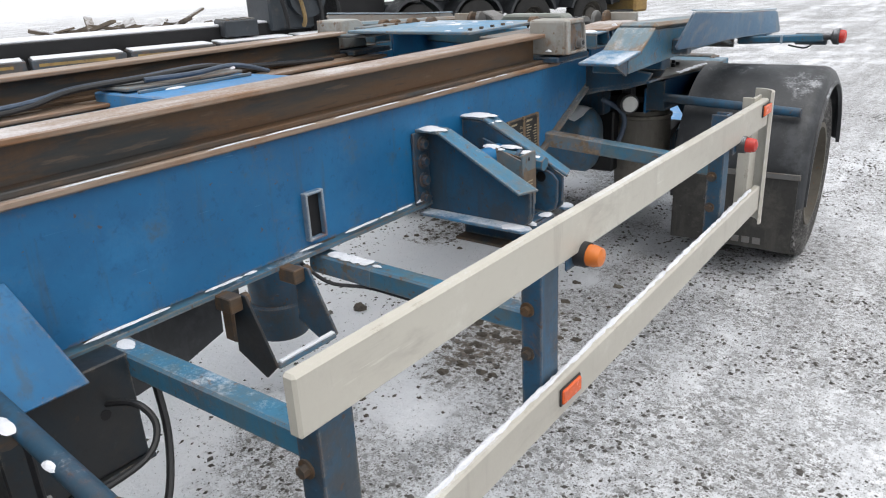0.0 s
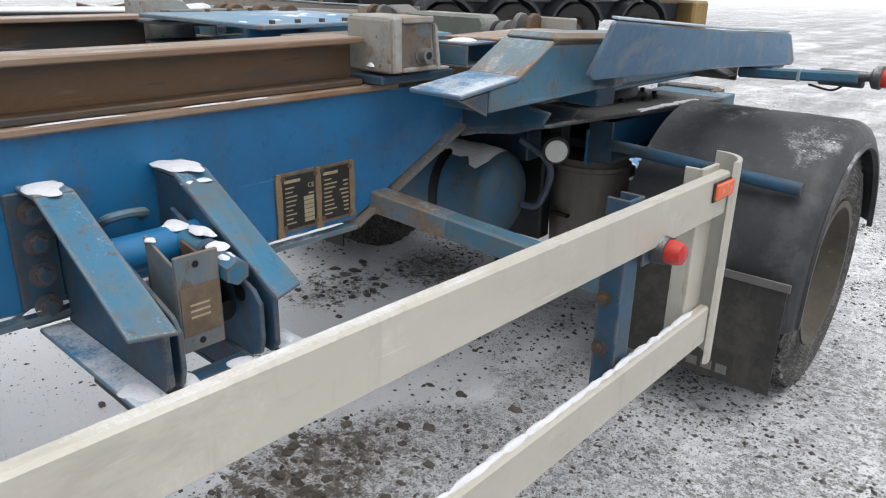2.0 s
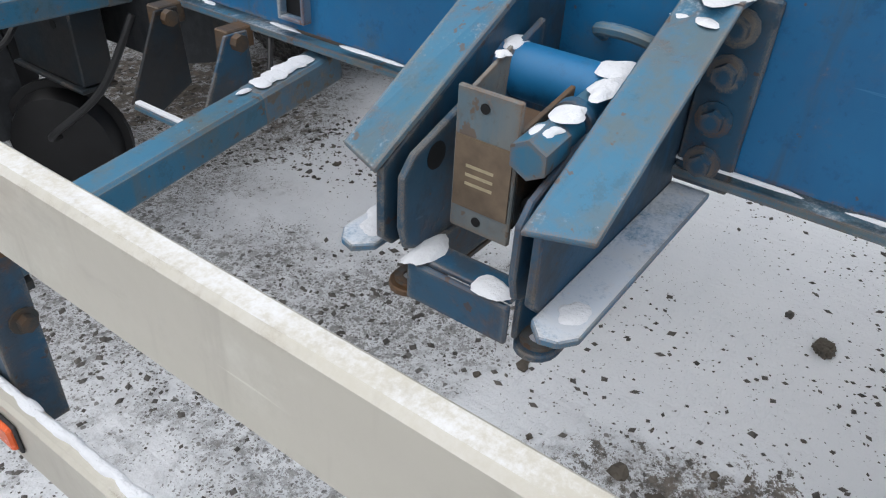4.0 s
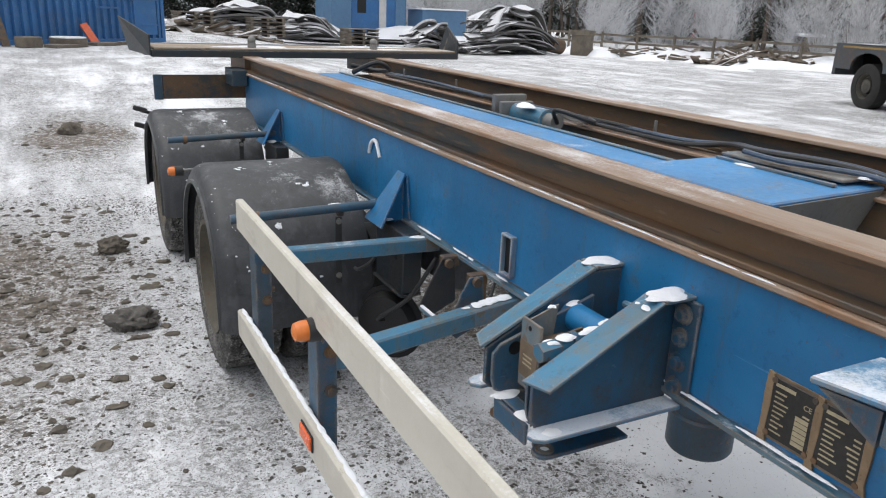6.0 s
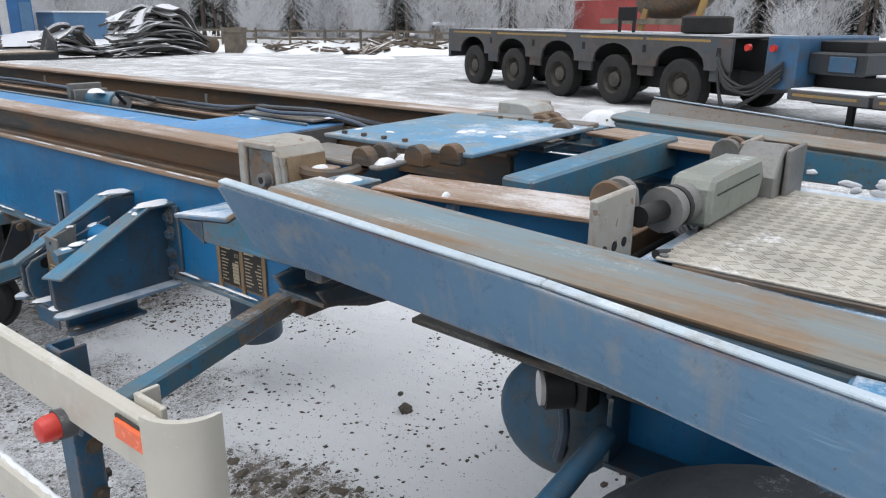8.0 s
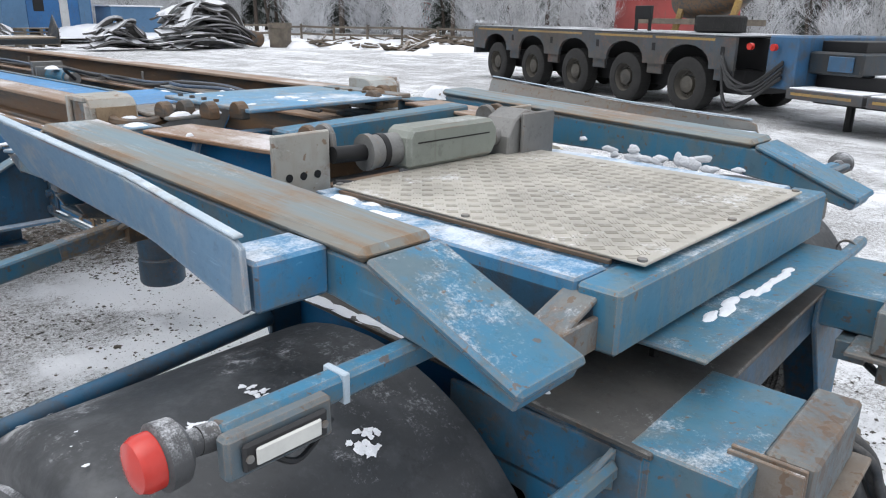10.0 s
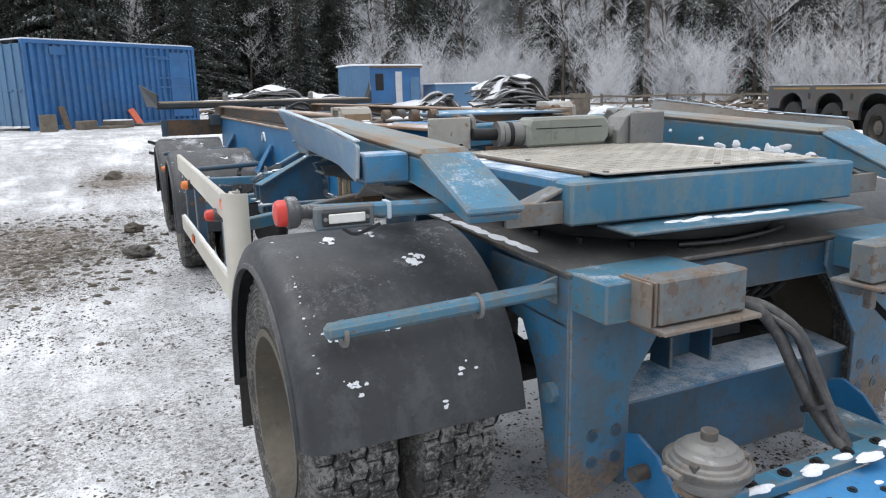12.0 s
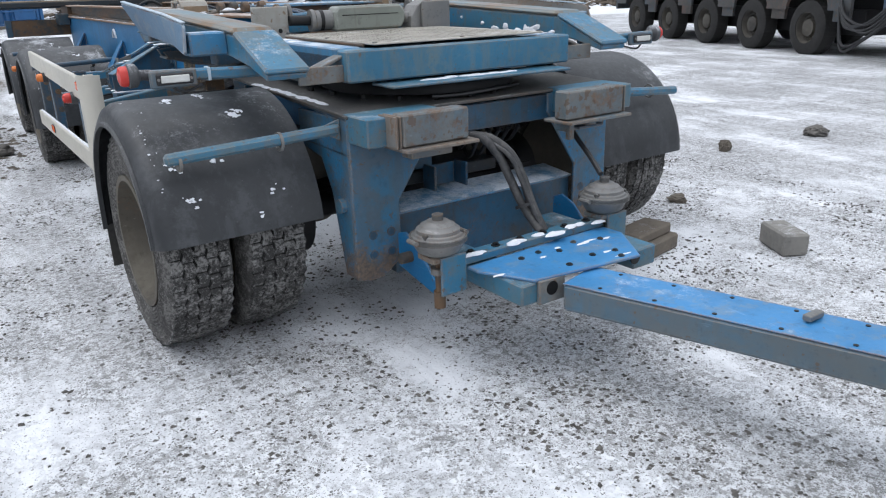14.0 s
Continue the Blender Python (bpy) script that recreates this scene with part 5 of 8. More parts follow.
    sb = part("short_beam", bm, RUST_TOP, trailer, "short beam with rusty worn top", 0.003)
    bm = B()
    bar(bm, p0 + Vector((s * 0.02, 0, 1.285)), p1 + Vector((s * 0.02, 0, 1.283)), 0.014, 0.145)
    part("short_beam_web", bm, BLUE, sb)
    bm = B()
    bar(bm, p0 + Vector((0, 0, 1.208)), p1 + Vector((0, 0, 1.208)), 0.19, 0.012)
    part("short_beam_foot", bm, BLUE_DIRTY, sb)
    one_bar("short_beam_rib", GUIDE, sb, (f(-1.535), 3.52, 1.22), (f(-1.58), 3.53, 1.355), 0.03, 0.02, 0.002)
    one_box("end_plate", BLOCK, trailer, f(-1.60), f(-1.80), 3.882, 3.900, 1.205, 1.41, 0.004, "drilled grey end plate")
    for dx in (-0.05, 0.0, 0.05):
        one_rod("plate_hole", BLACK, trailer, (f(-1.70) + dx, 3.899, 1.285), (f(-1.70) + dx, 3.902, 1.285), 0.012, 12)
    for xx in (-1.77, -1.83):
        bm = B()
        prism(bm, [(3.80, 1.345), (3.90, 1.345)] + [(3.85 + 0.046 * math.cos(math.pi * q / 8), 1.378 + 0.044 * math.sin(math.pi * q / 8)) for q in range(9)], "x", f(xx), f(xx + 0.022))
        part("clevis", bm, RUST if xx > -1.8 else GALV, trailer, "", 0.004)
    # lower chassis under the guide beam
    one_box("neck_beam", BLUE_DIRTY, trailer, f(-1.60), f(-1.74), 3.3, 4.95, 1.125, 1.225, 0.006)
    one_box("neck_link", BLUE_DIRTY, trailer, f(-1.40), f(-1.62), 3.75, 3.87, 1.13, 1.20, 0.004)
    # corner plates at the front of the platform
    one_box("platform_side", BLUE_FROST, trailer, f(-1.600), f(-1.715), 4.0, 4.90, 1.118, 1.252, 0.006, "blue side member of the platform")
    bm = B()
    slab(bm, [(f(-1.40), 4.86, 1.15), (f(-1.62), 4.87, 1.235), (f(-1.62), 4.95, 1.235), (f(-1.40), 4.95, 1.15)], 0.012)
    box(bm, f(-1.40), f(-1.602), 4.942, 4.957, 1.12, 1.19)
    part("corner_gusset", bm, RUST_DECK, trailer, "", 0.003)


build_front_side(lambda x: x)
build_front_side(mir)


def build_platform():
    fr = one_box("platform_front", BLUE_CHALK, trailer, -1.600, -2.812, 4.90, 5.0, 1.115, 1.248, 0.008, "blue front cross beam with scratched paint")
    one_box("front_lip", BLUE_TOP, fr, -1.74, -2.72, 4.93, 5.12, 1.092, 1.104, 0.004, "narrow lip plate with snow")
    one_box("platform_bed", BLUE_FROST, trailer, -1.716, mir(-1.716), 3.93, 4.899, 1.215, 1.244, 0.003, "blue platform bed")
    deck = one_box("deck_plate", CHECKER, trailer, -1.738, -2.668, 3.985, 4.972, 1.2605, 1.268, 0.002, "pale checkered aluminium deck plate with frost")
    bm = B()
    i = 0
    step = 0.042
    nx, ny = int(0.91 / step), int(0.97 / step)
    for a in range(nx):
        for b in range(ny):
            cx, cy = -1.762 - a * step, 4.008 + b * step
            m = Matrix.Translation((cx, cy, 1.2685)) @ Matrix.Rotation(radians(45 if (a + b) % 2 else -45), 4, "Z")
            for k in (-0.0085, 0, 0.0085):
                box(bm, -0.0145, 0.0145, k - 0.0021, k + 0.0021, -0.001, 0.0013, m)
    part("tread_ribs", bm, CHECKER, deck, "five-bar raised ribs")
    for x, y in ((-1.752, 4.958), (-2.652, 4.958), (-1.752, 4.0), (-2.652, 4.0), (-1.752, 4.48), (-2.2, 4.958)):
        one_rod("deck_screw", GALV, deck, (x, y, 1.268), (x, y, 1.273), 0.011, 10)
    one_box("deck_seam", RUST, trailer, -1.722, -1.734, 4.03, 4.9, 1.2525, 1.262, 0.001)
    # covered plate behind
    hp = one_box("hatch_plate", HATCH, trailer, -1.88, -2.62, 2.74, 3.36, 1.396, 1.410, 0.003, "bright blue hatch plate scattered with snow")
    for k in range(4):
        one_rod("hatch_bolt", RUST, hp, (-1.92, 2.80 + k * 0.09, 1.41), (-1.92, 2.80 + k * 0.09, 1.420), 0.010, 6)
        one_rod("hatch_bolt", RUST, hp, (-2.58, 2.98 + k * 0.09, 1.41), (-2.58, 2.98 + k * 0.09, 1.420), 0.010, 6)
    one_box("hatch_rim", RUST_DECK, hp, -2.60, -2.68, 2.85, 3.35, 1.398, 1.416, 0.003)
    one_bar("cross_beam", BLUE_TOP, trailer, (-1.90, 3.50, 1.30), (-2.74, 3.58, 1.335), 0.11, 0.11, 0.008, "blue square cross beam")
    # hydraulic cylinder lying across
    cyl = one_rod("hydraulic_cylinder", GALV, trailer, (-2.06, 3.94, 1.335), (-2.46, 3.945, 1.335), 0.050, 20, "grey-green hydraulic lock cylinder")
    bm = B()
    prism(bm, [(-2.03, 1.27), (-2.44, 1.27), (-2.47, 1.31), (-2.47, 1.365), (-2.44, 1.40), (-2.05, 1.40), (-2.03, 1.37)], "y", 3.885, 4.0)
    part("cylinder_shroud", bm, worn("grey_green_paint", (0.215, 0.235, 0.205), (0.165, 0.180, 0.160), rusty=0.66, frost=0.55, edge=0.8, bare=(0.34, 0.35, 0.33)), cyl, "", 0.012)
    one_rod("cylinder_gland", GALV, cyl, (-1.94, 3.92, 1.33), (-2.04, 3.93, 1.33), 0.052, 18)
    one_rod("cylinder_flange", GALV, cyl, (-1.915, 3.918, 1.33), (-1.935, 3.92, 1.33), 0.058, 18)
    one_rod("cylinder_ring", BLACK, cyl, (-1.965, 3.922, 1.33), (-1.985, 3.924, 1.33), 0.055, 18)
    one_rod("cylinder_rod", BLACK, cyl, (-1.80, 3.91, 1.335), (-1.94, 3.92, 1.33), 0.026, 14)
    bm = B()
    prism(bm, [(-2.49, 1.255), (-2.62, 1.255), (-2.66, 1.30), (-2.66, 1.405), (-2.60, 1.42), (-2.53, 1.39), (-2.49, 1.33)], "y", 3.90, 4.03)
    part("cylinder_bracket", bm, GALV, cyl, "folded grey end bracket", 0.006)
    one_box("bracket_cheek", GALV, cyl, -2.55, -2.74, 4.035, 4.05, 1.25, 1.41, 0.004)
    one_box("shroud_groove", BLACK, cyl, -2.07, -2.42, 4.0005, 4.002, 1.350, 1.354, 0)
    one_rod("cylinder_eye", GALV, cyl, (-2.47, 3.965, 1.325), (-2.60, 3.97, 1.325), 0.03, 14)
    for k in range(5):
        one_pipe("hose", HOSE, trailer, [(-1.75 - 0.02 * k, 3.98, 1.27 - 0.01 * k), (-1.95, 4.0 + 0.012 * k, 1.24 - 0.008 * k), (-2.2, 3.92 - 0.03 * k, 1.235), (-2.5, 3.8 - 0.04 * k, 1.23)], 0.011)
    for y in (3.45, 3.75):
        one_box("bed_rib", RUST, trailer, -1.74, mir(-1.74), y, y + 0.04, 1.15, 1.21, 0.003)
    # black sheet added to give the gap behind the platform its shade
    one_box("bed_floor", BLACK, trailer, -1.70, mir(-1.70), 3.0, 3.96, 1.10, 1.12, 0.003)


build_platform()

# rail pieces on the far side seen over the deck
one_box("far_link", BLUE_DIRTY, trailer, -2.98, -3.15, 3.05, 3.3, 1.24, 1.33, 0.005)


# side lamp arm behind the front wheel
def build_lamp_arm(f):
    s = 1 if f(0) == 0 else -1
    arm = one_bar("lamp_arm", BLUE_TOP, trailer, (f(-1.33), 4.790, 1.178), (f(-0.86), 4.820, 1.196), 0.044, 0.044, 0.008, "blue square arm carrying marker lamps")
    one_box("arm_band", PALE_EDGE, arm, f(-1.075), f(-1.088), 4.780, 4.832, 1.162, 1.214, 0.002)
    hold = one_box("lamp_housing", BAR_SIDE, arm, f(-0.848), f(-1.022), 4.845, 4.872, 1.152, 1.218, 0.006, "grey-blue folded lamp holder")
    one_box("lamp_frame", LAMP_BLACK, hold, f(-0.868), f(-1.005), 4.8725, 4.882, 1.164, 1.206, 0.004)
    one_box("lens", CLEAR, hold, f(-0.884), f(-0.990), 4.8825, 4.888, 1.172, 1.199, 0.003)
    for x in (-0.876, -0.997):
        one_rod("lens_screw", GALV, hold, (f(x), 4.882, 1.185), (f(x), 4.885, 1.185), 0.006, 8)
    bm = B()
    lathe(bm, [(0.0, 0.001), (0.0, 0.018), (0.016, 0.020), (0.022, 0.034), (0.030, 0.044), (0.056, 0.046), (0.060, 0.040), (0.060, 0.001)], 28, Matrix.Translation((f(-0.838), 4.822, 1.203)) @ Matrix.Diagonal((s, 1, 1, 1)))
    body = part("marker_lamp", bm, CUP, arm, "round red marker lamp in a frosted grey rubber cup", 0, True)
    bm = B()
    lathe(bm, [(0, 0.038), (0.018, 0.038), (0.028, 0.033), (0.033, 0.015), (0.034, 0.001), (0, 0.001)], 24, Matrix.Translation((f(-0.778), 4.822, 1.203)) @ Matrix.Diagonal((s, 1, 1, 1)))
    part("lens", bm, RED, body, "", 0, True)
    one_rod("lamp_stem", CUP, body, (f(-0.862), 4.822, 1.200), (f(-0.837), 4.822, 1.203), 0.020, 12)
    one_pipe("lamp_wire", HOSE, arm, [(f(-0.93), 4.86, 1.152), (f(-0.97), 4.86, 1.132), (f(-1.05), 4.83, 1.150)], 0.005, 6)


build_lamp_arm(lambda x: x)
build_lamp_arm(mir)

# ---------------------------------------------------------------- steered front bogie
DOLLY = Matrix.Translation((-2.156, 4.461, 0)) @ Matrix.Rotation(radians(2.28), 4, "Z")
D = DOLLY


def build_bogie():
    bm = B()
    slab(bm, [(-0.83, -0.97, 1.082), (0.69, -0.97, 1.082), (0.672, 0.648, 0.994), (-0.83, 0.648, 0.994)], 0.014)
    plate = part("turntable_plate", bm, CAST, trailer, "grey steel turntable plate dusted with snow", 0.003, False, D)
    # black disc and darker plate put the turntable gap's shade into the colour
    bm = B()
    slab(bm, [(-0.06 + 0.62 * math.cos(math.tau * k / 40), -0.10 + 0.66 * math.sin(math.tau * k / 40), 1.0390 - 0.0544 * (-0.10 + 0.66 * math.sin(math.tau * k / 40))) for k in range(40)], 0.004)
    part("grease_film", bm, BLACK, plate, "black disc painted as the deep shade under the turntable", 0, False, D)
    bm = B()
    lathe(bm, [(1.03, 0.36), (1.112, 0.36), (1.112, 0.47), (1.07, 0.50), (1.03, 0.50)], 64, Matrix.Translation((-0.06, 0.05, 0)), "z")
    part("turntable_ring", bm, BLACK, plate, "greasy black turntable ring", 0, True, D)
    for k in range(20):
        a = k * math.tau / 20
        one_rod("ring_bolt", BLACK, plate, (0.53 * math.cos(a), 0.05 + 0.53 * math.sin(a), 1.04 - 0.055 * 0.53 * math.sin(a)), (0.53 * math.cos(a), 0.05 + 0.53 * math.sin(a), 1.06 - 0.055 * 0.53 * math.sin(a)), 0.012, 6, m=D)
    one_pipe("grease_line", HOSE, plate, [(-0.34, 0.52, 1.03), (-0.15, 0.59, 1.035), (0.05, 0.60, 1.03), (0.2, 0.57, 1.03)], 0.008, 6, m=D)
    for s in (1, -1):
        # the bogie's far half lies farther out from the pivot
        o = 0.0 if s > 0 else 0.17
        # side member with drilled hanger column at the front
        bgb = one_box("bogie_beam", BLUE, trailer, s * (0.545 + o), s * (0.557 + o), -0.47, 0.63, 0.85, 0.990, 0.002, "blue channel beam under the turntable plate", D)
        for za, zb in ((0.870, 0.838), (1.047, 0.982)):
            bm = B()
            slab(bm, [(s * (0.5575 + o), -0.47, za), (s * (0.665 + o), -0.47, za), (s * (0.665 + o), 0.63, zb), (s * (0.5575 + o), 0.63, zb)], 0.012 * s)
            part("beam_flange", bm, BLUE_DIRTY, bgb, "", 0.002, False, D)
        one_box("beam_end", BLUE_DIRTY, bgb, s * (0.5575 + o), s * (0.66 + o), -0.47, -0.458, 0.872, 1.033, 0.002, "", D)
        bm = B()
        lathe(bm, [(0.34, 0.001), (0.34, 0.130), (0.37, 0.152), (0.55, 0.163), (0.70, 0.166), (0.795, 0.162), (0.802, 0.170), (0.818, 0.170), (0.824, 0.158), (0.845, 0.150), (0.848, 0.001)], 36, Matrix.Translation((s * (0.470 + o), -0.27, 0)), "z")
        part("air_bellows", bm, FLAP, trailer, "dusty brown rubber air bellows below the channel beam", 0, True, D)
        bm = B()
        col = [(0.665, 0.99), (0.665, 0.30), (0.60, 0.285), (0.53, 0.29), (0.44, 0.36), (0.44, 0.62), (0.25, 0.90), (0.25, 0.99)]
        prism(bm, [(s * (a + o), b) for a, b in col], "y", 0.630, 0.645)
        c = part("hanger_column", bm, BLUE_COLUMN, trailer, "blue drilled hanger column rusting at its foot", 0.003, False, D)
        bm = B()
        prism(bm, [(0.18, 0.83), (0.18, 0.99), (0.63, 0.99), (0.63, 0.30), (0.54, 0.30), (0.46, 0.66), (0.38, 0.80)], "x", s * (0.652 + o), s * (0.665 + o))
        part("column_side", bm, BLUE_COLUMN, c, "", 0.003, False, D)
        for zz in (0.40, 0.49):
            for uu in (0.49, 0.58):
                one_rod("column_hole", BLUE_DIRTY, c, (s * (uu + o), 0.643, zz), (s * (uu + o), 0.6475, zz), 0.021, 18, m=D)
        one_rod("column_bolt", BLUE_TOP, c, (s * (0.665 + o), 0.56, 0.62), (s * (0.69 + o), 0.56, 0.62), 0.032, 8, m=D)
        # front bumper block
        a0, a1 = (0.238, 0.552) if s > 0 else (-0.680, -0.315)
        lo, hi = min(a0, a1), max(a0, a1)
        bb = one_box("bumper_arm", BLUE_TOP, trailer, s * (0.28 + o), s * (0.664 + o), 0.60, 0.80, 0.897, 1.012, 0.005, "blue arm behind the bumper block", D)
        one_box("bumper_block", BUMPER, bb, lo, hi, 0.8005, 0.886, 0.90, 1.026, 0.006, "worn bumper block with rusty patches", D)
        one_box("bumper_foot", RUST_DECK, bb, lo - 0.03, hi + 0.012, 0.745, 0.918, 0.882, 0.896, 0.003, "", D)
        for k in range(3):
            e0 = hi + 0.010 * k if s > 0 else lo - 0.010 * (k + 1)
            one_box("bumper_shim", RUST_DECK, bb, e0 + 0.001, e0 + 0.009, 0.745, 0.874 - 0.008 * (k % 2), 0.897, 1.020 - 0.006 * (k % 2), 0.002, "", D)
        one_box("bumper_under", RUST_DECK, bb, lo + 0.01, hi - 0.10, 0.70, 0.78, 0.822, 0.881, 0.003, "", D)
        # wheels and mudguards
        build_wheel(1.405 if s > 0 else -1.57, 0.0, -s, trailer, D)
        path = fender_path(0.0, 0.50, 0.555, 0.575, 8 if s > 0 else 3, 178, 0.0, 0.10)
        mg = build_fender(1.435 if s > 0 else -1.63, 0.757 if s > 0 else -0.93, path, trailer, D)
        one_bar("mudguard_bar", BLUE_TOP, trailer, (1.362 if s > 0 else -1.53, 0.525, 0.914 if s > 0 else 0.886), (s * 0.665, 0.570, 0.950), 0.044, 0.044, 0.012, "blue square bar across the mudguard", D)
        for uu in (1.31, 0.92):
            bm = B()
            lathe(bm, [(-0.006, 0.030), (0.006, 0.030), (0.006, 0.038), (-0.006, 0.038)], 18, Matrix.Translation((s * uu, 0.565 - 0.0728 * (uu - 0.665), 0.945 - 0.0684 * (uu - 0.665))))
            part("bar_clip", bm, GALV, trailer, "", 0, True, D)
        bm = B()
        slab(bm, [(s * 0.78, 0.57, 0.955), (s * 0.667, 0.58, 0.99), (s * 0.667, 0.58, 0.90), (s * 0.72, 0.57, 0.93)], 0.012)
        part("bar_gusset", bm, BLUE_TOP, trailer, "", 0.002, False, D)
        one_rod("mudguard_stay", BLUE_DIRTY, trailer, (s * 1.364, -0.46, 0.903), (s * 0.66, -0.47, 0.945), 0.024, 12, "blue round stay behind the wheel", D)
        one_box("mud_flap", FLAP_DARK, trailer, s * 1.41, s * 0.78, -0.585, -0.577, 0.19, 0.60, 0.0, "black mud flap with pale lettering", D)
        one_box("flap_strip", GALV, trailer, s * 1.42, s * 0.74, -0.592, -0.5855, 0.585, 0.615, 0.002, "", D)
        for k in range(5):
            one_box("flap_mark", GALV, trailer, s * (1.24 - 0.055 * k) - 0.020, s * (1.24 - 0.055 * k) + 0.020, -0.5865, -0.5852, 0.215, 0.25, 0, "", D)
        # springs and drums
        one_rod("brake_drum", BLACK, trailer, (s * 0.64, 0, 0.475), (s * 0.75, 0, 0.475), 0.21, 28, m=D)
        bm = B()
        for k in range(4):
            for q in (1, -1):
                slab(bm, [(s * 0.48, q * (0.46 - 0.06 * k), 0.62 - 0.02 * k), (s * 0.40, q * (0.46 - 0.06 * k), 0.62 - 0.02 * k), (s * 0.40, 0, 0.56 - 0.02 * k), (s * 0.48, 0, 0.56 - 0.02 * k)], 0.014)
        part("leaf_spring", bm, BLACK, trailer, "", 0, False, D)
    # black fillers added so the open space between the columns reads as shade
    one_box("spring_bridge", BLACK, trailer, -0.62, 0.39, -0.52, -0.44, 0.50, 0.86, 0.01, "black filler mass darkening the space above the axle", D)
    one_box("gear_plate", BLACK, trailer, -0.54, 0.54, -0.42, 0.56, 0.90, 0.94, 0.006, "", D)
    one_box("pipe_tray", BLUE_DARK, trailer, -0.30, 0.36, 0.16, 0.40, 0.60, 0.66, 0.006, "", D)
    one_rod("front_axle", BLACK, trailer, (-0.66, 0, 0.475), (0.66, 0, 0.475), 0.065, m=D)
    one_box("front_cross", BLUE_DIRTY, trailer, -0.80, 0.64, 0.58, 0.63, 0.865, 0.985, 0.006, "blue cross member between bumper blocks", D)
    one_box("rear_cross", BLUE_DIRTY, trailer, -0.62, 0.36, -0.60, -0.50, 0.85, 0.99, 0.006, "", D)
    one_box("low_cross", BLUE_DIRTY, trailer, -0.63, 0.44, 0.50, 0.60, 0.26, 0.548, 0.010, "blue low cross beam with snow on top", D)
    bm = B()
    slab(bm, [(0.44, 0.40, 0.575), (-0.63, 0.40, 0.575), (-0.63, 0.612, 0.553), (0.44, 0.612, 0.553)], 0.010)
    part("low_cross_plate", bm, BLUE_FROST, trailer, "frosted top plate of the low cross beam", 0.002, False, D)
    for u in (0.16, -0.02):
        one_box("cross_tab", BLUE_DIRTY, trailer, u, u + 0.012, 0.43, 0.53, 0.585, 0.70, 0.003, "", D)
    one_box("cross_tab", BLUE_DIRTY, trailer, -0.004, 0.155, 0.43, 0.44, 0.585, 0.69, 0.003, "", D)
    one_rod("air_tank_front", BLUE_DIRTY, trailer, (-0.38, -0.30, 0.78), (0.38, -0.30, 0.78), 0.10, 22, "blue tank behind the cross beam", D)
    one_box("valve_block", BLACK, trailer, 0.05, 0.20, 0.05, 0.25, 0.70, 0.84, 0.01, "", D)
    one_box("valve_block", BLUE_DIRTY, trailer, 0.12, 0.22, 0.40, 0.44, 0.68, 0.78, 0.006, "", D)
    for k, (r_, du, dv) in enumerate(((0.019, 0.0, 0.0), (0.019, -0.045, 0.035), (0.010, -0.02, 0.05), (0.009, -0.06, 0.0))):
        one_pipe("air_hose", HOSE_DUSTY, trailer, [(0.13 + du, 0.58, 0.83), (0.10 + du, 0.76, 0.872 - 0.01 * k), (0.055 + du, 0.84 + dv, 0.80), (0.015 + du, 0.88 + dv, 0.69), (-0.005 + du * 0.6, 0.94 + dv, 0.58), (-0.03 + du * 0.5, 1.03, 0.475)], r_, 10, "dusty black air hose", D)
    bm = B()
    lathe(bm, [(-0.007, 0.040), (0.007, 0.040), (0.007, 0.046), (-0.007, 0.046)], 20, Matrix.Translation((-0.02, 0.945, 0.575)) @ Matrix.Rotation(radians(25), 4, "X"), "z")
    part("hose_tie", bm, HOSE, trailer, "", 0, True, D)
    for k in range(6):
        r = random.Random(30 + k)
        one_pipe("air_hose", HOSE, trailer, [(0.0 - 0.06 * k, 0.57, 0.84), (-0.05 - 0.06 * k, 0.42, 0.74 + r.uniform(-0.05, 0.05)), (-0.15 - 0.05 * k, 0.2, 0.80), (-0.25, 0.0, 0.82)], 0.010, 6, "", D)
    one_pipe("air_hose", HOSE, trailer, [(-0.50, 0.70, 0.86), (-0.46, 0.80, 0.80), (-0.40, 0.95, 0.74), (-0.36, 1.06, 0.68)], 0.012, 8, "", D)
    one_box("coupling_shelf", BLUE_DIRTY, trailer, -0.42, -0.58, 0.70, 0.86, 0.845, 0.857, 0.003, "", D)
    one_rod("coupling_head", RUST_DECK, trailer, (-0.50, 0.84, 0.86), (-0.50, 0.84, 0.885), 0.035, 14, m=D)
    one_box("coupling_drop", RUST_DECK, trailer, -0.37, -0.40, 0.82, 0.85, 0.80, 0.885, 0.003, "", D)


build_bogie()


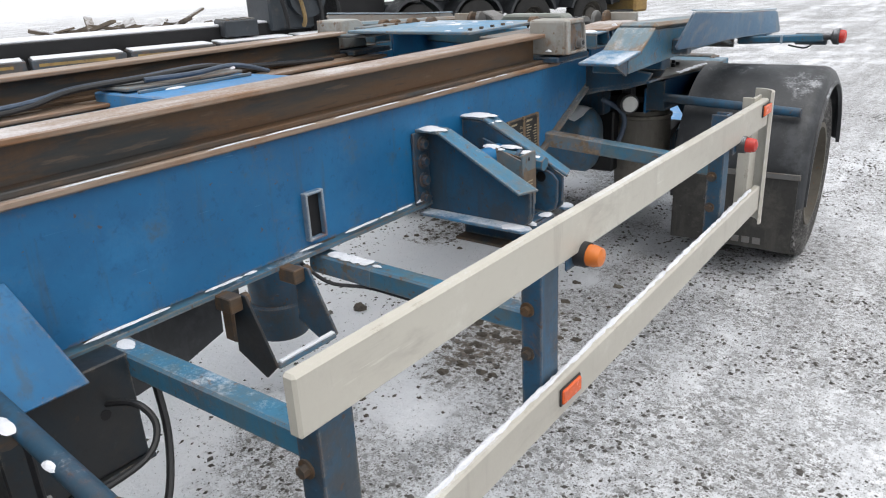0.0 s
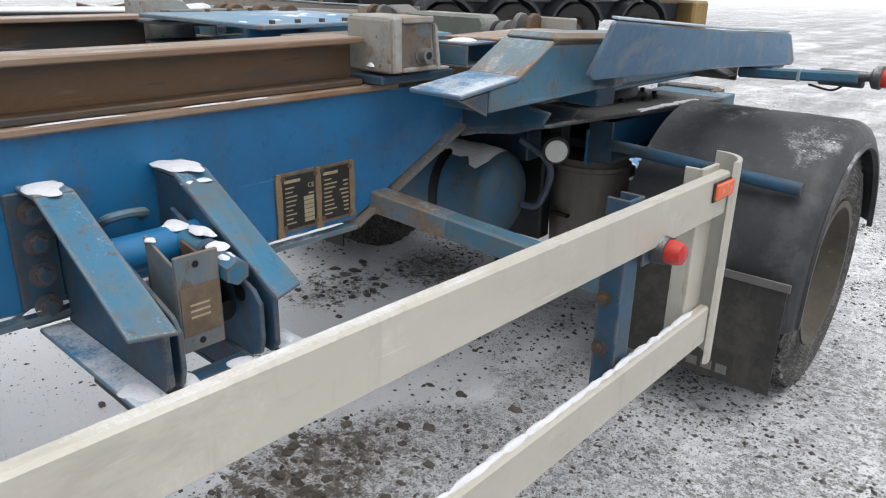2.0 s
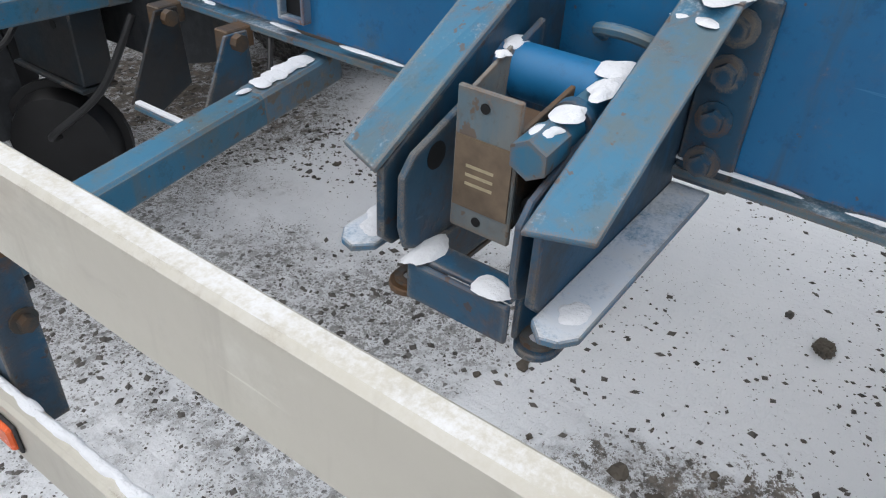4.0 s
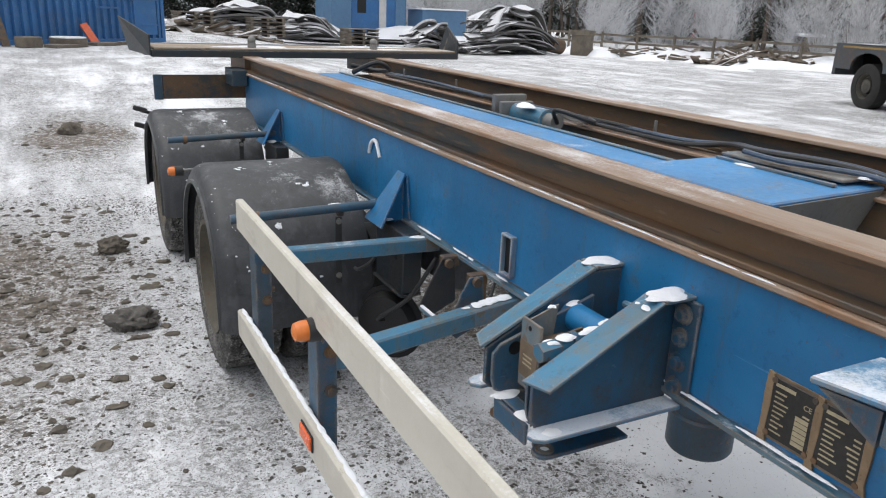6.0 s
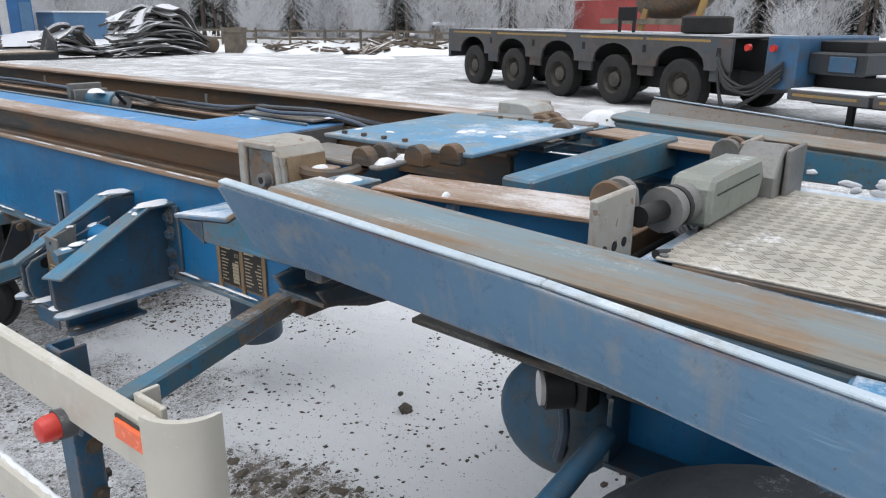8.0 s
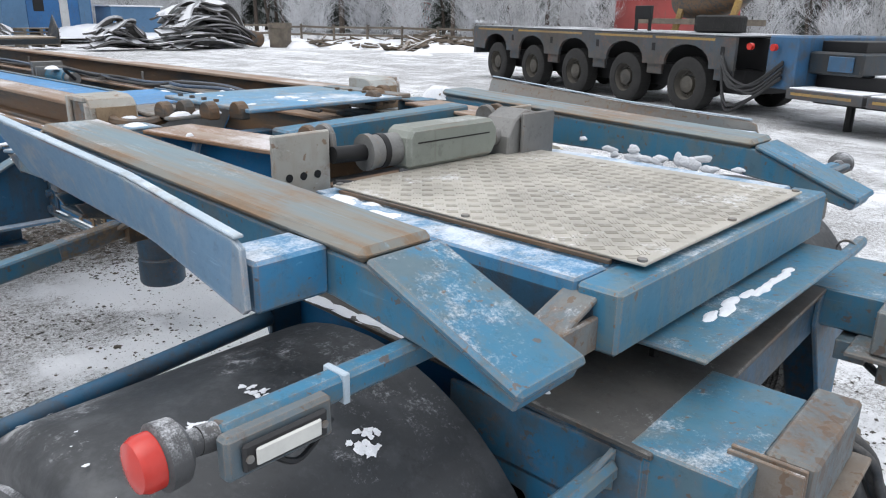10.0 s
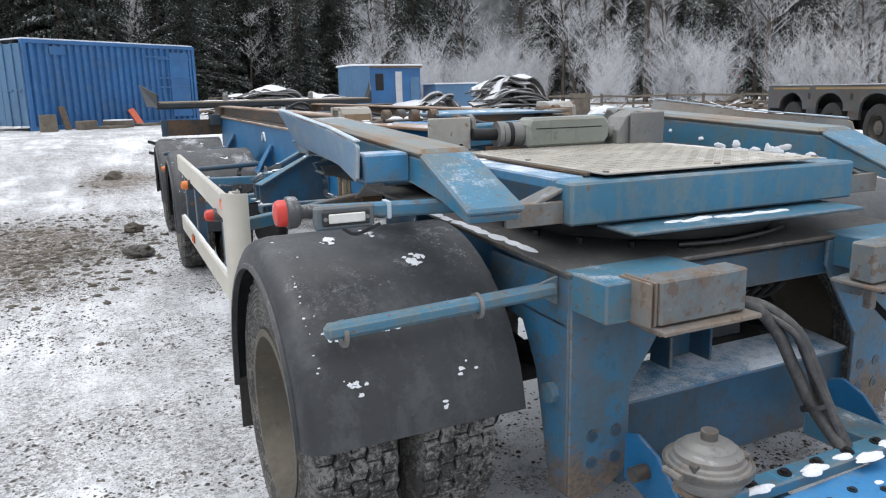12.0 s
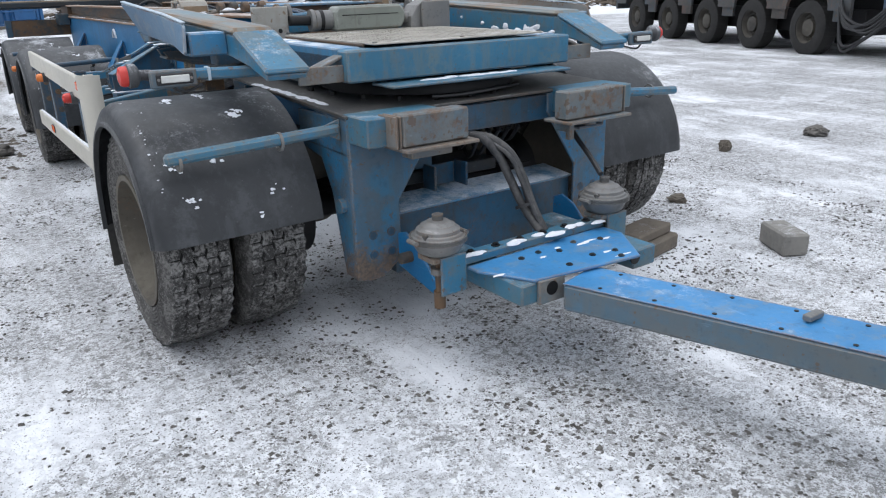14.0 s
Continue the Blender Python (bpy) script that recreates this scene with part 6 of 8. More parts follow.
def build_drawbar():
    pts = [(0.42, 1.10), (0.42, 1.16), (0.31, 1.375), (-0.20, 1.44), (-0.36, 1.20), (-0.36, 1.08)]
    bm = B()
    prism(bm, pts, "z", 0.431, 0.443)
    top = part("drawbar_plate", bm, SLED_BLUE, trailer, "bright blue bolted plate over the drawbar root", 0.003, False, D)
    for (u, v) in ((0.20, 1.17), (0.10, 1.16), (0.02, 1.20), (-0.10, 1.16), (-0.22, 1.20), (-0.05, 1.32), (0.10, 1.34), (-0.16, 1.34), (-0.13, 1.40)):
        bolt(top, D @ Vector((u, v, 0.443)), (0, 0, 1), 0.0085, 0.008, BLUE_DARK)
    for a in (0.305, -0.31):
        one_box("drawbar_arm", BLUE_TOP, top, a - 0.068, a + 0.068, 0.74, 1.372, 0.345, 0.430, 0.006, "", D)
        one_rod("arm_hole", BLACK, top, (a - 0.06 if a > 0 else a + 0.06, 1.371, 0.398), (a - 0.06 if a > 0 else a + 0.06, 1.3745, 0.398), 0.028, 20, m=D)
    one_box("arm_end", RUST_DECK, top, 0.17, 0.30, 1.3725, 1.39, 0.34, 0.435, 0.003, "", D)
    one_rod("arm_hole", BLACK, top, (0.238, 1.389, 0.398), (0.238, 1.3925, 0.398), 0.028, 20, m=D)
    one_box("rear_bar", BLUE_TOP, trailer, -0.36, 0.46, 1.02, 1.09, 0.444, 0.478, 0.004, "cross bar with snow and bolts", D)
    for k in range(6):
        bolt(trailer, D @ Vector((-0.28 + 0.13 * k, 1.055, 0.478)), (0, 0, 1), 0.012, 0.012, BLACK)
    for s, a in ((1, 0.42), (-1, -0.42)):
        bm = B()
        prism(bm, [(0.72, 0.50), (0.80, 0.47), (0.98, 0.30), (0.96, 0.27), (0.66, 0.33), (0.66, 0.48)], "x", a + s * 0.035, a + s * 0.047)
        part("pivot_cheek", bm, BLUE, trailer, "blue pivot cheek", 0.003, False, D)
        one_rod("pivot_pin", RUST, trailer, (a - 0.05, 0.76, 0.40), (a + s * 0.10, 0.76, 0.40), 0.024, 14, m=D)
        # brake chamber
        cu, cv = (0.515, 1.04) if s > 0 else (-0.385, 1.06)
        bm = B()
        lathe(bm, [(0.52, 0.0), (0.52, 0.052), (0.530, 0.056), (0.545, 0.084), (0.570, 0.098), (0.586, 0.101), (0.590, 0.108), (0.606, 0.108), (0.610, 0.098), (0.618, 0.095), (0.622, 0.088), (0.634, 0.086), (0.640, 0.074), (0.650, 0.068), (0.656, 0.050), (0.664, 0.044), (0.668, 0.0)], 36, Matrix.Translation((cu, cv, -0.025)), "z")
        ch = part("brake_chamber", bm, GALV, trailer, "dull grey brake chamber with a clamp band", 0, True, D)
        for an in (0.4, 2.5, 4.6):
            one_box("chamber_boss", CAST, ch, cu + 0.085 * math.cos(an) - 0.012, cu + 0.085 * math.cos(an) + 0.012, cv + 0.085 * math.sin(an) - 0.012, cv + 0.085 * math.sin(an) + 0.012, 0.582, 0.607, 0.004, "", D)
        bm = B()
        lathe(bm, [(0.588, 0.106), (0.588, 0.114), (0.608, 0.114), (0.608, 0.106)], 30, Matrix.Translation((cu, cv, -0.025)), "z")
        part("clamp_band", bm, CAST, ch, "", 0, True, D)
        one_rod("chamber_cap", CAST, ch, (cu, cv, 0.639), (cu, cv, 0.664), 0.022, 14, m=D)
        one_rod("band_bolt", GALV, ch, (cu - 0.118, cv - 0.03, 0.573), (cu - 0.118, cv + 0.03, 0.573), 0.010, 8, m=D)
        one_rod("band_bolt", GALV, ch, (cu + 0.118, cv - 0.03, 0.573), (cu + 0.118, cv + 0.03, 0.573), 0.010, 8, m=D)
        one_rod("push_rod", RUST, ch, (cu, cv, 0.30), (cu, cv, 0.515), 0.016, 12, m=D)
        one_rod("rod_collar", GALV, ch, (cu, cv, 0.42), (cu, cv, 0.445), 0.034, 14, m=D)
        one_rod("rod_fork", RUST, ch, (cu, cv, 0.275), (cu, cv, 0.345), 0.024, 10, m=D)
        one_box("chamber_bracket", BLUE_TOP, ch, cu - 0.09, cu + 0.03, cv + 0.05, cv + 0.062, 0.345, 0.505, 0.003, "", D)
        one_box("bracket_base", RUST_DECK, ch, cu - 0.06, cu + 0.06, cv - 0.06, cv + 0.05, 0.480, 0.503, 0.003, "", D)
    # main bar running to the front
    p0, p1 = Vector((0.114, 1.402, 0.3665)), Vector((-0.486, 3.64, 0.432))
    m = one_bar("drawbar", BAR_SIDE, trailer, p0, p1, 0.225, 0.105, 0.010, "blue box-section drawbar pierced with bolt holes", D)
    d = (p1 - p0).normalized()
    side = d.cross(Vector((0, 0, 1))).normalized()
    n = side.cross(d).normalized()
    for k in range(9):
        for u in (-0.055, 0.055):
            q = p0 + d * (0.14 + 0.21 * k) + n * 0.0575 + side * u * 1.5
            one_rod("bar_hole", BLACK, m, q, q + n * 0.002, 0.008, 10, m=D)
    # thin brighter skin puts the light on the bar's top into its colour
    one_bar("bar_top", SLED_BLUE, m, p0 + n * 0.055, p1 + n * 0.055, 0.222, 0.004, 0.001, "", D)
    q = p0 + d * 0.82 + n * 0.062
    one_bar("bar_clip", GALV, m, q + Vector((-0.08, 0, 0.01)), q + Vector((0.0, 0, 0.012)), 0.03, 0.02, 0.003, "", D)


build_drawbar()


# tanks and valves behind the front axle
def build_tanks():
    def tank(p0, p1, r, label):
        p0, p1 = Vector(p0), Vector(p1)
        L = (p1 - p0).length
        q = (p1 - p0).to_track_quat("X", "Z").to_matrix().to_4x4()
        bm = B()
        prof = [(0, 0.0), (0.012, r * 0.5), (0.035, r * 0.85), (0.06, r * 0.98), (0.07, r)]
        prof = prof + [(L - a, b) for a, b in prof[::-1]]
        lathe(bm, prof, 32, Matrix.Translation(p0) @ q)
        t = part("air_tank", bm, TANK_BLUE, trailer, label, 0, True)
        for k in (0.3, 0.7):
            bm = B()
            lathe(bm, [(L * k - 0.02, r + 0.001), (L * k + 0.02, r + 0.001), (L * k + 0.02, r + 0.006), (L * k - 0.02, r + 0.006)], 32, Matrix.Translation(p0) @ q)
            part("tank_strap", bm, BLACK, t, "", 0, True)
        return t
    tank((-2.60, 3.66, 0.745), (-1.725, 3.735, 0.735), 0.176, "blue steel air tank with snow on its top")
    bm = B()
    rows = []
    for i in range(25):
        k = i / 24
        x, y, z = -2.58 + 0.80 * k, 3.662 + 0.068 * k, 0.745 - 0.009 * k
        w0, w1 = 0.25 + 0.22 * noise.noise(Vector((i * 0.35, 0, 0))), 0.55 + 0.40 * noise.noise(Vector((i * 0.42, 5, 0)))
        ring = []
        for j in range(9):
            a = math.pi / 2 - w0 + (w0 + w1) * j / 8
            h = 0.177 + 0.020 * math.sin(math.pi * j / 8) * (1 if 0 < i < 24 else 0)
            ring.append(bm.verts.new((x, y + h * math.cos(a), z + h * math.sin(a))))
        rows.append(ring)
    for A, Z in zip(rows, rows[1:]):
        for j in range(8):
            bm.faces.new((A[j], Z[j], Z[j + 1], A[j + 1]))
    bmesh.ops.recalc_face_normals(bm, faces=bm.faces[:])
    tank_snow = part("tank_snow", bm, SNOWM, None, smooth=True)
    tagged(tank_snow, "ragged snow lying along the top of the air tank", "snow", kind="stuff")
    one_pipe("air_hose", CABLE, trailer, [(-1.725, 3.79, 0.70), (-1.66, 3.81, 0.71), (-1.63, 3.84, 0.82), (-1.65, 3.82, 0.90), (-1.74, 3.78, 0.96)], 0.014)
    bm = B()
    rod(bm, (-1.63, 3.85, 0.94), (-1.585, 3.80, 0.938), 0.052, 24)
    lamp = part("front_marker", bm, LAMP_BLACK, trailer, "round white front marker lamp", 0, True)
    one_rod("lens", CLEAR, lamp, (-1.585, 3.80, 0.938), (-1.578, 3.792, 0.938), 0.042, 24)
    one_box("lamp_bracket", BLACK, lamp, -1.60, -1.66, 3.86, 3.915, 0.90, 1.045, 0.006)
    bm = B()
    lathe(bm, [(0.355, 0.0), (0.355, 0.112), (0.37, 0.122), (0.50, 0.122), (0.51, 0.112), (0.53, 0.118), (0.90, 0.118), (0.90, 0.0)], 28, Matrix.Translation((-2.24, 1.80, -0.08)), "z")
    part("landing_leg", bm, BLUE_DIRTY, trailer, "dark round landing leg", 0, True)
    # mud skirts and flaps under the beam behind the guard
    bm = B()
    prism(bm, [(0.46, 0.885), (1.12, 0.885), (1.112, 0.735), (0.97, 0.692), (0.83, 0.674), (0.46, 0.668)], "x", -1.625, -1.635)
    part("skirt_plate", bm, FENDER, trailer, "grey-black skirt plate", 0.002)
    one_box("skirt_clamp", RUST, trailer, -1.60, -1.65, 1.13, 1.17, 0.695, 0.885, 0.006)
    for y in (1.100, 1.325):
        bm = B()
        prism(bm, [(-1.535, 0.885), (-1.478, 0.885), (-1.385, 0.700), (-1.435, 0.652), (-1.545, 0.705)], "y", y - 0.004, y + 0.004)
        wing = part("step_wing", bm, BLUE_DARK if y < 1.2 else BLUE_DIRTY, trailer, "thin blue step plate with a rubbed edge", 0.0015)
        one_rod("wing_bolt", RUST, wing, (-1.505, y + 0.004, 0.868), (-1.505, y + 0.022, 0.868), 0.018, 8)
        one_box("wing_foot", RUST, wing, -1.56, -1.49, y - 0.045, y - 0.0045, 0.845, 0.889, 0.003)
    one_bar("step_rod", BLUE_TOP, trailer, (-1.392, 1.105, 0.697), (-1.392, 1.320, 0.697), 0.016, 0.016, 0.003)
    one_bar("rod_snow", SNOWM, trailer, (-1.392, 1.112, 0.708), (-1.392, 1.315, 0.708), 0.015, 0.007, 0.002)
    one_pipe("loose_cable", HOSE, trailer, [(-1.56, 0.62, 0.76), (-1.47, 0.68, 0.785), (-1.38, 0.705, 0.80), (-1.33, 0.71, 0.76), (-1.30, 0.66, 0.72), (-1.32, 0.56, 0.69)], 0.008)
    one_pipe("loose_cable", HOSE, trailer, [(-1.56, 1.37, 0.87), (-1.50, 1.42, 0.80), (-1.40, 1.49, 0.778), (-1.22, 1.515, 0.762), (-1.06, 1.535, 0.756)], 0.006)


build_tanks()


# ---------------------------------------------------------------- snow and stones
def lumps(name, spots, mat, seed, label, category):
    """Loose low mounds, each (x, y, z, rx, ry, height)."""
    r = random.Random(seed)
    V, F = [], []
    for x, y, z, rx, ry, h in spots:
        k, rings, base = 26, 6, len(V)
        off = [r.uniform(0.35, 1.45) for _ in range(k)]
        for _ in range(3):
            off = [0.5 * off[i] + 0.25 * (off[i - 1] + off[(i + 1) % k]) for i in range(k)]
        V.append((x, y, z + h))
        for j in range(1, rings + 1):
            q = j / rings
            for i in range(k):
                a = i * math.tau / k
                w = q * off[i] * r.uniform(0.96, 1.04)
                V.append((x + rx * w * math.cos(a), y + ry * w * math.sin(a), z + (h * (1 - q ** 3.0) * r.uniform(0.88, 1.05) if j < rings else -0.001)))
        for i in range(k):
            F.append((base, base + 1 + i, base + 1 + (i + 1) % k))
            for j in range(rings - 1):
                a, b = base + 1 + j * k, base + 1 + (j + 1) * k
                F.append((a + i, b + i, b + (i + 1) % k, a + (i + 1) % k))
    me = bpy.data.meshes.new(name)
    me.from_pydata(V, [], F)
    me.materials.append(mat)
    for f in me.polygons:
        f.use_smooth = True
    return tagged(new(name, me), label, category, kind="stuff")


def snow_on_trailer():
    r = random.Random(11)
    S = []
    # clumps on the leg bracket, the stops and hinges
    S += [(-1.52, 1.985, 1.160, 0.055, 0.036, 0.011), (-1.51, 2.262, 1.160, 0.06, 0.036, 0.010), (-1.455, 2.258, 1.140, 0.03, 0.030, 0.008), (-1.405, 2.035, 1.066, 0.026, 0.016, 0.012), (-1.41, 2.185, 1.066, 0.030, 0.026, 0.014)]
    S += [(-1.34, 2.200, 1.068, 0.034, 0.016, 0.012), (-1.27, 2.195, 1.058, 0.024, 0.016, 0.010), (-1.225, 2.187, 1.050, 0.016, 0.014, 0.007), (-1.30, 2.079, 1.090, 0.012, 0.010, 0.006)]
    S += [(-1.19, 2.06, 0.851, 0.036, 0.016, 0.014), (-1.175, 2.17, 0.851, 0.020, 0.024, 0.010), (-1.185, 2.272, 0.861, 0.022, 0.016, 0.006), (-1.20, 1.975, 0.861, 0.040, 0.024, 0.006)]
    S = [(x, y, z, 1.2 * rx, 1.2 * ry, 0.6 * h) for x, y, z, rx, ry, h in S]
    S += [(-1.56, 1.97, 0.905, 0.01, 0.05, 0.01), (-1.555, 2.88, 1.3225, 0.035, 0.045, 0.022), (-1.575, 3.01, 1.3225, 0.06, 0.022, 0.030), (-1.53, 3.045, 1.3225, 0.030, 0.025, 0.018)]
    S += [(-1.60, 3.03, 1.372, 0.030, 0.022, 0.008), (-1.72, 3.17, 1.387, 0.05, 0.025, 0.012), (-1.80, 3.17, 1.387, 0.035, 0.022, 0.012), (-1.54, 3.20, 1.371, 0.04, 0.04, 0.008), (-1.84, 3.20, 1.387, 0.02, 0.02, 0.010)]
    S += [(-1.56, 3.52, 1.371, 0.014, 0.012, 0.010)]
    # hatch and deck
    for k in range(9):
        S.append((r.uniform(-1.92, -2.55), r.uniform(2.76, 3.33), 1.4105, r.uniform(0.01, 0.03), r.uniform(0.01, 0.03), 0.003))
    for k in range(7):
        S.append((r.uniform(-1.72, -1.66), r.uniform(3.98, 4.3), 1.246, r.uniform(0.03, 0.06), r.uniform(0.04, 0.08), 0.008))
    # far guide
    S += [(-3.02, 3.20, 1.36, 0.06, 0.10, 0.06), (-3.18, 4.45, 1.33, 0.05, 0.10, 0.02)]
    # front lip, turntable plate, bumpers, drawbar
    for k in range(10):
        S.append((-1.95 - 0.05 * k + r.uniform(-0.02, 0.02), 5.03 + r.uniform(-0.01, 0.02), 1.104, 0.045, 0.014, r.uniform(0.004, 0.009)))
    S += [(-1.475 - 0.010 * k, 4.22 + 0.085 * k, 1.056 - 0.0046 * k, 0.026, 0.085, r.uniform(0.003, 0.006)) for k in range(8)]
    for k in range(8):
        S.append((r.uniform(-2.5, -1.8), r.uniform(5.60, 5.86), 0.443, r.uniform(0.015, 0.05), r.uniform(0.004, 0.010), 0.002))
    for k in range(9):
        S.append((r.uniform(-2.52, -1.76), 5.55 + r.uniform(-0.02, 0.02), 0.478, r.uniform(0.03, 0.06), 0.018, 0.010))
    S += [(-1.70, 5.51, 0.6175, 0.040, 0.03, 0.004), (-2.575, 5.51, 0.6175, 0.040, 0.03, 0.004)]
    # bars across the mudguards
    S += [(-0.93, 4.985, 0.905, 0.02, 0.015, 0.008), (-1.30, 5.01, 0.94, 0.025, 0.015, 0.008), (-1.10, 0.41, 0.94, 0.03, 0.015, 0.008), (-1.28, 0.415, 0.95, 0.04, 0.02, 0.008), (-1.49, 0.50, 0.895, 0.04, 0.05, 0.010), (-1.49, -1.58, 0.895, 0.04, 0.05, 0.010)]
    # guards, tubes, lower flange and rails
    for k in range(46):
        y = 0.65 + 2.75 * k / 46 + r.uniform(-0.02, 0.02)
        S.append((-0.806, y, 0.586 + (y - 0.6) * 0.0331, 0.010, 0.05, r.uniform(0.004, 0.010)))
    for k in range(30):
        S.append((-1.560, r.uniform(0.7, 2.75), 0.9053, 0.006, r.uniform(0.02, 0.07), 0.003))
    for k in range(42):
        S.append((-1.5505, r.uniform(-2.6, 2.9), 1.2722, 0.0025, r.uniform(0.03, 0.10), 0.0025))
    S += [(-1.53 + 0.022 * k, 1.483 + 0.003 * k, 0.8645 - 0.0016 * k, 0.028, 0.026, 0.004) for k in range(6)]
    S += [(-1.37, 1.50, 0.852, 0.02, 0.008, 0.003), (-0.875, 1.56, 0.813, 0.016, 0.028, 0.010), (-1.52, 0.775, 0.876, 0.04, 0.022, 0.005)]
    S += [ (-2.62, 2.00, 1.325, 0.05, 0.03, 0.014), (-2.35, 0.28, 1.355, 0.05, 0.08, 0.02), (-2.45, 1.62, 1.306, 0.02, 0.05, 0.004)]
    for k in range(8):
        S.append((r.uniform(-3.4, -0.9), r.uniform(-3.3, -2.85), 1.459, r.uniform(0.05, 0.25), 0.03, 0.006))
    lumps("snow_clumps", S, SNOWM, 12, "loose snow lying on the trailer's ledges", "snow")


snow_on_trailer()


def stuck_snow():
    """Snow driven against the inner face of the far guide beam."""
    r = random.Random(44)
    S = [(4.15 + 0.038 * k + r.uniform(-0.02, 0.02), 1.245 + r.uniform(-0.022, 0.022), 0.0, r.uniform(0.02, 0.045), r.uniform(0.014, 0.03), r.uniform(0.003, 0.007)) for k in range(12)]
    S += [(4.02, 1.27, 0, 0.02, 0.012, 0.006), (4.66, 1.235, 0, 0.025, 0.012, 0.006), (3.80, 1.30, 0, 0.012, 0.01, 0.005)]
    o = lumps("stuck_snow", S, SNOWM, 45, "snow stuck to the inner face of the guide beam", "snow")
    o.data.transform(Matrix(((0, 0, 1, mir(-1.405) + 0.0005), (1, 0, 0, 0), (0, 1, 0, 0), (0, 0, 0, 1))))


stuck_snow()


def mudguard_crust():
    """Crusts of snow and ice caught on the mudguards, thickest along the outer edge."""
    r = random.Random(63)
    V, F = [], []
    bm = B()
    bmesh.ops.create_icosphere(bm, subdivisions=2, radius=1.0)
    iv, it = [v.co.copy() for v in bm.verts], [tuple(v.index for v in f.verts) for f in bm.faces]
    bm.free()
    guards = ((D, 1.378, 0.80, 0.0, 0.50, 0.555, 0.575), (Matrix.Identity(4), -0.775, -1.43, -0.15, 0.475, 0.58, 0.575), (Matrix.Identity(4), -0.775, -1.43, -2.2, 0.475, 0.58, 0.575))
    for m, u0, u1, yc, zc, ry, rz in guards:
        spots = [(u0 + (u1 - u0) * r.random() ** 3 * 0.14, r.uniform(22, 130), r.uniform(0.0008, 0.0026)) for _ in range(24 if u0 > 0 else 14)]
        for cu, ca, n, q in ((0.16, 22, 9, 0.007), (0.42, 40, 3, 0.012), (0.70, 62, 12, 0.012), (0.30, 80, 12, 0.010), (0.55, 85, 12, 0.009), (0.75, 24, 4, 0.005), (0.62, 14, 5, 0.005), (0.12, 40, 9, 0.006)):
            n = n if u0 > 0 else n // 3
            q = q * 0.7
            spots += [(u0 + (u1 - u0) * (cu + r.gauss(0, 0.030)), ca + r.gauss(0, 2.0), q * r.uniform(0.4, 1.3)) for _ in range(n)]
        for u, a, q in spots:
            a = radians(a)
            c = Vector((u, yc + (ry + 0.002) * math.cos(a), zc + (rz + 0.002) * math.sin(a)))
            nrm = Vector((0, math.cos(a) / ry, math.sin(a) / rz)).normalized()
            tan = Vector((0, -nrm.z, nrm.y))
            o, b, sx, sy = Vector((r.random() * 9, r.random() * 9, 0)), len(V), r.uniform(0.8, 2.2), r.uniform(0.7, 1.4)
            for v in iv:
                w = q * (1 + 0.9 * noise.noise(v * 1.9 + o) + 0.5 * noise.noise(v * 5 + o))
                V.append(tuple(m @ (c + Vector((1, 0, 0)) * v.x * w * sx + tan * v.y * w * sy + nrm * v.z * w * 0.22)))
            F += [tuple(b + i for i in t) for t in it]
    me = bpy.data.meshes.new("snow_crust")
    me.from_pydata(V, [], F)
    me.materials.append(SNOWM)
    tagged(new("snow_crust", me), "crusts of frozen snow caught on the mudguards", "snow", kind="stuff")


mudguard_crust()
rise = yard_rise
STONE = plain("dark_gravel_stone", (0.105, 0.098, 0.090), 0.9, 0, 0.55, 30, 0.004)
CLOD = plain("brown_frozen_clod", (0.115, 0.100, 0.082), 0.95, 0, 0.5, 14, 0.01)


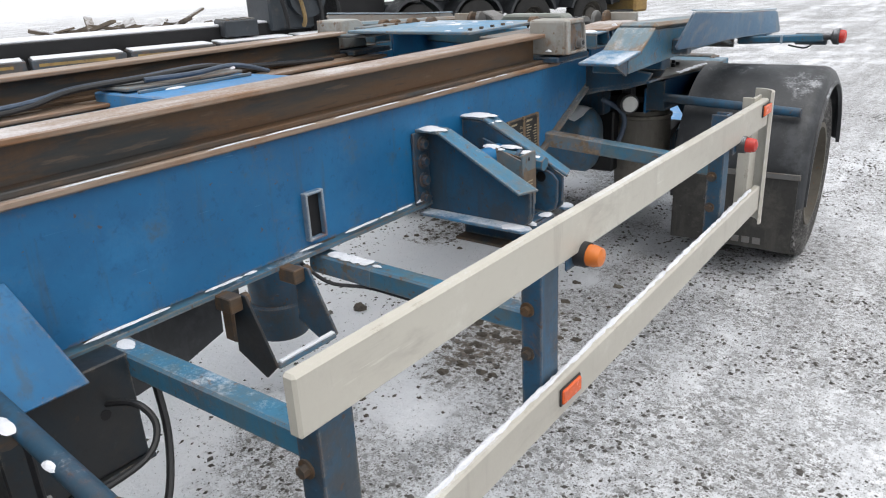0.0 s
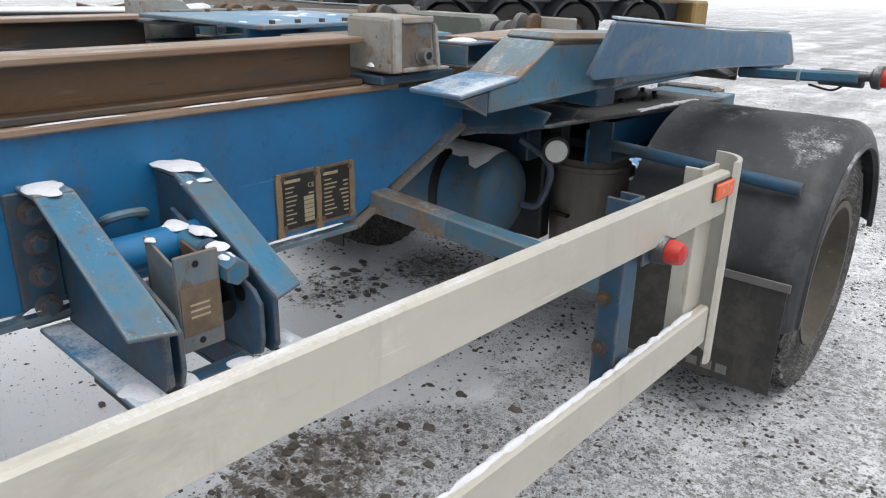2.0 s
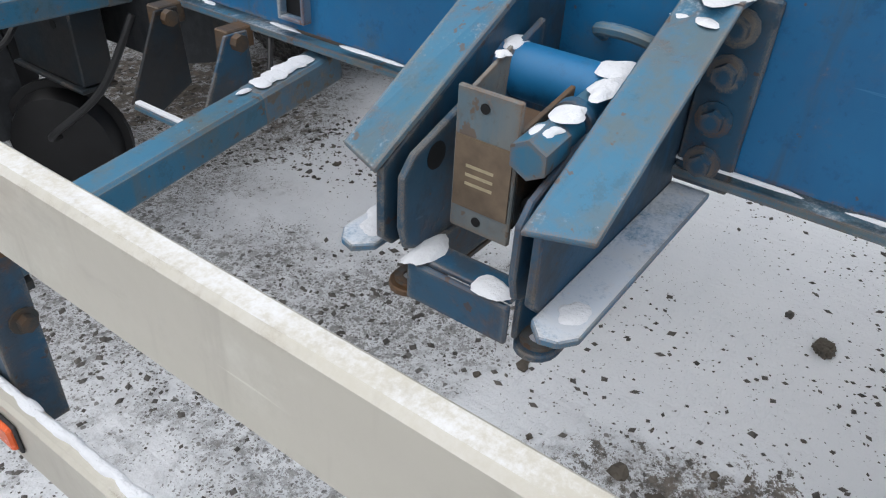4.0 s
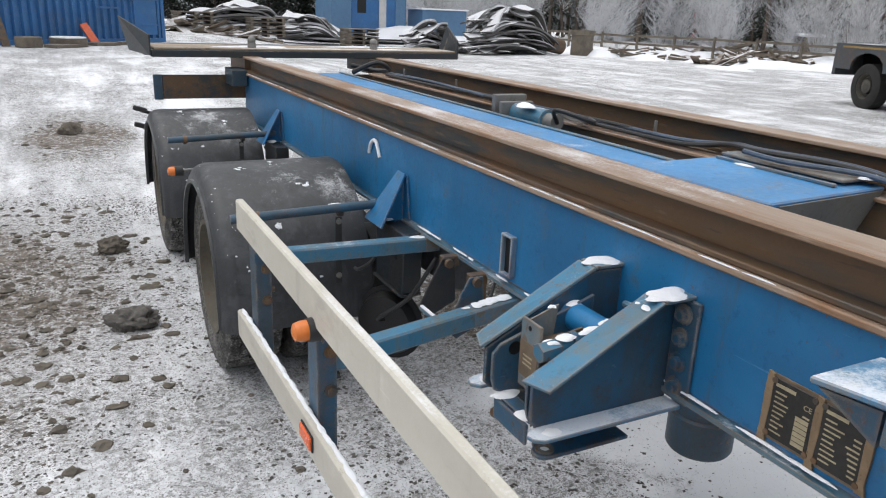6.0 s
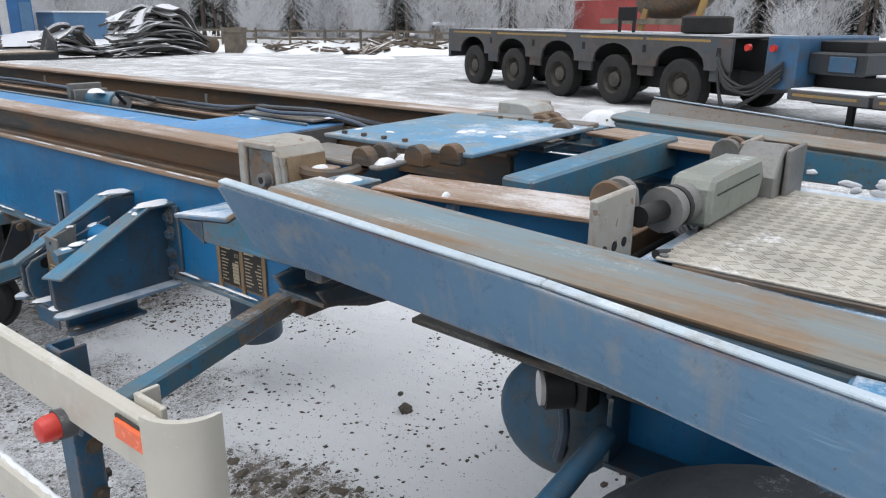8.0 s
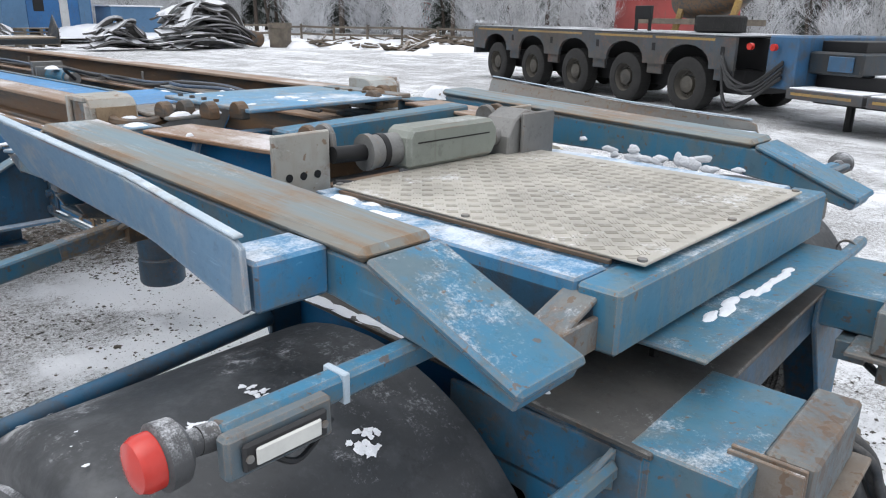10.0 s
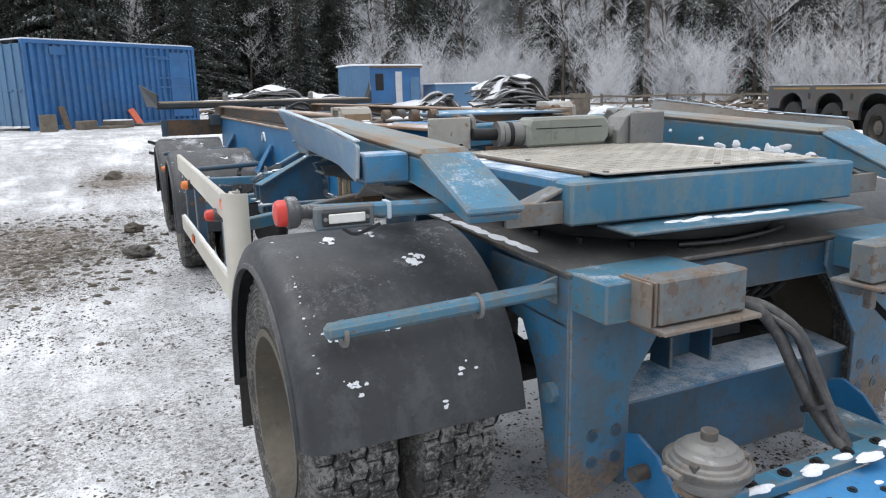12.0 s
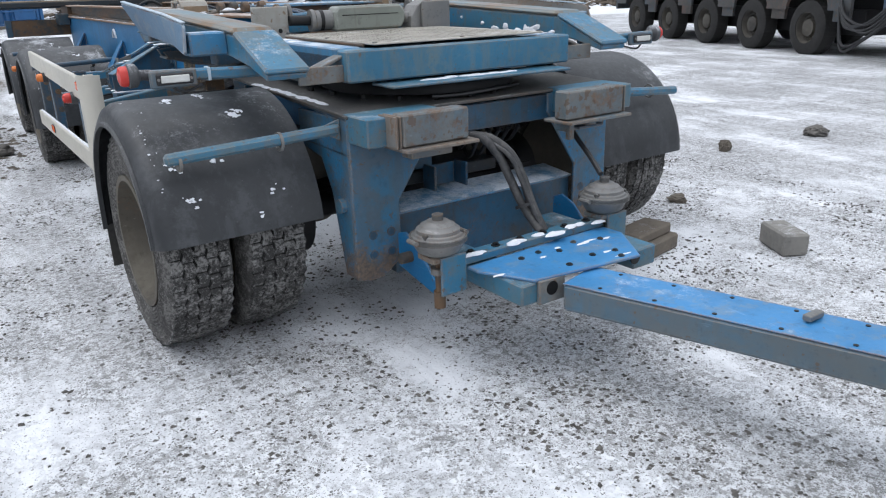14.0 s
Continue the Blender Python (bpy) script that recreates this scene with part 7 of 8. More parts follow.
def build_stones():
    r = random.Random(21)
    V, F = [], []
    octa = [(1, 0, 0), (-1, 0, 0), (0, 1, 0), (0, -1, 0), (0, 0, 1), (0, 0, -0.6)]
    tri = [(0, 2, 4), (2, 1, 4), (1, 3, 4), (3, 0, 4), (2, 0, 5), (1, 2, 5), (3, 1, 5), (0, 3, 5)]
    made = 0
    while made < 72000:
        x, y = r.uniform(-5.5, 2.2), r.uniform(-4.5, 9.0)
        d = noise.noise(Vector((x * 1.3, y * 1.3, 3.0))) + 0.6 * noise.noise(Vector((x * 4, y * 4, 1.0)))
        # fewer stones beneath the trailer, which also brightens the shaded snow there
        under = ((x + 2.9) / 1.15) ** 2 + ((y - 2.7) / 1.9) ** 2 < 1
        if r.random() > (0.30 + 1.10 * d) * (0.45 if under else 1.0):
            continue
        s = 0.0030 + 0.0105 * r.random() ** 3.4
        a = r.uniform(0, math.tau)
        sx, sy, sz = s * r.uniform(0.7, 1.5), s * r.uniform(0.6, 1.1), s * r.uniform(0.4, 0.75)
        b = len(V)
        for p in octa:
            u, v, w = p[0] * sx * r.uniform(0.8, 1.2), p[1] * sy * r.uniform(0.8, 1.2), p[2] * sz
            V.append((x + u * math.cos(a) - v * math.sin(a), y + u * math.sin(a) + v * math.cos(a), w + sz * 0.15 + rise(x, y)))
        F += [tuple(b + i for i in t) for t in tri]
        made += 1
    me = bpy.data.meshes.new("gravel")
    me.from_pydata(V, [], F)
    me.materials.append(STONE)
    tagged(new("gravel", me), "dark gravel stones showing through the snow", "gravel", kind="stuff")
    V, F = [], []
    ico = bmesh.new()
    bmesh.ops.create_icosphere(ico, subdivisions=2, radius=1.0)
    iv, it = [v.co.copy() for v in ico.verts], [tuple(v.index for v in f.verts) for f in ico.faces]
    ico.free()
    for cx, cy, rx, ry, n in ((0.45, -1.5, 1.35, 2.5, 2600), (-0.3, -6.7, 0.65, 1.3, 130), (-2.4, -0.2, 0.5, 0.6, 40), (-1.70, 2.75, 0.3, 0.6, 90), (-2.85, 3.75, 0.3, 0.4, 60)):
        for k in range(n):
            q = 0.006 + 0.030 * r.random() ** 7 if cy < -1 else 0.006 + 0.016 * r.random() ** 2
            x, y = cx + r.gauss(0, 0.5) * rx, cy + r.gauss(0, 0.5) * ry
            o, b = Vector((k * 1.7, k * 0.9, cx)), len(V)
            sx, sy = r.uniform(0.8, 1.6), r.uniform(0.7, 1.3)
            for v in iv:
                w = 1 + 0.55 * noise.noise(v * 1.6 + o) + 0.5 * noise.noise(v * 5 + o)
                V.append((x + v.x * q * sx * w, y + v.y * q * sy * w, rise(x, y) + max(-0.004, v.z * q * 0.55 * w + q * 0.05)))
            F += [tuple(b + i for i in t) for t in it]
    me = bpy.data.meshes.new("frozen_clods")
    me.from_pydata(V, [], F)
    me.materials.append(CLOD)
    tagged(new("frozen_clods", me), "churned frozen mud clods between tyre tracks", "mud", kind="stuff")


build_stones()


def rock(name, label, x, y, sx, sy, sz, seed, mat):
    bm = B()
    bmesh.ops.create_icosphere(bm, subdivisions=4, radius=1.0)
    for v in bm.verts:
        o = v.co + Vector((seed * 3.1, seed * 1.7, 0))
        k = 1 + 0.42 * noise.noise(o * 1.3) + 0.26 * noise.noise(o * 3.1) + 0.16 * noise.noise(o * 7.5)
        v.co = Vector((x + v.co.x * sx * k, y + v.co.y * sy * k, max(-0.02, sz * 0.35 + v.co.z * sz * 0.75 * k) + rise(x, y)))
    return tagged(part(name, bm, mat, None), label, "stone")


rock("stone", "brown frozen lump lying on snow", -2.51, 2.53, 0.034, 0.03, 0.03, 1, CLOD)
rock("stone", "brown frozen lump lying on snow", -2.61, 2.41, 0.014, 0.012, 0.014, 2, STONE)
rock("stone", "reddish broken brick lump on snow", -6.0, 3.63, 0.06, 0.05, 0.09, 3, CLOD)
rock("stone", "flat grey stone half under snow", -7.25, 3.75, 0.13, 0.10, 0.08, 4, STONE)
rock("stone", "brown frozen clod beside the wheel", -4.35, 4.48, 0.06, 0.06, 0.05, 5, CLOD)
rock("clod", "large frozen mud clod on the yard", -0.43, -2.25, 0.11, 0.08, 0.09, 6, CLOD)
rock("clod", "large frozen mud clod on the yard", -0.24, -6.9, 0.13, 0.09, 0.12, 7, CLOD)
rock("clod", "grey frozen slab of mud", -0.45, -0.75, 0.13, 0.09, 0.10, 8, STONE)
blk = thing("kerb_block", "grey snow-capped concrete kerb block on the ground", "block")
one_box("block_body", worn("old_concrete", (0.24, 0.23, 0.21), (0.17, 0.165, 0.155), rusty=0.72, frost=0.8, rough=0.9, scale=9), blk, -0.14, 0.14, -0.075, 0.075, 0.0, 0.13, 0.012)
blk.matrix_basis = pose(-4.05, 5.50, 0, 0, 0, 62)
chock = thing("wood_chock", "old dark timber block lying behind the wheel", "block")
TIMBER = worn("weathered_timber", (0.17, 0.145, 0.115), (0.10, 0.085, 0.07), rusty=0.75, frost=0.7, rough=0.9, scale=7)
one_box("block_body", TIMBER, chock, -0.22, 0.22, -0.12, 0.12, 0.0, 0.09, 0.010)
one_box("block_top", TIMBER, chock, -0.20, 0.16, -0.10, 0.08, 0.0905, 0.15, 0.010)
chock.matrix_basis = pose(-3.36, 5.05, 0, 0, 0, 12)


# ---------------------------------------------------------------- container and cabin
CONT_BLUE = worn("container_blue_paint", (0.026, 0.130, 0.330), (0.024, 0.100, 0.250), rust=(0.14, 0.10, 0.075), rusty=0.615, frost=0.6, scale=2.6, grime=(0.055, 0.125, 0.235), dirty=0.50, edge=0.5, bare=(0.30, 0.36, 0.42))
CONT_PALE = worn("faded_blue_paint", (0.085, 0.185, 0.320), (0.070, 0.150, 0.260), rusty=0.66, frost=0.5, scale=1.6)


def build_container():
    c = thing("shipping_container", "blue corrugated steel container with a snowy roof", "container")
    L, W, H = 6.06, 2.44, 2.59
    bm = B()
    n, dep = 26, 0.075
    pts = []
    for i in range(n):
        x0, w = L * i / n, L / n
        pts += [(x0 + 0.0 * w, 0.0), (x0 + 0.35 * w, 0.0), (x0 + 0.5 * w, dep), (x0 + 0.85 * w, dep)]
    pts.append((L, 0.0))
    outline = [(x, -0.03 - d) for x, d in pts] + [(L, -0.12), (0, -0.12)]
    prism(bm, outline, "z", 0.16, H - 0.14)
    part("side_wall", bm, CONT_BLUE, c)
    one_box("back_wall", CONT_BLUE, c, 0, L, -W, -W + 0.04, 0.16, H - 0.1, 0)
    one_box("end_wall", CONT_BLUE, c, L - 0.04, L, -W + 0.05, -0.1, 0.16, H - 0.1, 0)
    one_box("roof", SNOWM, c, 0.04, L - 0.04, -W + 0.05, -0.05, H - 0.03, H + 0.008, 0.004, "roof under a crust of snow")
    for z0, z1 in ((0.0, 0.16), (H - 0.14, H - 0.031)):
        one_box("rail_side", CONT_BLUE, c, 0.1, L - 0.1, -0.10, 0.0, z0, z1, 0.01)
    for x in (0, L - 0.12):
        for y in (-0.12, -W):
            one_box("corner_post", CONT_BLUE, c, x, x + 0.12, y, y + 0.12, 0.0, H - 0.031, 0.01)
    for k, (y0, y1) in enumerate(((-W + 0.13, -W / 2 - 0.01), (-W / 2 + 0.01, -0.13))):
        d = one_box("door", CONT_PALE, c, -0.005, 0.05, y0, y1, 0.18, H - 0.15, 0.01, "faded door leaf")
        for q in (0.3, 0.7):
            y = y0 + (y1 - y0) * q
            one_rod("lock_bar", CONT_PALE, d, (-0.03, y, 0.15), (-0.03, y, H - 0.12), 0.02, 8)
            one_box("lock_handle", CONT_PALE, d, -0.05, -0.02, y - 0.02, y + 0.25, 1.15, 1.19, 0.005)
    # side door with hinges and bars
    sd = one_box("side_door", CONT_BLUE, c, 4.95, 5.75, -0.028, 0.012, 0.25, H - 0.25, 0.008)
    for z in (0.5, 1.2, 1.5, 2.1):
        one_box("hinge_bar", CONT_BLUE, sd, 4.5, 5.8, 0.013, 0.03, z, z + 0.05, 0.004)
    one_box("bolt_bar", CONT_BLUE, sd, 3.9, 4.9, 0.0, 0.03, 2.16, 2.20, 0.004)
    one_box("bolt_bar", CONT_BLUE, sd, 3.7, 4.5, 0.0, 0.03, 0.95, 1.0, 0.004)
    one_box("vent", CONT_BLUE, c, 0.8, 1.3, -0.03, -0.01, 2.15, 2.38, 0.006)
    # local x runs along the visible long side
    ang = math.degrees(math.atan2(-20.5 + 16.9, -3.08 - 1.79))
    # the doors stand at the end next to the yard's entrance: swap the ends
    for o in c.children_recursive:
        o.data.transform(Matrix.Translation((L, 0, 0)) @ Matrix.Diagonal((-1, 1, 1, 1)))
        o.data.flip_normals()
    c.matrix_basis = pose(-3.08, -20.5, 0.60, 0, 0, ang + 180)
    return c, ang


cont, CONT_ANG = build_container()


def beside_container(s, out, z=0.0):
    a = radians(CONT_ANG)
    nx, ny = -math.sin(a), math.cos(a)
    if ny < 0:
        nx, ny = -nx, -ny
    x, y = 1.79 + s * math.cos(a) + nx * out, -16.9 + s * math.sin(a) + ny * out
    return x, y, rise(x, y) + z


def yard_bits():
    st = thing("chopping_block", "grey sawn tree stump capped with snow", "stump")
    bm = B()
    lathe(bm, [(0.0, 0.0), (0.0, 0.23), (0.46, 0.21), (0.46, 0.0)], 18, None, "z")
    part("stump", bm, TIMBER, st, "", 0, True)
    x, y, z = beside_container(-0.15, 1.0)
    st.matrix_basis = pose(x, y, z)
    bd = thing("leaning_board", "dark red-brown board leaning on the container", "board")
    one_box("board", RUST, bd, -0.10, 0.10, -0.02, 0.02, 0, 0.70, 0.004)
    x, y, z = beside_container(0.85, 0.36)
    bd.matrix_basis = pose(x, y, z, 20, 0, CONT_ANG + 180)
    kb = thing("concrete_block", "low grey concrete block with a snow cap", "block")
    one_box("block", TIMBER, kb, -0.25, 0.25, -0.17, 0.17, 0, 0.25, 0.02)
    x, y, z = beside_container(1.05, 0.9)
    kb.matrix_basis = pose(x, y, z, 0, 0, CONT_ANG)
    wc = thing("well_ring", "round concrete ring with a snowy lid", "ring")
    bm = B()
    lathe(bm, [(0.0, 0.26), (0.0, 0.43), (0.21, 0.43), (0.21, 0.0), (0.16, 0.0), (0.16, 0.26)], 26, None, "z")
    part("ring", bm, TIMBER, wc, "", 0, True)
    one_rod("lid", SNOWM, wc, (0, 0, 0.2105), (0, 0, 0.235), 0.41, 26)
    x, y, z = beside_container(2.1, 0.9)
    wc.matrix_basis = pose(x, y, z)
    ob = thing("warning_board", "orange board leaning against the container", "board")
    one_box("board", plain("orange_board_paint", (0.62, 0.13, 0.06), 0.6), ob, -0.11, 0.11, -0.02, 0.02, 0, 0.62, 0.004)
    x, y, z = beside_container(3.3, 0.42)
    ob.matrix_basis = pose(x, y, z, 32, 12, CONT_ANG + 180)
    r = random.Random(9)
    for k in range(3):
        sl = thing("flat_slab", "flat snowy slab lying by the container", "slab", "slabs by the container")
        one_box("slab", TIMBER, sl, -0.35, 0.35, -0.22, 0.22, 0, 0.08, 0.01)
        x, y, z = beside_container((1.7, 3.2, 4.2)[k], (1.2, 0.8, 0.7)[k])
        sl.matrix_basis = pose(x, y, z, 0, 0, r.uniform(0, 90))
    for k in range(4):
        pl = thing("board_stack", "stack of grey boards under snow", "boards", "board stacks")
        for j in range(5):
            one_box("board", TIMBER, pl, -0.9, 0.9, -0.35 + 0.02 * (j % 2), 0.35, 0.11 * j, 0.11 * j + 0.085, 0.006)
        x, y, z = beside_container(-3.4 - 0.4 * (k % 2), 1.6 - 1.1 * k)
        pl.matrix_basis = pose(x, y, z, 0, 0, CONT_ANG + 80)


yard_bits()


def build_cabin():
    c = thing("site_cabin", "old blue and white site cabin with snow on its roof", "cabin")
    L, W, H = 5.2, 2.4, 2.6
    WHITE = worn("dirty_white_panel", (0.52, 0.53, 0.53), (0.40, 0.41, 0.42), rusty=0.7, frost=0.4, scale=2)
    one_box("wall_panel", CONT_PALE, c, 0, 1.35, -W, 0, 0.25, H, 0.02, "faded pale end panel")
    one_box("wall_body", CONT_BLUE, c, 1.36, L, -W, -0.02, 0.25, H - 0.1, 0.02)
    one_box("door", WHITE, c, 3.25, 3.75, -0.018, 0.02, 0.3, H - 0.3, 0.01, "white door")
    one_box("window", BLACK, c, 1.75, 2.35, -0.018, 0.01, 1.3, 2.2, 0.01, "dark window")
    one_box("end_door", CONT_PALE, c, 4.4, 5.1, -0.018, 0.02, 0.3, 2.0, 0.01)
    one_box("roof", SNOWM, c, -0.1, L + 0.1, -W - 0.1, 0.1, H + 0.002, H + 0.10, 0.03, "roof under snow")
    one_box("skid", RUST, c, 0, L, -W, 0, 0.0, 0.24, 0.01)
    one_box("eave", RUST, c, 1.36, L + 0.1, -0.02, 0.12, H - 0.09, H, 0.01)
    for o in c.children_recursive:
        o.data.transform(Matrix.Translation((L, 0, 0)) @ Matrix.Diagonal((-1, 1, 1, 1)))
        o.data.flip_normals()
    c.matrix_basis = pose(-17.6, -35.7, 0.2, 0, 0, 3) @ Matrix.Diagonal((0.85, 1, 1.08, 1))
    d = thing("small_shed", "low pale blue shed beside the cabin", "shed")
    one_box("wall", CONT_PALE, d, -1.4, 1.4, -1.0, 1.0, 0.0, 1.7, 0.02)
    one_box("roof", SNOWM, d, -1.5, 1.5, -1.1, 1.1, 1.702, 1.78, 0.02)
    d.matrix_basis = pose(-19.9, -36.5, 0.2)


build_cabin()


# ---------------------------------------------------------------- heaps
BELT = worn("snowy_rubber_belting", (0.105, 0.100, 0.095), (0.065, 0.063, 0.060), rusty=0.8, frost=1.75, rough=0.8, scale=2.5, lay=(-0.15, 0.55))


def ribbon(bm, pts, width, thick, seed):
    """A heavy folded strip laid through points."""
    r = random.Random(seed)
    P = [Vector(p) for p in pts]
    line = []
    for i in range(len(P) - 1):
        a, b, c, d = P[max(i - 1, 0)], P[i], P[i + 1], P[min(i + 2, len(P) - 1)]
        for s in range(7):
            t = s / 7
            line.append(0.5 * (2 * b + (c - a) * t + (2 * a - 5 * b + 4 * c - d) * t * t + (3 * b - a - 3 * c + d) * t ** 3))
    line.append(P[-1])
    rings = []
    tw = r.uniform(-0.5, 0.5)
    for i, p in enumerate(line):
        d = (line[min(i + 1, len(line) - 1)] - line[max(i - 1, 0)]).normalized()
        side = d.cross(Vector((0, 0, 1)))
        side = side.normalized() if side.length > 0.01 else Vector((0, 1, 0))
        side = Matrix.Rotation(tw * math.sin(i * 0.25 + seed), 3, d) @ side
        n = side.cross(d).normalized()
        w = width * (0.9 + 0.15 * math.sin(i * 0.6 + seed))
        rings.append([bm.verts.new(p + side * w / 2 + n * thick / 2), bm.verts.new(p - side * w / 2 + n * thick / 2), bm.verts.new(p - side * w / 2 - n * thick / 2), bm.verts.new(p + side * w / 2 - n * thick / 2)])
    for a, b in zip(rings, rings[1:]):
        for k in range(4):
            bm.faces.new((a[k], a[(k + 1) % 4], b[(k + 1) % 4], b[k]))
    bm.faces.new(rings[0][::-1])
    bm.faces.new(rings[-1])


def belt_heap(label, x, y, z, sx, sy, h, n, seed, ang):
    r = random.Random(seed)
    t = thing("belting_heap", label, "heap", "belting heaps")
    for k in range(n):
        lev = k / n
        bm = B()
        L = sx * (1 - 0.45 * lev)
        yo = r.uniform(-sy, sy) * (1 - 0.6 * lev)
        zz = 0.06 + h * lev * 0.92
        m = r.uniform(-0.2, 0.25) * sx
        pts = [(-L + m + r.uniform(-0.2, 0.2), yo, max(0.04, zz - 0.45 * h * lev - 0.1)), (-L * 0.5 + m, yo + r.uniform(-0.2, 0.2), zz - 0.05), (m, yo + r.uniform(-0.2, 0.2), zz + r.uniform(0, 0.14)), (L * 0.55 + m, yo + r.uniform(-0.3, 0.3), zz + r.uniform(-0.05, 0.16)), (L + m + r.uniform(-0.3, 0.3), yo + r.uniform(-0.3, 0.3), max(0.05, zz - r.uniform(0.0, 0.35) * h * lev))]
        ribbon(bm, pts, r.uniform(0.55, 0.95), r.uniform(0.05, 0.11), seed * 10 + k)
        part("belt", bm, BELT, t)
    t.matrix_basis = pose(x, y, z, 0, 0, ang)
    return t


belt_heap("tall heap of folded black belting under snow", -19.4, -27.7, 0.0, 2.5, 1.0, 2.3, 26, 3, 10)
belt_heap("low heap of folded belting under snow", -15.6, -28.2, 0.05, 1.6, 0.8, 1.3, 13, 4, 20)
belt_heap("long heap of belting rolls under snow", -8.2, -34.0, 0.35, 2.6, 1.0, 1.5, 18, 5, 5)
belt_heap("long heap of belting rolls under snow", -11.4, -34.0, 0.25, 2.0, 1.0, 1.2, 14, 6, -8)


def build_small_heaps():
    r = random.Random(17)
    for k in range(3):
        p = thing("pallet_stack", "stack of grey pallets and timbers with snow", "pallets", "pallet stacks")
        for j in range(5):
            one_box("deck", TIMBER, p, -0.8, 0.8, -0.5, 0.5, j * 0.17 + 0.10, j * 0.17 + 0.14, 0)
            for q in (-0.7, 0, 0.7):
                one_box("skid", TIMBER, p, q - 0.06, q + 0.06, -0.5, 0.5, j * 0.17, j * 0.17 + 0.099, 0)
        p.matrix_basis = pose((-8.6, -12.9, -5.6)[k], (-31.0, -30.5, -32)[k], (0.45, 0.1, 0.6)[k], 0, 0, r.uniform(-10, 10))
    pp = thing("concrete_pipe", "upright grey concrete pipe section", "pipe")
    bm = B()
    lathe(bm, [(0.0, 0.42), (0.0, 0.55), (0.95, 0.55), (1.0, 0.62), (1.22, 0.62), (1.22, 0.52), (1.0, 0.47), (0.95, 0.42)], 30, None, "z")
    part("pipe", bm, TIMBER, pp, "", 0, True)
    pp.matrix_basis = pose(-23.7, -27.6, 0)
    dr = thing("rust_drum", "rusty brown steel drum lying tilted", "drum")
    one_rod("drum", RUST, dr, (0, 0, 0.4), (0.9, 0.3, 0.55), 0.38, 20)
    dr.matrix_basis = pose(-22.5, -27.8, 0)
    # scattered planks and scrap, too many to count
    V, F = [], []
    for (cx, cy, rx, ry, h, n) in ((-30, -22, 4.0, 2.0, 0.6, 90), (-27.5, -25, 2.5, 0.8, 0.15, 14), (-36, -18, 4, 2, 0.5, 60), (-34, 3.0, 5.0, 4.5, 1.7, 420), (-27, -27.5, 3, 1, 0.4, 30), (-33, -27, 5, 1.2, 0.7, 50), (-5, -30, 4, 1.0, 0.3, 40), (-24, 15, 6, 3.0, 0.5, 60)):
        for k in range(n):
            a, q = r.uniform(0, math.tau), r.random() ** 0.5
            x, y = cx + rx * q * math.cos(a), cy + ry * q * math.sin(a)
            z = rise(x, y) + h * (1 - q) * r.uniform(0.5, 1.0) + 0.04
            l, w, th = r.uniform(0.3, 1.4), r.uniform(0.06, 0.22), r.uniform(0.02, 0.06)
            m = Matrix.Translation((x, y, z)) @ Euler((r.uniform(-0.35, 0.35), r.uniform(-0.35, 0.35), r.uniform(0, math.tau))).to_matrix().to_4x4()
            b = len(V)
            for p in ((-l, -w, -th), (l, -w, -th), (l, w, -th), (-l, w, -th), (-l, -w, th), (l, -w, th), (l, w, th), (-l, w, th)):
                V.append(tuple(m @ Vector(p)))
            F += [tuple(b + i for i in f) for f in ((0, 3, 2, 1), (4, 5, 6, 7), (0, 1, 5, 4), (1, 2, 6, 5), (2, 3, 7, 6), (3, 0, 4, 7))]
    me = bpy.data.meshes.new("scrap_planks")
    me.from_pydata(V, [], F)
    me.materials.append(worn("snowy_scrap_wood", (0.15, 0.12, 0.09), (0.09, 0.075, 0.06), rusty=0.7, frost=1.1, rough=0.9, scale=2))
    tagged(new("scrap_planks", me), "heaps of snowy scrap planks and rubble", "scrap", kind="stuff")
    sn = [(r.uniform(-40, -24), r.uniform(-32, -18), 0, r.uniform(0.8, 2.5), r.uniform(0.6, 1.6), r.uniform(0.1, 0.45)) for _ in range(60)]
    sn += [(-34 + r.gauss(0, 3), 2 + r.gauss(0, 3), 0, r.uniform(1, 2), r.uniform(1, 2), r.uniform(0.3, 1.2)) for _ in range(20)]
    sn += [(r.uniform(-22, 4), r.uniform(-44, -34), 0.3, r.uniform(1.5, 4), r.uniform(1, 2), r.uniform(0.2, 0.7)) for _ in range(26)]
    sn += [(r.uniform(4.5, 16), r.uniform(-30, -14), 0.2, r.uniform(2, 4), r.uniform(2, 4), r.uniform(0.6, 1.6)) for _ in range(16)]
    lumps("snow_banks", sn, SNOWM, 31, "uneven snow banks at the edge of the yard", "snow")


build_small_heaps()


# ---------------------------------------------------------------- heavy low-loader behind the trailer
LL_BLUE = worn("loader_grey_blue_paint", (0.052, 0.070, 0.088), (0.050, 0.048, 0.044), rusty=0.56, frost=0.35, scale=2.5, grime=(0.070, 0.060, 0.050), dirty=0.44)
LL_PANEL = worn("loader_blue_panel", (0.030, 0.110, 0.230), (0.035, 0.085, 0.150), rusty=0.60, frost=0.5, scale=2.5, grime=(0.07, 0.07, 0.07), dirty=0.46)
LL_DECK = worn("snow_streaked_deck", (0.085, 0.095, 0.105), (0.060, 0.062, 0.066), rusty=0.60, frost=1.0, rough=0.8, scale=2.2)
YELLOW = worn("faded_yellow_paint", (0.34, 0.22, 0.06), (0.22, 0.16, 0.08), rusty=0.54, frost=0.4, scale=3)
LL_DIR = Vector((0.36, 0.933, 0)).normalized()


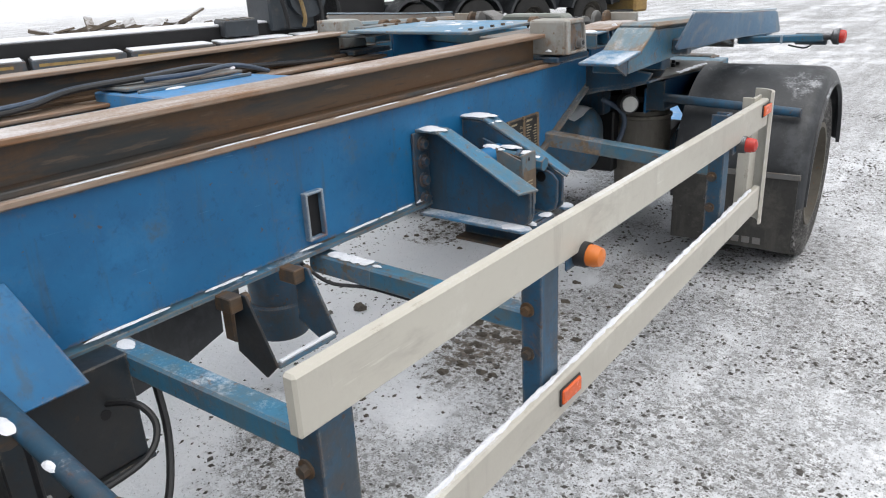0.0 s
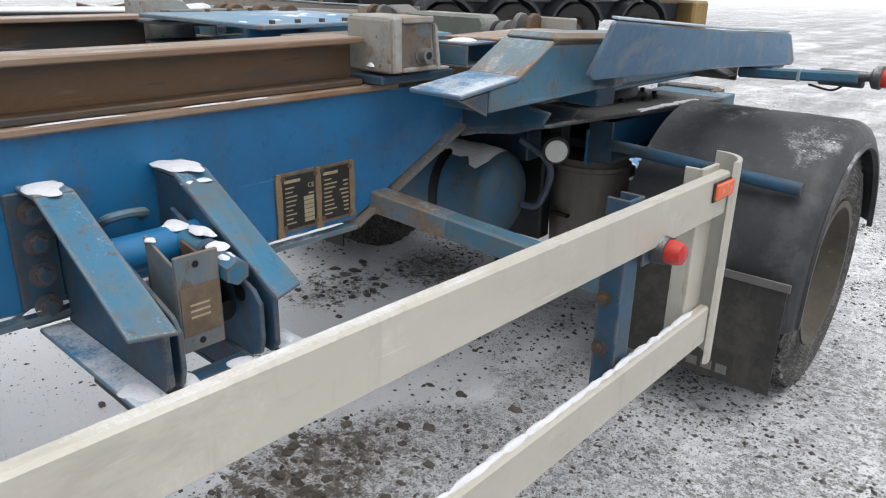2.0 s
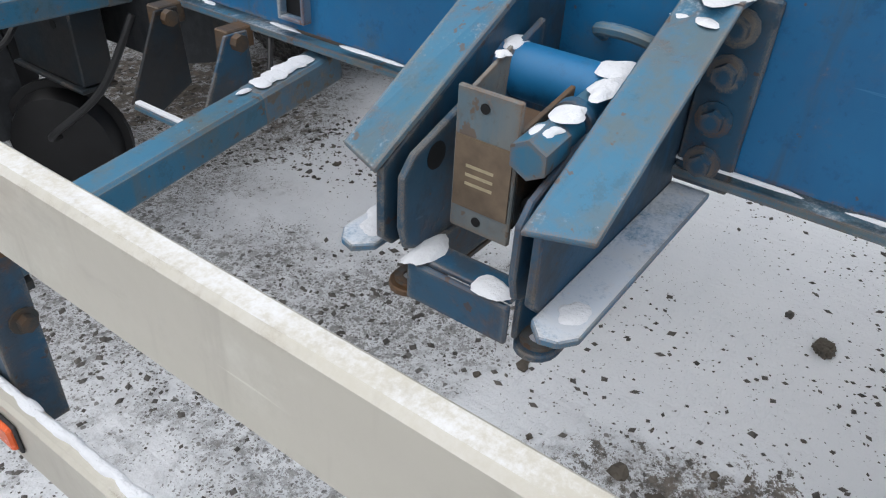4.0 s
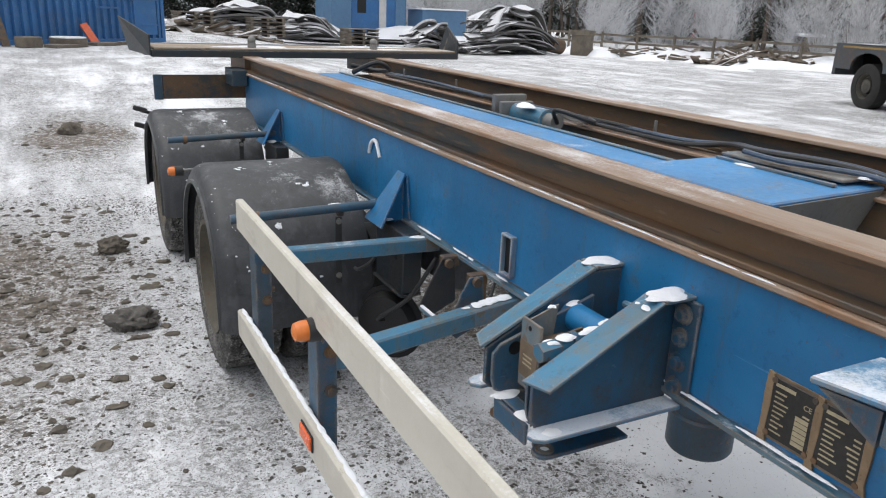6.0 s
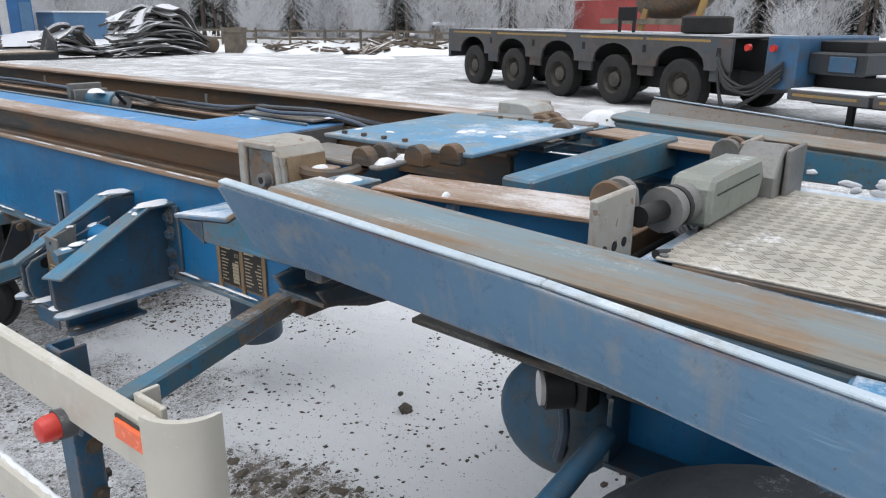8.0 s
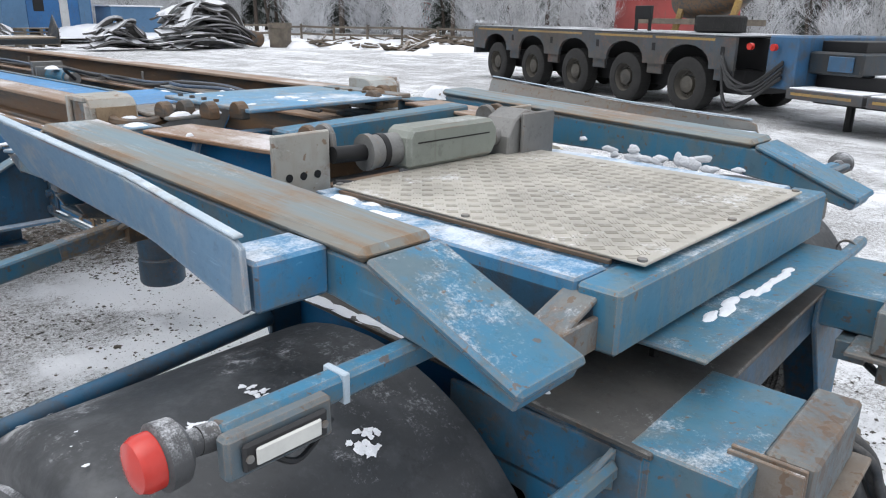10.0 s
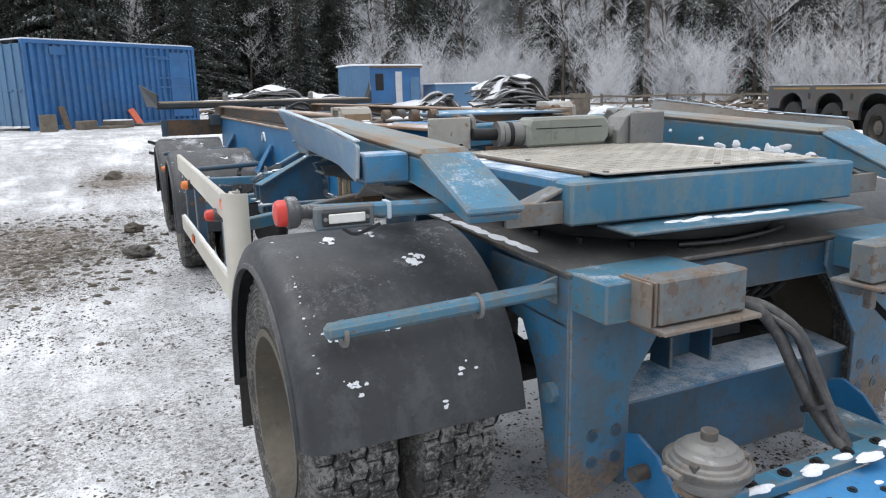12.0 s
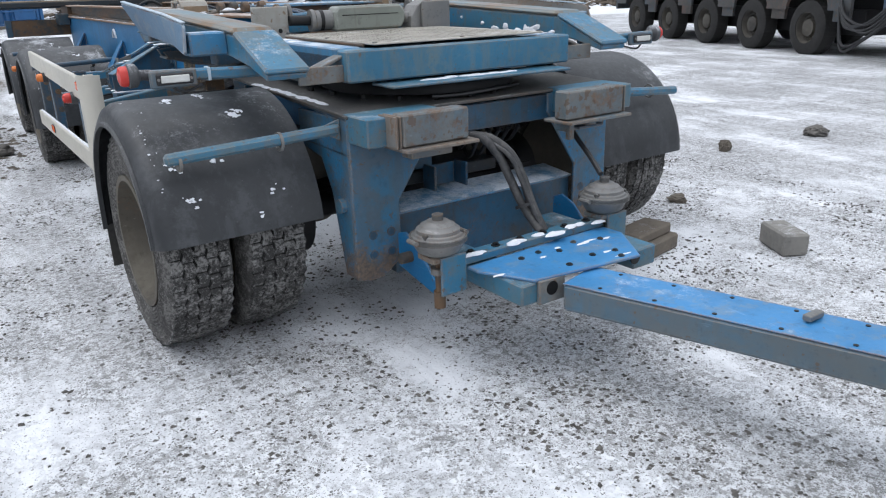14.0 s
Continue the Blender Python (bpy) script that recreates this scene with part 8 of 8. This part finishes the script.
DARK_RIM = worn("dark_muddy_rim", (0.075, 0.068, 0.055), (0.045, 0.042, 0.038), rusty=0.62, frost=0.0, rough=0.75)


def simple_wheel(parent, m, r=0.52, w=0.36):
    bm = B()
    h = w / 2
    lathe(bm, [(h, 0.30), (h, r * 0.82), (h * 0.9, r * 0.95), (h * 0.75, r), (-h * 0.75, r), (-h * 0.9, r * 0.95), (-h, r * 0.82), (-h, 0.30)], 36)
    for k in range(40):
        a = k * math.tau / 40
        mm = Matrix.Rotation(a, 4, "X") @ Matrix.Translation((0, 0, r))
        box(bm, -h * 0.8, -h * 0.1, -0.014, 0.014, -0.01, 0.004, mm)
        box(bm, h * 0.1, h * 0.8, -0.024, 0.004, -0.01, 0.004, mm)
    ty = part("wheel", bm, RUBBER, parent, "", 0, True, m)
    bm = B()
    lathe(bm, [(h * 0.9, 0.315), (h * 0.9, 0.285), (h * 0.3, 0.26), (h * 0.2, 0.17), (h * 0.7, 0.16), (h * 0.85, 0.07), (h * 0.85, 0.0), (-h * 0.4, 0.0), (-h * 0.4, 0.315)], 28)
    for k in range(20):
        a = k * math.tau / 20
        rod(bm, (h * 0.3, 0.21 * math.cos(a), 0.21 * math.sin(a)), (h * 0.5, 0.21 * math.cos(a), 0.21 * math.sin(a)), 0.018, 6)
    part("rim", bm, DARK_RIM, ty, "", 0, False, m)


def build_low_loader():
    t = thing("low_loader", "grey-blue five-axle low-loader trailer with a snowy bed", "trailer")
    # local frame: x to the viewer's side, y along its length
    base = Matrix.Translation((-14.5, -0.9, 0)) @ Matrix.Rotation(math.atan2(-LL_DIR.x, LL_DIR.y), 4, "Z")
    # side girder with wheel arches
    low = []
    for k in range(4, -1, -1):
        yc = -1.85 * k
        low.append((yc - 0.62, 0.92))
        for i in range(9):
            a = math.pi - math.pi * i / 8
            low.append((yc + 0.60 * math.cos(a), 0.94 + 0.34 * math.sin(a)))
        low.append((yc + 0.62, 0.92))
    for (x0, x1) in ((0.06, 0.12), (-2.62, -2.56)):
        bm = B()
        # cut into columns so that every face stays convex
        ys = sorted(set(round(p[0], 4) for p in low) | {-8.6, 1.2})
        def under(y):
            k = min(range(5), key=lambda q: abs(y + 1.85 * q))
            dd = abs(y + 1.85 * k)
            return 0.94 + math.sqrt(max(0.0, 1 - (dd / 0.60) ** 2)) * 0.34 if dd < 0.60 else 0.86
        for a, b in zip(ys, ys[1:]):
            prism(bm, [(a, under(a + 1e-4)), (b, under(b - 1e-4)), (b, 1.44), (a, 1.44)], "x", x0, x1)
        bmesh.ops.remove_doubles(bm, verts=bm.verts[:], dist=0.0005)
        part("side_girder", bm, LL_BLUE, t, "", 0, False, base)
    one_box("deck", LL_DECK, t, -2.60, 0.10, -8.6, 1.2, 1.4405, 1.47, 0.01, "deck covered with snow", base)
    one_box("deck_beam", BLACK, t, -1.9, -0.6, -8.6, 3.2, 0.85, 1.43, 0.01, "", base)
    # black filler added for the dark interior behind the wheels
    one_box("axle_cradle", BLACK, t, -2.30, -0.36, -8.4, 1.05, 0.40, 0.86, 0.01, "", base)
    one_box("tail_lip", LL_BLUE, t, -2.6, 0.1, -8.72, -8.6, 0.7, 1.46, 0.01, "", base)
    r = random.Random(3)
    for (a, b) in ((-8.4, -6.5), (-6.2, -3.4), (-2.9, -1.0), (-0.9, 0.7)):
        one_box("marking_strip", YELLOW, t, 0.121, 0.126, a, b, 1.365, 1.41, 0, "", base)
    for k in range(5):
        y = -1.85 * k
        for x in (-0.10, -2.40):
            simple_wheel(t, base @ Matrix.Translation((x, y, 0.52)))
        one_rod("axle", BLACK, t, (-2.3, y, 0.52), (-0.2, y, 0.52), 0.09, 10, "", base)
        one_box("arm_plate", LL_BLUE, t, -0.02, 0.05, y + 0.68, y + 1.12, 0.66, 0.95, 0.01, "", base)
        one_box("slot", BLACK, t, 0.1205, 0.123, y + 0.86, y + 0.96, 1.12, 1.27, 0, "", base)
    # front swivel block with hoses
    one_box("swivel_block", LL_PANEL, t, -2.3, 0.0, 1.80, 2.40, 0.62, 1.50, 0.03, "blue swivel block", base)
    one_box("swivel_panel", BLUE_DARK, t, -2.2, -0.30, 2.41, 3.40, 0.90, 1.26, 0.03, "", base)
    one_box("panel_door", LL_PANEL, t, -0.299, -0.27, 2.80, 3.25, 0.96, 1.20, 0.01, "", base)
    for k in range(7):
        z = r.uniform(0.9, 1.35)
        one_pipe("hose", HOSE, t, [(0.1, 0.9, z), (0.2, 1.2, z - 0.3 - 0.07 * k), (0.15, 1.7, z - 0.5), (0.05, 2.2, z - 0.1)], 0.025, 6, "", base)
    for y in (1.5, 2.0):
        one_rod("air_coupling", RED, t, (0.05, y, 1.3), (0.12, y, 1.3), 0.06, 12, "red round coupling", base)
    # low bed running on to the front
    one_box("bed_beam", BLACK, t, -1.75, -0.55, 2.41, 13.0, 0.40, 0.89, 0.01, "", base)
    one_box("bed_top", SNOWM, t, -1.7, -0.6, 3.41, 13.0, 0.8905, 0.93, 0.01, "", base)
    for k in range(7):
        y = 2.42 + 1.45 * k
        one_box("side_plank", LL_BLUE, t, -0.50, 0.15, y, y + 1.38, 0.50, 0.66, 0.01, "", base)
        one_box("plank_snow", SNOWM, t, -0.50, 0.12, y + 0.03, y + 1.34, 0.6605, 0.685, 0.008, "", base)
        one_box("plank_mark", YELLOW, t, 0.151, 0.155, y + 0.10, y + 1.20, 0.565, 0.61, 0, "", base)
        one_box("side_plank", LL_BLUE, t, -2.45, -1.80, y, y + 1.38, 0.50, 0.66, 0.01, "", base)
        one_rod("bed_leg", BLACK, t, (-0.6, y + 0.7, 0.0), (-0.6, y + 0.7, 0.41), 0.07, 8, "", base)
    one_box("gooseneck", BLACK, t, -2.0, -0.4, 11.6, 13.2, 0.7, 1.7, 0.05, "", base)
    # gear lying on the deck
    one_box("signal_panel", BLACK, t, -1.2, -1.12, -3.1, -2.55, 1.72, 2.02, 0.01, "", base)
    for y in (-3.08, -2.62):
        one_box("panel_leg", BLACK, t, -1.19, -1.13, y, y + 0.05, 1.47, 1.75, 0, "", base)
    return base


LL_BASE = build_low_loader()
sp = thing("spare_tyre", "large spare tyre lying on the loader deck", "tyre")
simple_wheel(sp, LL_BASE @ Matrix.Translation((-1.6, -0.9, 1.65)) @ Matrix.Rotation(radians(90), 4, "Y"))

def build_tractor():
    t = thing("heavy_tractor", "dark heavy haulage tractor with yellow bumper and hoses", "truck")
    base = LL_BASE @ Matrix.Translation((0.0, 13.4, 0))
    DARK = worn("dark_truck_paint", (0.035, 0.045, 0.055), (0.025, 0.028, 0.032), rusty=0.66, frost=0.3, scale=2)
    one_box("chassis", DARK, t, -2.0, -0.5, -1.6, 6.3, 0.70, 1.05, 0.02, "", base)
    one_box("body", DARK, t, -2.4, -0.05, 0.0, 6.2, 1.25, 2.4, 0.08, "", base)
    for y in (0.3, 1.75, 3.2, 4.9):
        for x in (-0.18, -2.3):
            simple_wheel(t, base @ Matrix.Translation((x, y, 0.52)))
        bm = B()
        sweep(bm, [(-0.45, 0), (0.02, 0), (0.02, -0.06), (0.0, -0.06), (-0.01, -0.02), (-0.45, -0.02)], fender_path(y, 0.55, 0.66, 0.64, 15, 165, 0, 0, 12))
        part("mudguard", bm, FENDER, t, "", 0, True, base)
    one_box("bumper", YELLOW, t, -2.4, 0.0, 6.25, 6.7, 0.48, 1.1, 0.05, "bright yellow bumper", base)
    one_box("step", BLACK, t, -0.3, 0.02, 5.5, 6.2, 0.4, 0.55, 0.02, "", base)
    # winch rig at the rear with hoses
    one_box("winch_frame", DARK, t, -1.7, -0.4, -2.6, -1.2, 0.75, 2.2, 0.04, "", base)
    one_rod("winch_drum", DARK, t, (-1.9, -1.9, 1.3), (-0.2, -1.9, 1.3), 0.35, 20, "", base)
    for k in range(4):
        one_pipe("hose", YELLOW if k == 1 else HOSE, t, [(-0.3, -2.5 + 0.35 * k, 2.2), (-0.1, -2.5 + 0.35 * k, 1.6), (-0.2, -2.35 + 0.35 * k, 1.0), (-0.3, -2.3 + 0.3 * k, 0.8)], 0.04, 8, "", base)
    one_box("step_grid", DARK, t, -0.9, -0.2, -3.5, -2.9, 0.72, 1.0, 0.02, "", base)
    for k in range(4):
        one_box("grid_bar", RUST_DECK, t, -0.88, -0.22, -3.47 + 0.15 * k, -3.40 + 0.15 * k, 1.0005, 1.02, 0.002, "", base)


build_tractor()


def build_mixer():
    t = thing("mixer_truck", "rusty and white drum mixer body on a dark frame", "machine")
    bm = B()
    lathe(bm, [(0, 0.0), (0, 0.55), (0.5, 0.75), (1.6, 0.95), (2.6, 0.8), (3.2, 0.5), (3.2, 0.42), (2.6, 0.0)], 28)
    part("drum", bm, RUST, t, "", 0, True, Matrix.Translation((0, 0, 2.35)) @ Matrix.Rotation(radians(-12), 4, "Y"))
    one_box("frame", BLACK, t, -0.4, 4.2, -0.6, 0.6, 0.7, 1.1, 0.02)
    for x in (0.3, 2.8):
        one_bar("strut", YELLOW, t, (x, -0.6, 1.1), (x + 0.4, -0.6, 2.4), 0.12, 0.25, 0.01)
    one_box("boom", TIMBER, t, -1.5, 4.5, -0.9, -0.7, 1.55, 1.75, 0.01)
    for x in (0.5, 3.4):
        for y in (-0.75, 0.75):
            simple_wheel(t, Matrix.Translation((x, y, 0.52)) @ Matrix.Rotation(radians(90), 4, "Z"))
    t.matrix_basis = pose(-28.5, -8.0, 0, 0, 0, 72)
    c = thing("red_container", "faded red container behind the bushes", "container")
    REDP = worn("faded_red_paint", (0.33, 0.055, 0.05), (0.25, 0.05, 0.045), rusty=0.66, frost=0.5, scale=1.5)
    for k in range(20):
        one_box("wall_panel", REDP, c, 0.3 * k, 0.3 * k + 0.2, 0.0, 0.04, 0.15, 2.45, 0)
    one_box("wall", REDP, c, 0, 6.0, -2.4, -0.001, 0.15, 2.5, 0)
    one_box("roof", SNOWM, c, -0.05, 6.05, -2.45, 0.06, 2.501, 2.6, 0.02)
    for k in range(2):
        one_box("mark_bar", CREAM, c, 3.6 + 1.0 * k, 4.3 + 1.0 * k, 0.041, 0.045, 1.2, 1.8, 0)
    c.matrix_basis = pose(-37.6, -14.0, 0.1, 0, 0, 68)
    w = copy_thing(c, pose(-52, -44, 0.3, 0, 0, 35))
    w["label"] = "faded red container far behind frosted bushes"
    b = thing("snowy_table", "low frame with a snow-covered top", "table")
    one_box("top", SNOWM, b, -1.6, 1.6, -0.6, 0.6, 1.2, 1.35, 0.04)
    for x in (-1.3, 1.3):
        one_box("leg", TIMBER, b, x - 0.06, x + 0.06, -0.4, 0.4, 0, 1.2, 0)
    b.matrix_basis = pose(-37.5, -25.5, 0.1, 0, 0, 50)


build_mixer()


# ---------------------------------------------------------------- fence and forest
BARK = plain("dark_bark", (0.070, 0.055, 0.045), 0.9, 0, 0.4, 6, 0.01)
FROST_TWIG = plain("frosted_twigs", (0.52, 0.53, 0.55), 0.85, 0, 0.3, 3, 0.002)
FROST_THIN = plain("grey_frosted_twigs", (0.44, 0.445, 0.455), 0.85, 0, 0.35, 3, 0.002)


def needle_material(name, col, frost):
    n = Nodes(name)
    a = n.noise(0.9, 5)
    c = n.mix(n.step(a, 0.35, 0.7), col, tuple(v * 0.5 for v in col))
    fm = n.math("MULTIPLY", n.step(n.noise(1.6, 5, 0.7), 0.62 - 0.2 * frost, 0.74 - 0.14 * frost), n.step(n.up(), -0.2, 0.7))
    c = n.mix(n.math("MULTIPLY", fm, 0.8), c, (0.52, 0.54, 0.56))
    return n.done(c, 0.9)


# frosted needles, paler still to put distance haze into the colour
SPRUCE = needle_material("frosted_hazy_spruce_needles", (0.046, 0.058, 0.046), 0.80)
PINE = needle_material("hazy_pine_needles", (0.105, 0.116, 0.096), 1.15)


def mesh_of(name, V, F, mat):
    me = bpy.data.meshes.new(name)
    me.from_pydata(V, [], F)
    me.materials.append(mat)
    return me


def limb(V, F, p, q, r0, r1, k=4):
    p, q = Vector(p), Vector(q)
    d = (q - p)
    if d.length < 1e-5:
        return
    d.normalize()
    s = d.orthogonal().normalized()
    o = d.cross(s)
    b = len(V)
    for c, r in ((p, r0), (q, r1)):
        for i in range(k):
            a = i * math.tau / k
            V.append(tuple(c + r * (math.cos(a) * s + math.sin(a) * o)))
    for i in range(k):
        F.append((b + i, b + (i + 1) % k, b + k + (i + 1) % k, b + k + i))


def tree_thing(name, label, parts, category="tree", group=""):
    t = new(name)
    t.empty_display_size = 0.1
    tagged(t, label, category, group)
    for pn, me in parts:
        o = new(pn, me)
        o.parent = t
    return t


def make_spruce(seed, h):
    r = random.Random(seed)
    V, F = [], []
    limb(V, F, (0, 0, 0), (0, 0, h * 0.6), 0.20, 0.11, 7)
    limb(V, F, (0, 0, h * 0.6), (0, 0, h), 0.11, 0.01, 6)
    trunk = mesh_of("trunk", V, F, BARK)
    V, F = [], []
    z = h * 0.06
    while z < h * 0.985:
        reach = (1 - z / h) ** 0.8 * h * 0.19 + 0.15
        for k in range(r.randint(5, 7)):
            a = r.uniform(0, math.tau)
            L = reach * r.uniform(0.6, 1.15)
            droop = r.uniform(0.15, 0.45) * L
            d, s = Vector((math.cos(a), math.sin(a), 0)), Vector((-math.sin(a), math.cos(a), 0))
            nseg = max(3, int(L / 0.28))
            for j in range(nseg):
                t0 = (j + 0.3) / nseg
                c = d * (L * t0) + Vector((0, 0, z - droop * t0 * t0 + r.uniform(-0.05, 0.05)))
                w = (0.16 + 0.42 * L * (1 - t0) * 0.5) * r.uniform(0.7, 1.3)
                for q in (-1, 1):
                    b = len(V)
                    tip = c + s * q * w + d * w * r.uniform(0.2, 0.8) - Vector((0, 0, w * r.uniform(0.1, 0.55)))
                    V += [tuple(c - d * 0.10), tuple(c + d * 0.13 + Vector((0, 0, 0.03))), tuple(tip)]
                    F.append((b, b + 1, b + 2))
                    mid = (c + tip) / 2
                    b = len(V)
                    V += [tuple(mid), tuple(mid + d * 0.10), tuple(mid - Vector((0, 0, r.uniform(0.15, 0.34))) + d * 0.05)]
                    F.append((b, b + 1, b + 2))
        z += r.uniform(0.20, 0.34)
    return trunk, mesh_of("crown", V, F, SPRUCE)


def make_birch(seed, h, twig, spread=0.5, stems=1):
    r = random.Random(seed)
    V, F, V2, F2 = [], [], [], []

    def grow(p, d, L, rad, lev):
        n = 3
        q = p
        for i in range(n):
            d2 = (d + Vector((r.uniform(-0.16, 0.16), r.uniform(-0.16, 0.16), r.uniform(-0.05, 0.16)))).normalized()
            nq = q + d2 * (L / n)
            limb(V if lev < 2 else V2, F if lev < 2 else F2, q, nq, rad * (1 - i / n * 0.6), rad * (1 - (i + 1) / n * 0.6), 5 if lev == 0 else 3)
            if lev < 3:
                for k in range((6, 4, 4)[lev]):
                    t = r.random()
                    a = r.uniform(0, math.tau)
                    out = Vector((math.cos(a), math.sin(a), r.uniform(0.1, 0.9))).normalized()
                    start = q.lerp(nq, t)
                    if lev == 0 and start.z < h * 0.14:
                        continue
                    grow2 = L * (spread * 0.52, 0.5, 0.55)[lev] * r.uniform(0.5, 1.1) * (1.15 - 0.6 * (start.z / h) if lev == 0 else 1)
                    grow(start, (out + d2 * 0.5).normalized(), grow2, max(0.006, rad * 0.38), lev + 1)
            q, d = nq, d2
    for s in range(stems):
        a = r.uniform(0, math.tau)
        lean = Vector((0.18 * math.cos(a), 0.18 * math.sin(a), 1)).normalized() if stems > 1 else Vector((r.uniform(-0.05, 0.05), r.uniform(-0.05, 0.05), 1)).normalized()
        grow(Vector((0.12 * math.cos(a), 0.12 * math.sin(a), 0)) if stems > 1 else Vector((0, 0, 0)), lean, h * r.uniform(0.8, 1.0), 0.012 * h if stems == 1 else 0.02, 0 if stems == 1 else 1)
    return mesh_of("trunk", V, F, BARK if stems == 1 else twig), mesh_of("crown", V2, F2, twig)


def make_pine(seed, h):
    r = random.Random(seed)
    V, F, V2, F2 = [], [], [], []
    limb(V, F, (0, 0, 0), (0.1, 0, h * 0.55), 0.19, 0.13, 7)
    limb(V, F, (0.1, 0, h * 0.55), (0, 0, h), 0.13, 0.02, 6)
    for k in range(46):
        z = h * r.uniform(0.38, 0.99)
        a = r.uniform(0, math.tau)
        L = r.uniform(0.9, 2.3) * (1.2 - z / h * 0.75)
        e = Vector((L * math.cos(a), L * math.sin(a), z + r.uniform(0.0, 0.6)))
        limb(V, F, (0, 0, z), e, 0.04, 0.012, 3)
        for j in range(34):
            c = Vector((0, 0, z)).lerp(e, r.uniform(0.35, 1.08)) + Vector((r.gauss(0, 0.22), r.gauss(0, 0.22), r.gauss(0.05, 0.16)))
            b = len(V2)
            for q in range(3):
                V2.append(tuple(c + Vector((r.uniform(-0.2, 0.2), r.uniform(-0.2, 0.2), r.uniform(-0.12, 0.16)))))
            F2.append((b, b + 1, b + 2))
    return mesh_of("trunk", V, F, BARK), mesh_of("crown", V2, F2, PINE)


def build_forest():
    r = random.Random(77)
    spruces = [make_spruce(40 + k, h) for k, h in enumerate((15, 18, 13))]
    birches = [make_birch(50 + k, h, (FROST_TWIG, FROST_THIN)[k % 2]) for k, h in enumerate((11, 9, 13, 8))]
    pines = [make_pine(60 + k, h) for k, h in enumerate((17, 15))]
    bushes = [make_birch(70 + k, h, (FROST_TWIG, FROST_THIN)[k % 2], 0.9, 7) for k, h in enumerate((2.6, 3.4, 4.2))]

    def plant(kind, x, y, s=1.0):
        z = 0.35 * min(1.0, max(0.0, (-y - 20) / 15)) - 0.1
        if kind == "spruce":
            p, lab = r.choice(spruces), "dark frosted spruce at the forest edge"
        elif kind == "birch":
            p, lab = r.choice(birches), "bare birch white with hoar frost"
        elif kind == "pine":
            p, lab = r.choice(pines), "tall pine with a bare lower trunk"
        else:
            p, lab = r.choice(bushes), "bare frosted bush at the yard's edge"
        t = tree_thing({"spruce": "spruce_tree", "birch": "birch_tree", "pine": "pine_tree", "bush": "bush"}[kind], lab, (("trunk", p[0]), ("crown", p[1])), "bush" if kind == "bush" else "tree", {"bush": "frosted bushes"}.get(kind, "forest trees"))
        t.matrix_basis = pose(x, y, z, 0, 0, r.uniform(0, 360)) @ Matrix.Diagonal((s, s, s * r.uniform(0.92, 1.1), 1))

    # the edge runs from behind the container round to the far right of the yard
    def edge(u, back):
        """u 0..1 along the forest edge, back metres into the wood."""
        if u < 0.45:
            q = u / 0.45
            return Vector((22 - 52 * q, -47 - 4 * q - back, 0))
        q = (u - 0.45) / 0.55
        a = Vector((-30, -51, 0)).lerp(Vector((-62, 14, 0)), q)
        return a + Vector((-0.9, -0.44, 0)) * back
    for row, (back, n) in enumerate(((3, 46), (7, 50), (12, 54), (18, 54), (25, 54))):
        for k in range(n):
            u = (k + r.uniform(-0.4, 0.4)) / n
            p = edge(u, back + r.uniform(-2, 2))
            if u < 0.345:
                kind = "spruce" if r.random() < 0.8 else "birch"
            elif u < 0.62:
                kind = r.choice(("birch", "birch", "birch", "spruce", "pine") if row < 2 else ("spruce", "pine", "birch"))
            else:
                kind = r.choice(("birch", "birch", "birch", "pine") if row < 2 else ("pine", "pine", "spruce", "birch"))
            plant(kind, p.x, p.y, r.uniform(0.85, 1.2))
    for k in range(85):
        u = 0.335 + 0.645 * (k + r.uniform(-0.5, 0.5)) / 85
        p = edge(u, r.uniform(-12, -1))
        plant("bush", p.x, p.y, r.uniform(0.7, 1.2))
    # a weathered rail fence before the bushes
    f = thing("rail_fence", "weathered snowy rail fence before the bushes", "fence")
    a, b = edge(0.46, -12), edge(0.80, -13)
    n = 22
    for k in range(n + 1):
        p = a.lerp(b, k / n)
        one_box("post", TIMBER, f, p.x - 0.05, p.x + 0.05, p.y - 0.05, p.y + 0.05, 0, 1.15, 0)
        if k < n:
            q = a.lerp(b, (k + 1) / n)
            for z in (0.6, 1.0):
                one_bar("rail", TIMBER, f, (p.x, p.y, z + r.uniform(-0.05, 0.05)), (q.x, q.y, z + r.uniform(-0.05, 0.05)), 0.05, 0.11, 0)


build_forest()


# distant wood closing the horizon
def build_backdrop():
    bm = B()
    r = random.Random(5)
    P = []
    for k in range(161):
        a = radians(-20 + 250 * k / 160) + math.pi
        d = 96 + 6 * r.random()
        P.append((d * math.cos(a), d * math.sin(a), 17 + 5 * r.random()))
    low = [bm.verts.new((x, y, -0.5)) for x, y, z in P]
    top = [bm.verts.new((x, y, z)) for x, y, z in P]
    for k in range(160):
        bm.faces.new((low[k], low[k + 1], top[k + 1], top[k]))
    n = Nodes("far_wood")
    # lightened greys carry the haze over the far wood
    c = n.mix(n.step(n.noise(0.25, 6, 0.7), 0.35, 0.65), (0.085, 0.092, 0.090), (0.26, 0.265, 0.27))
    tagged(part("backdrop_wood", bm, n.done(c, 1.0), None), "dim distant forest closing the view", "forest", kind="structure")


build_backdrop()
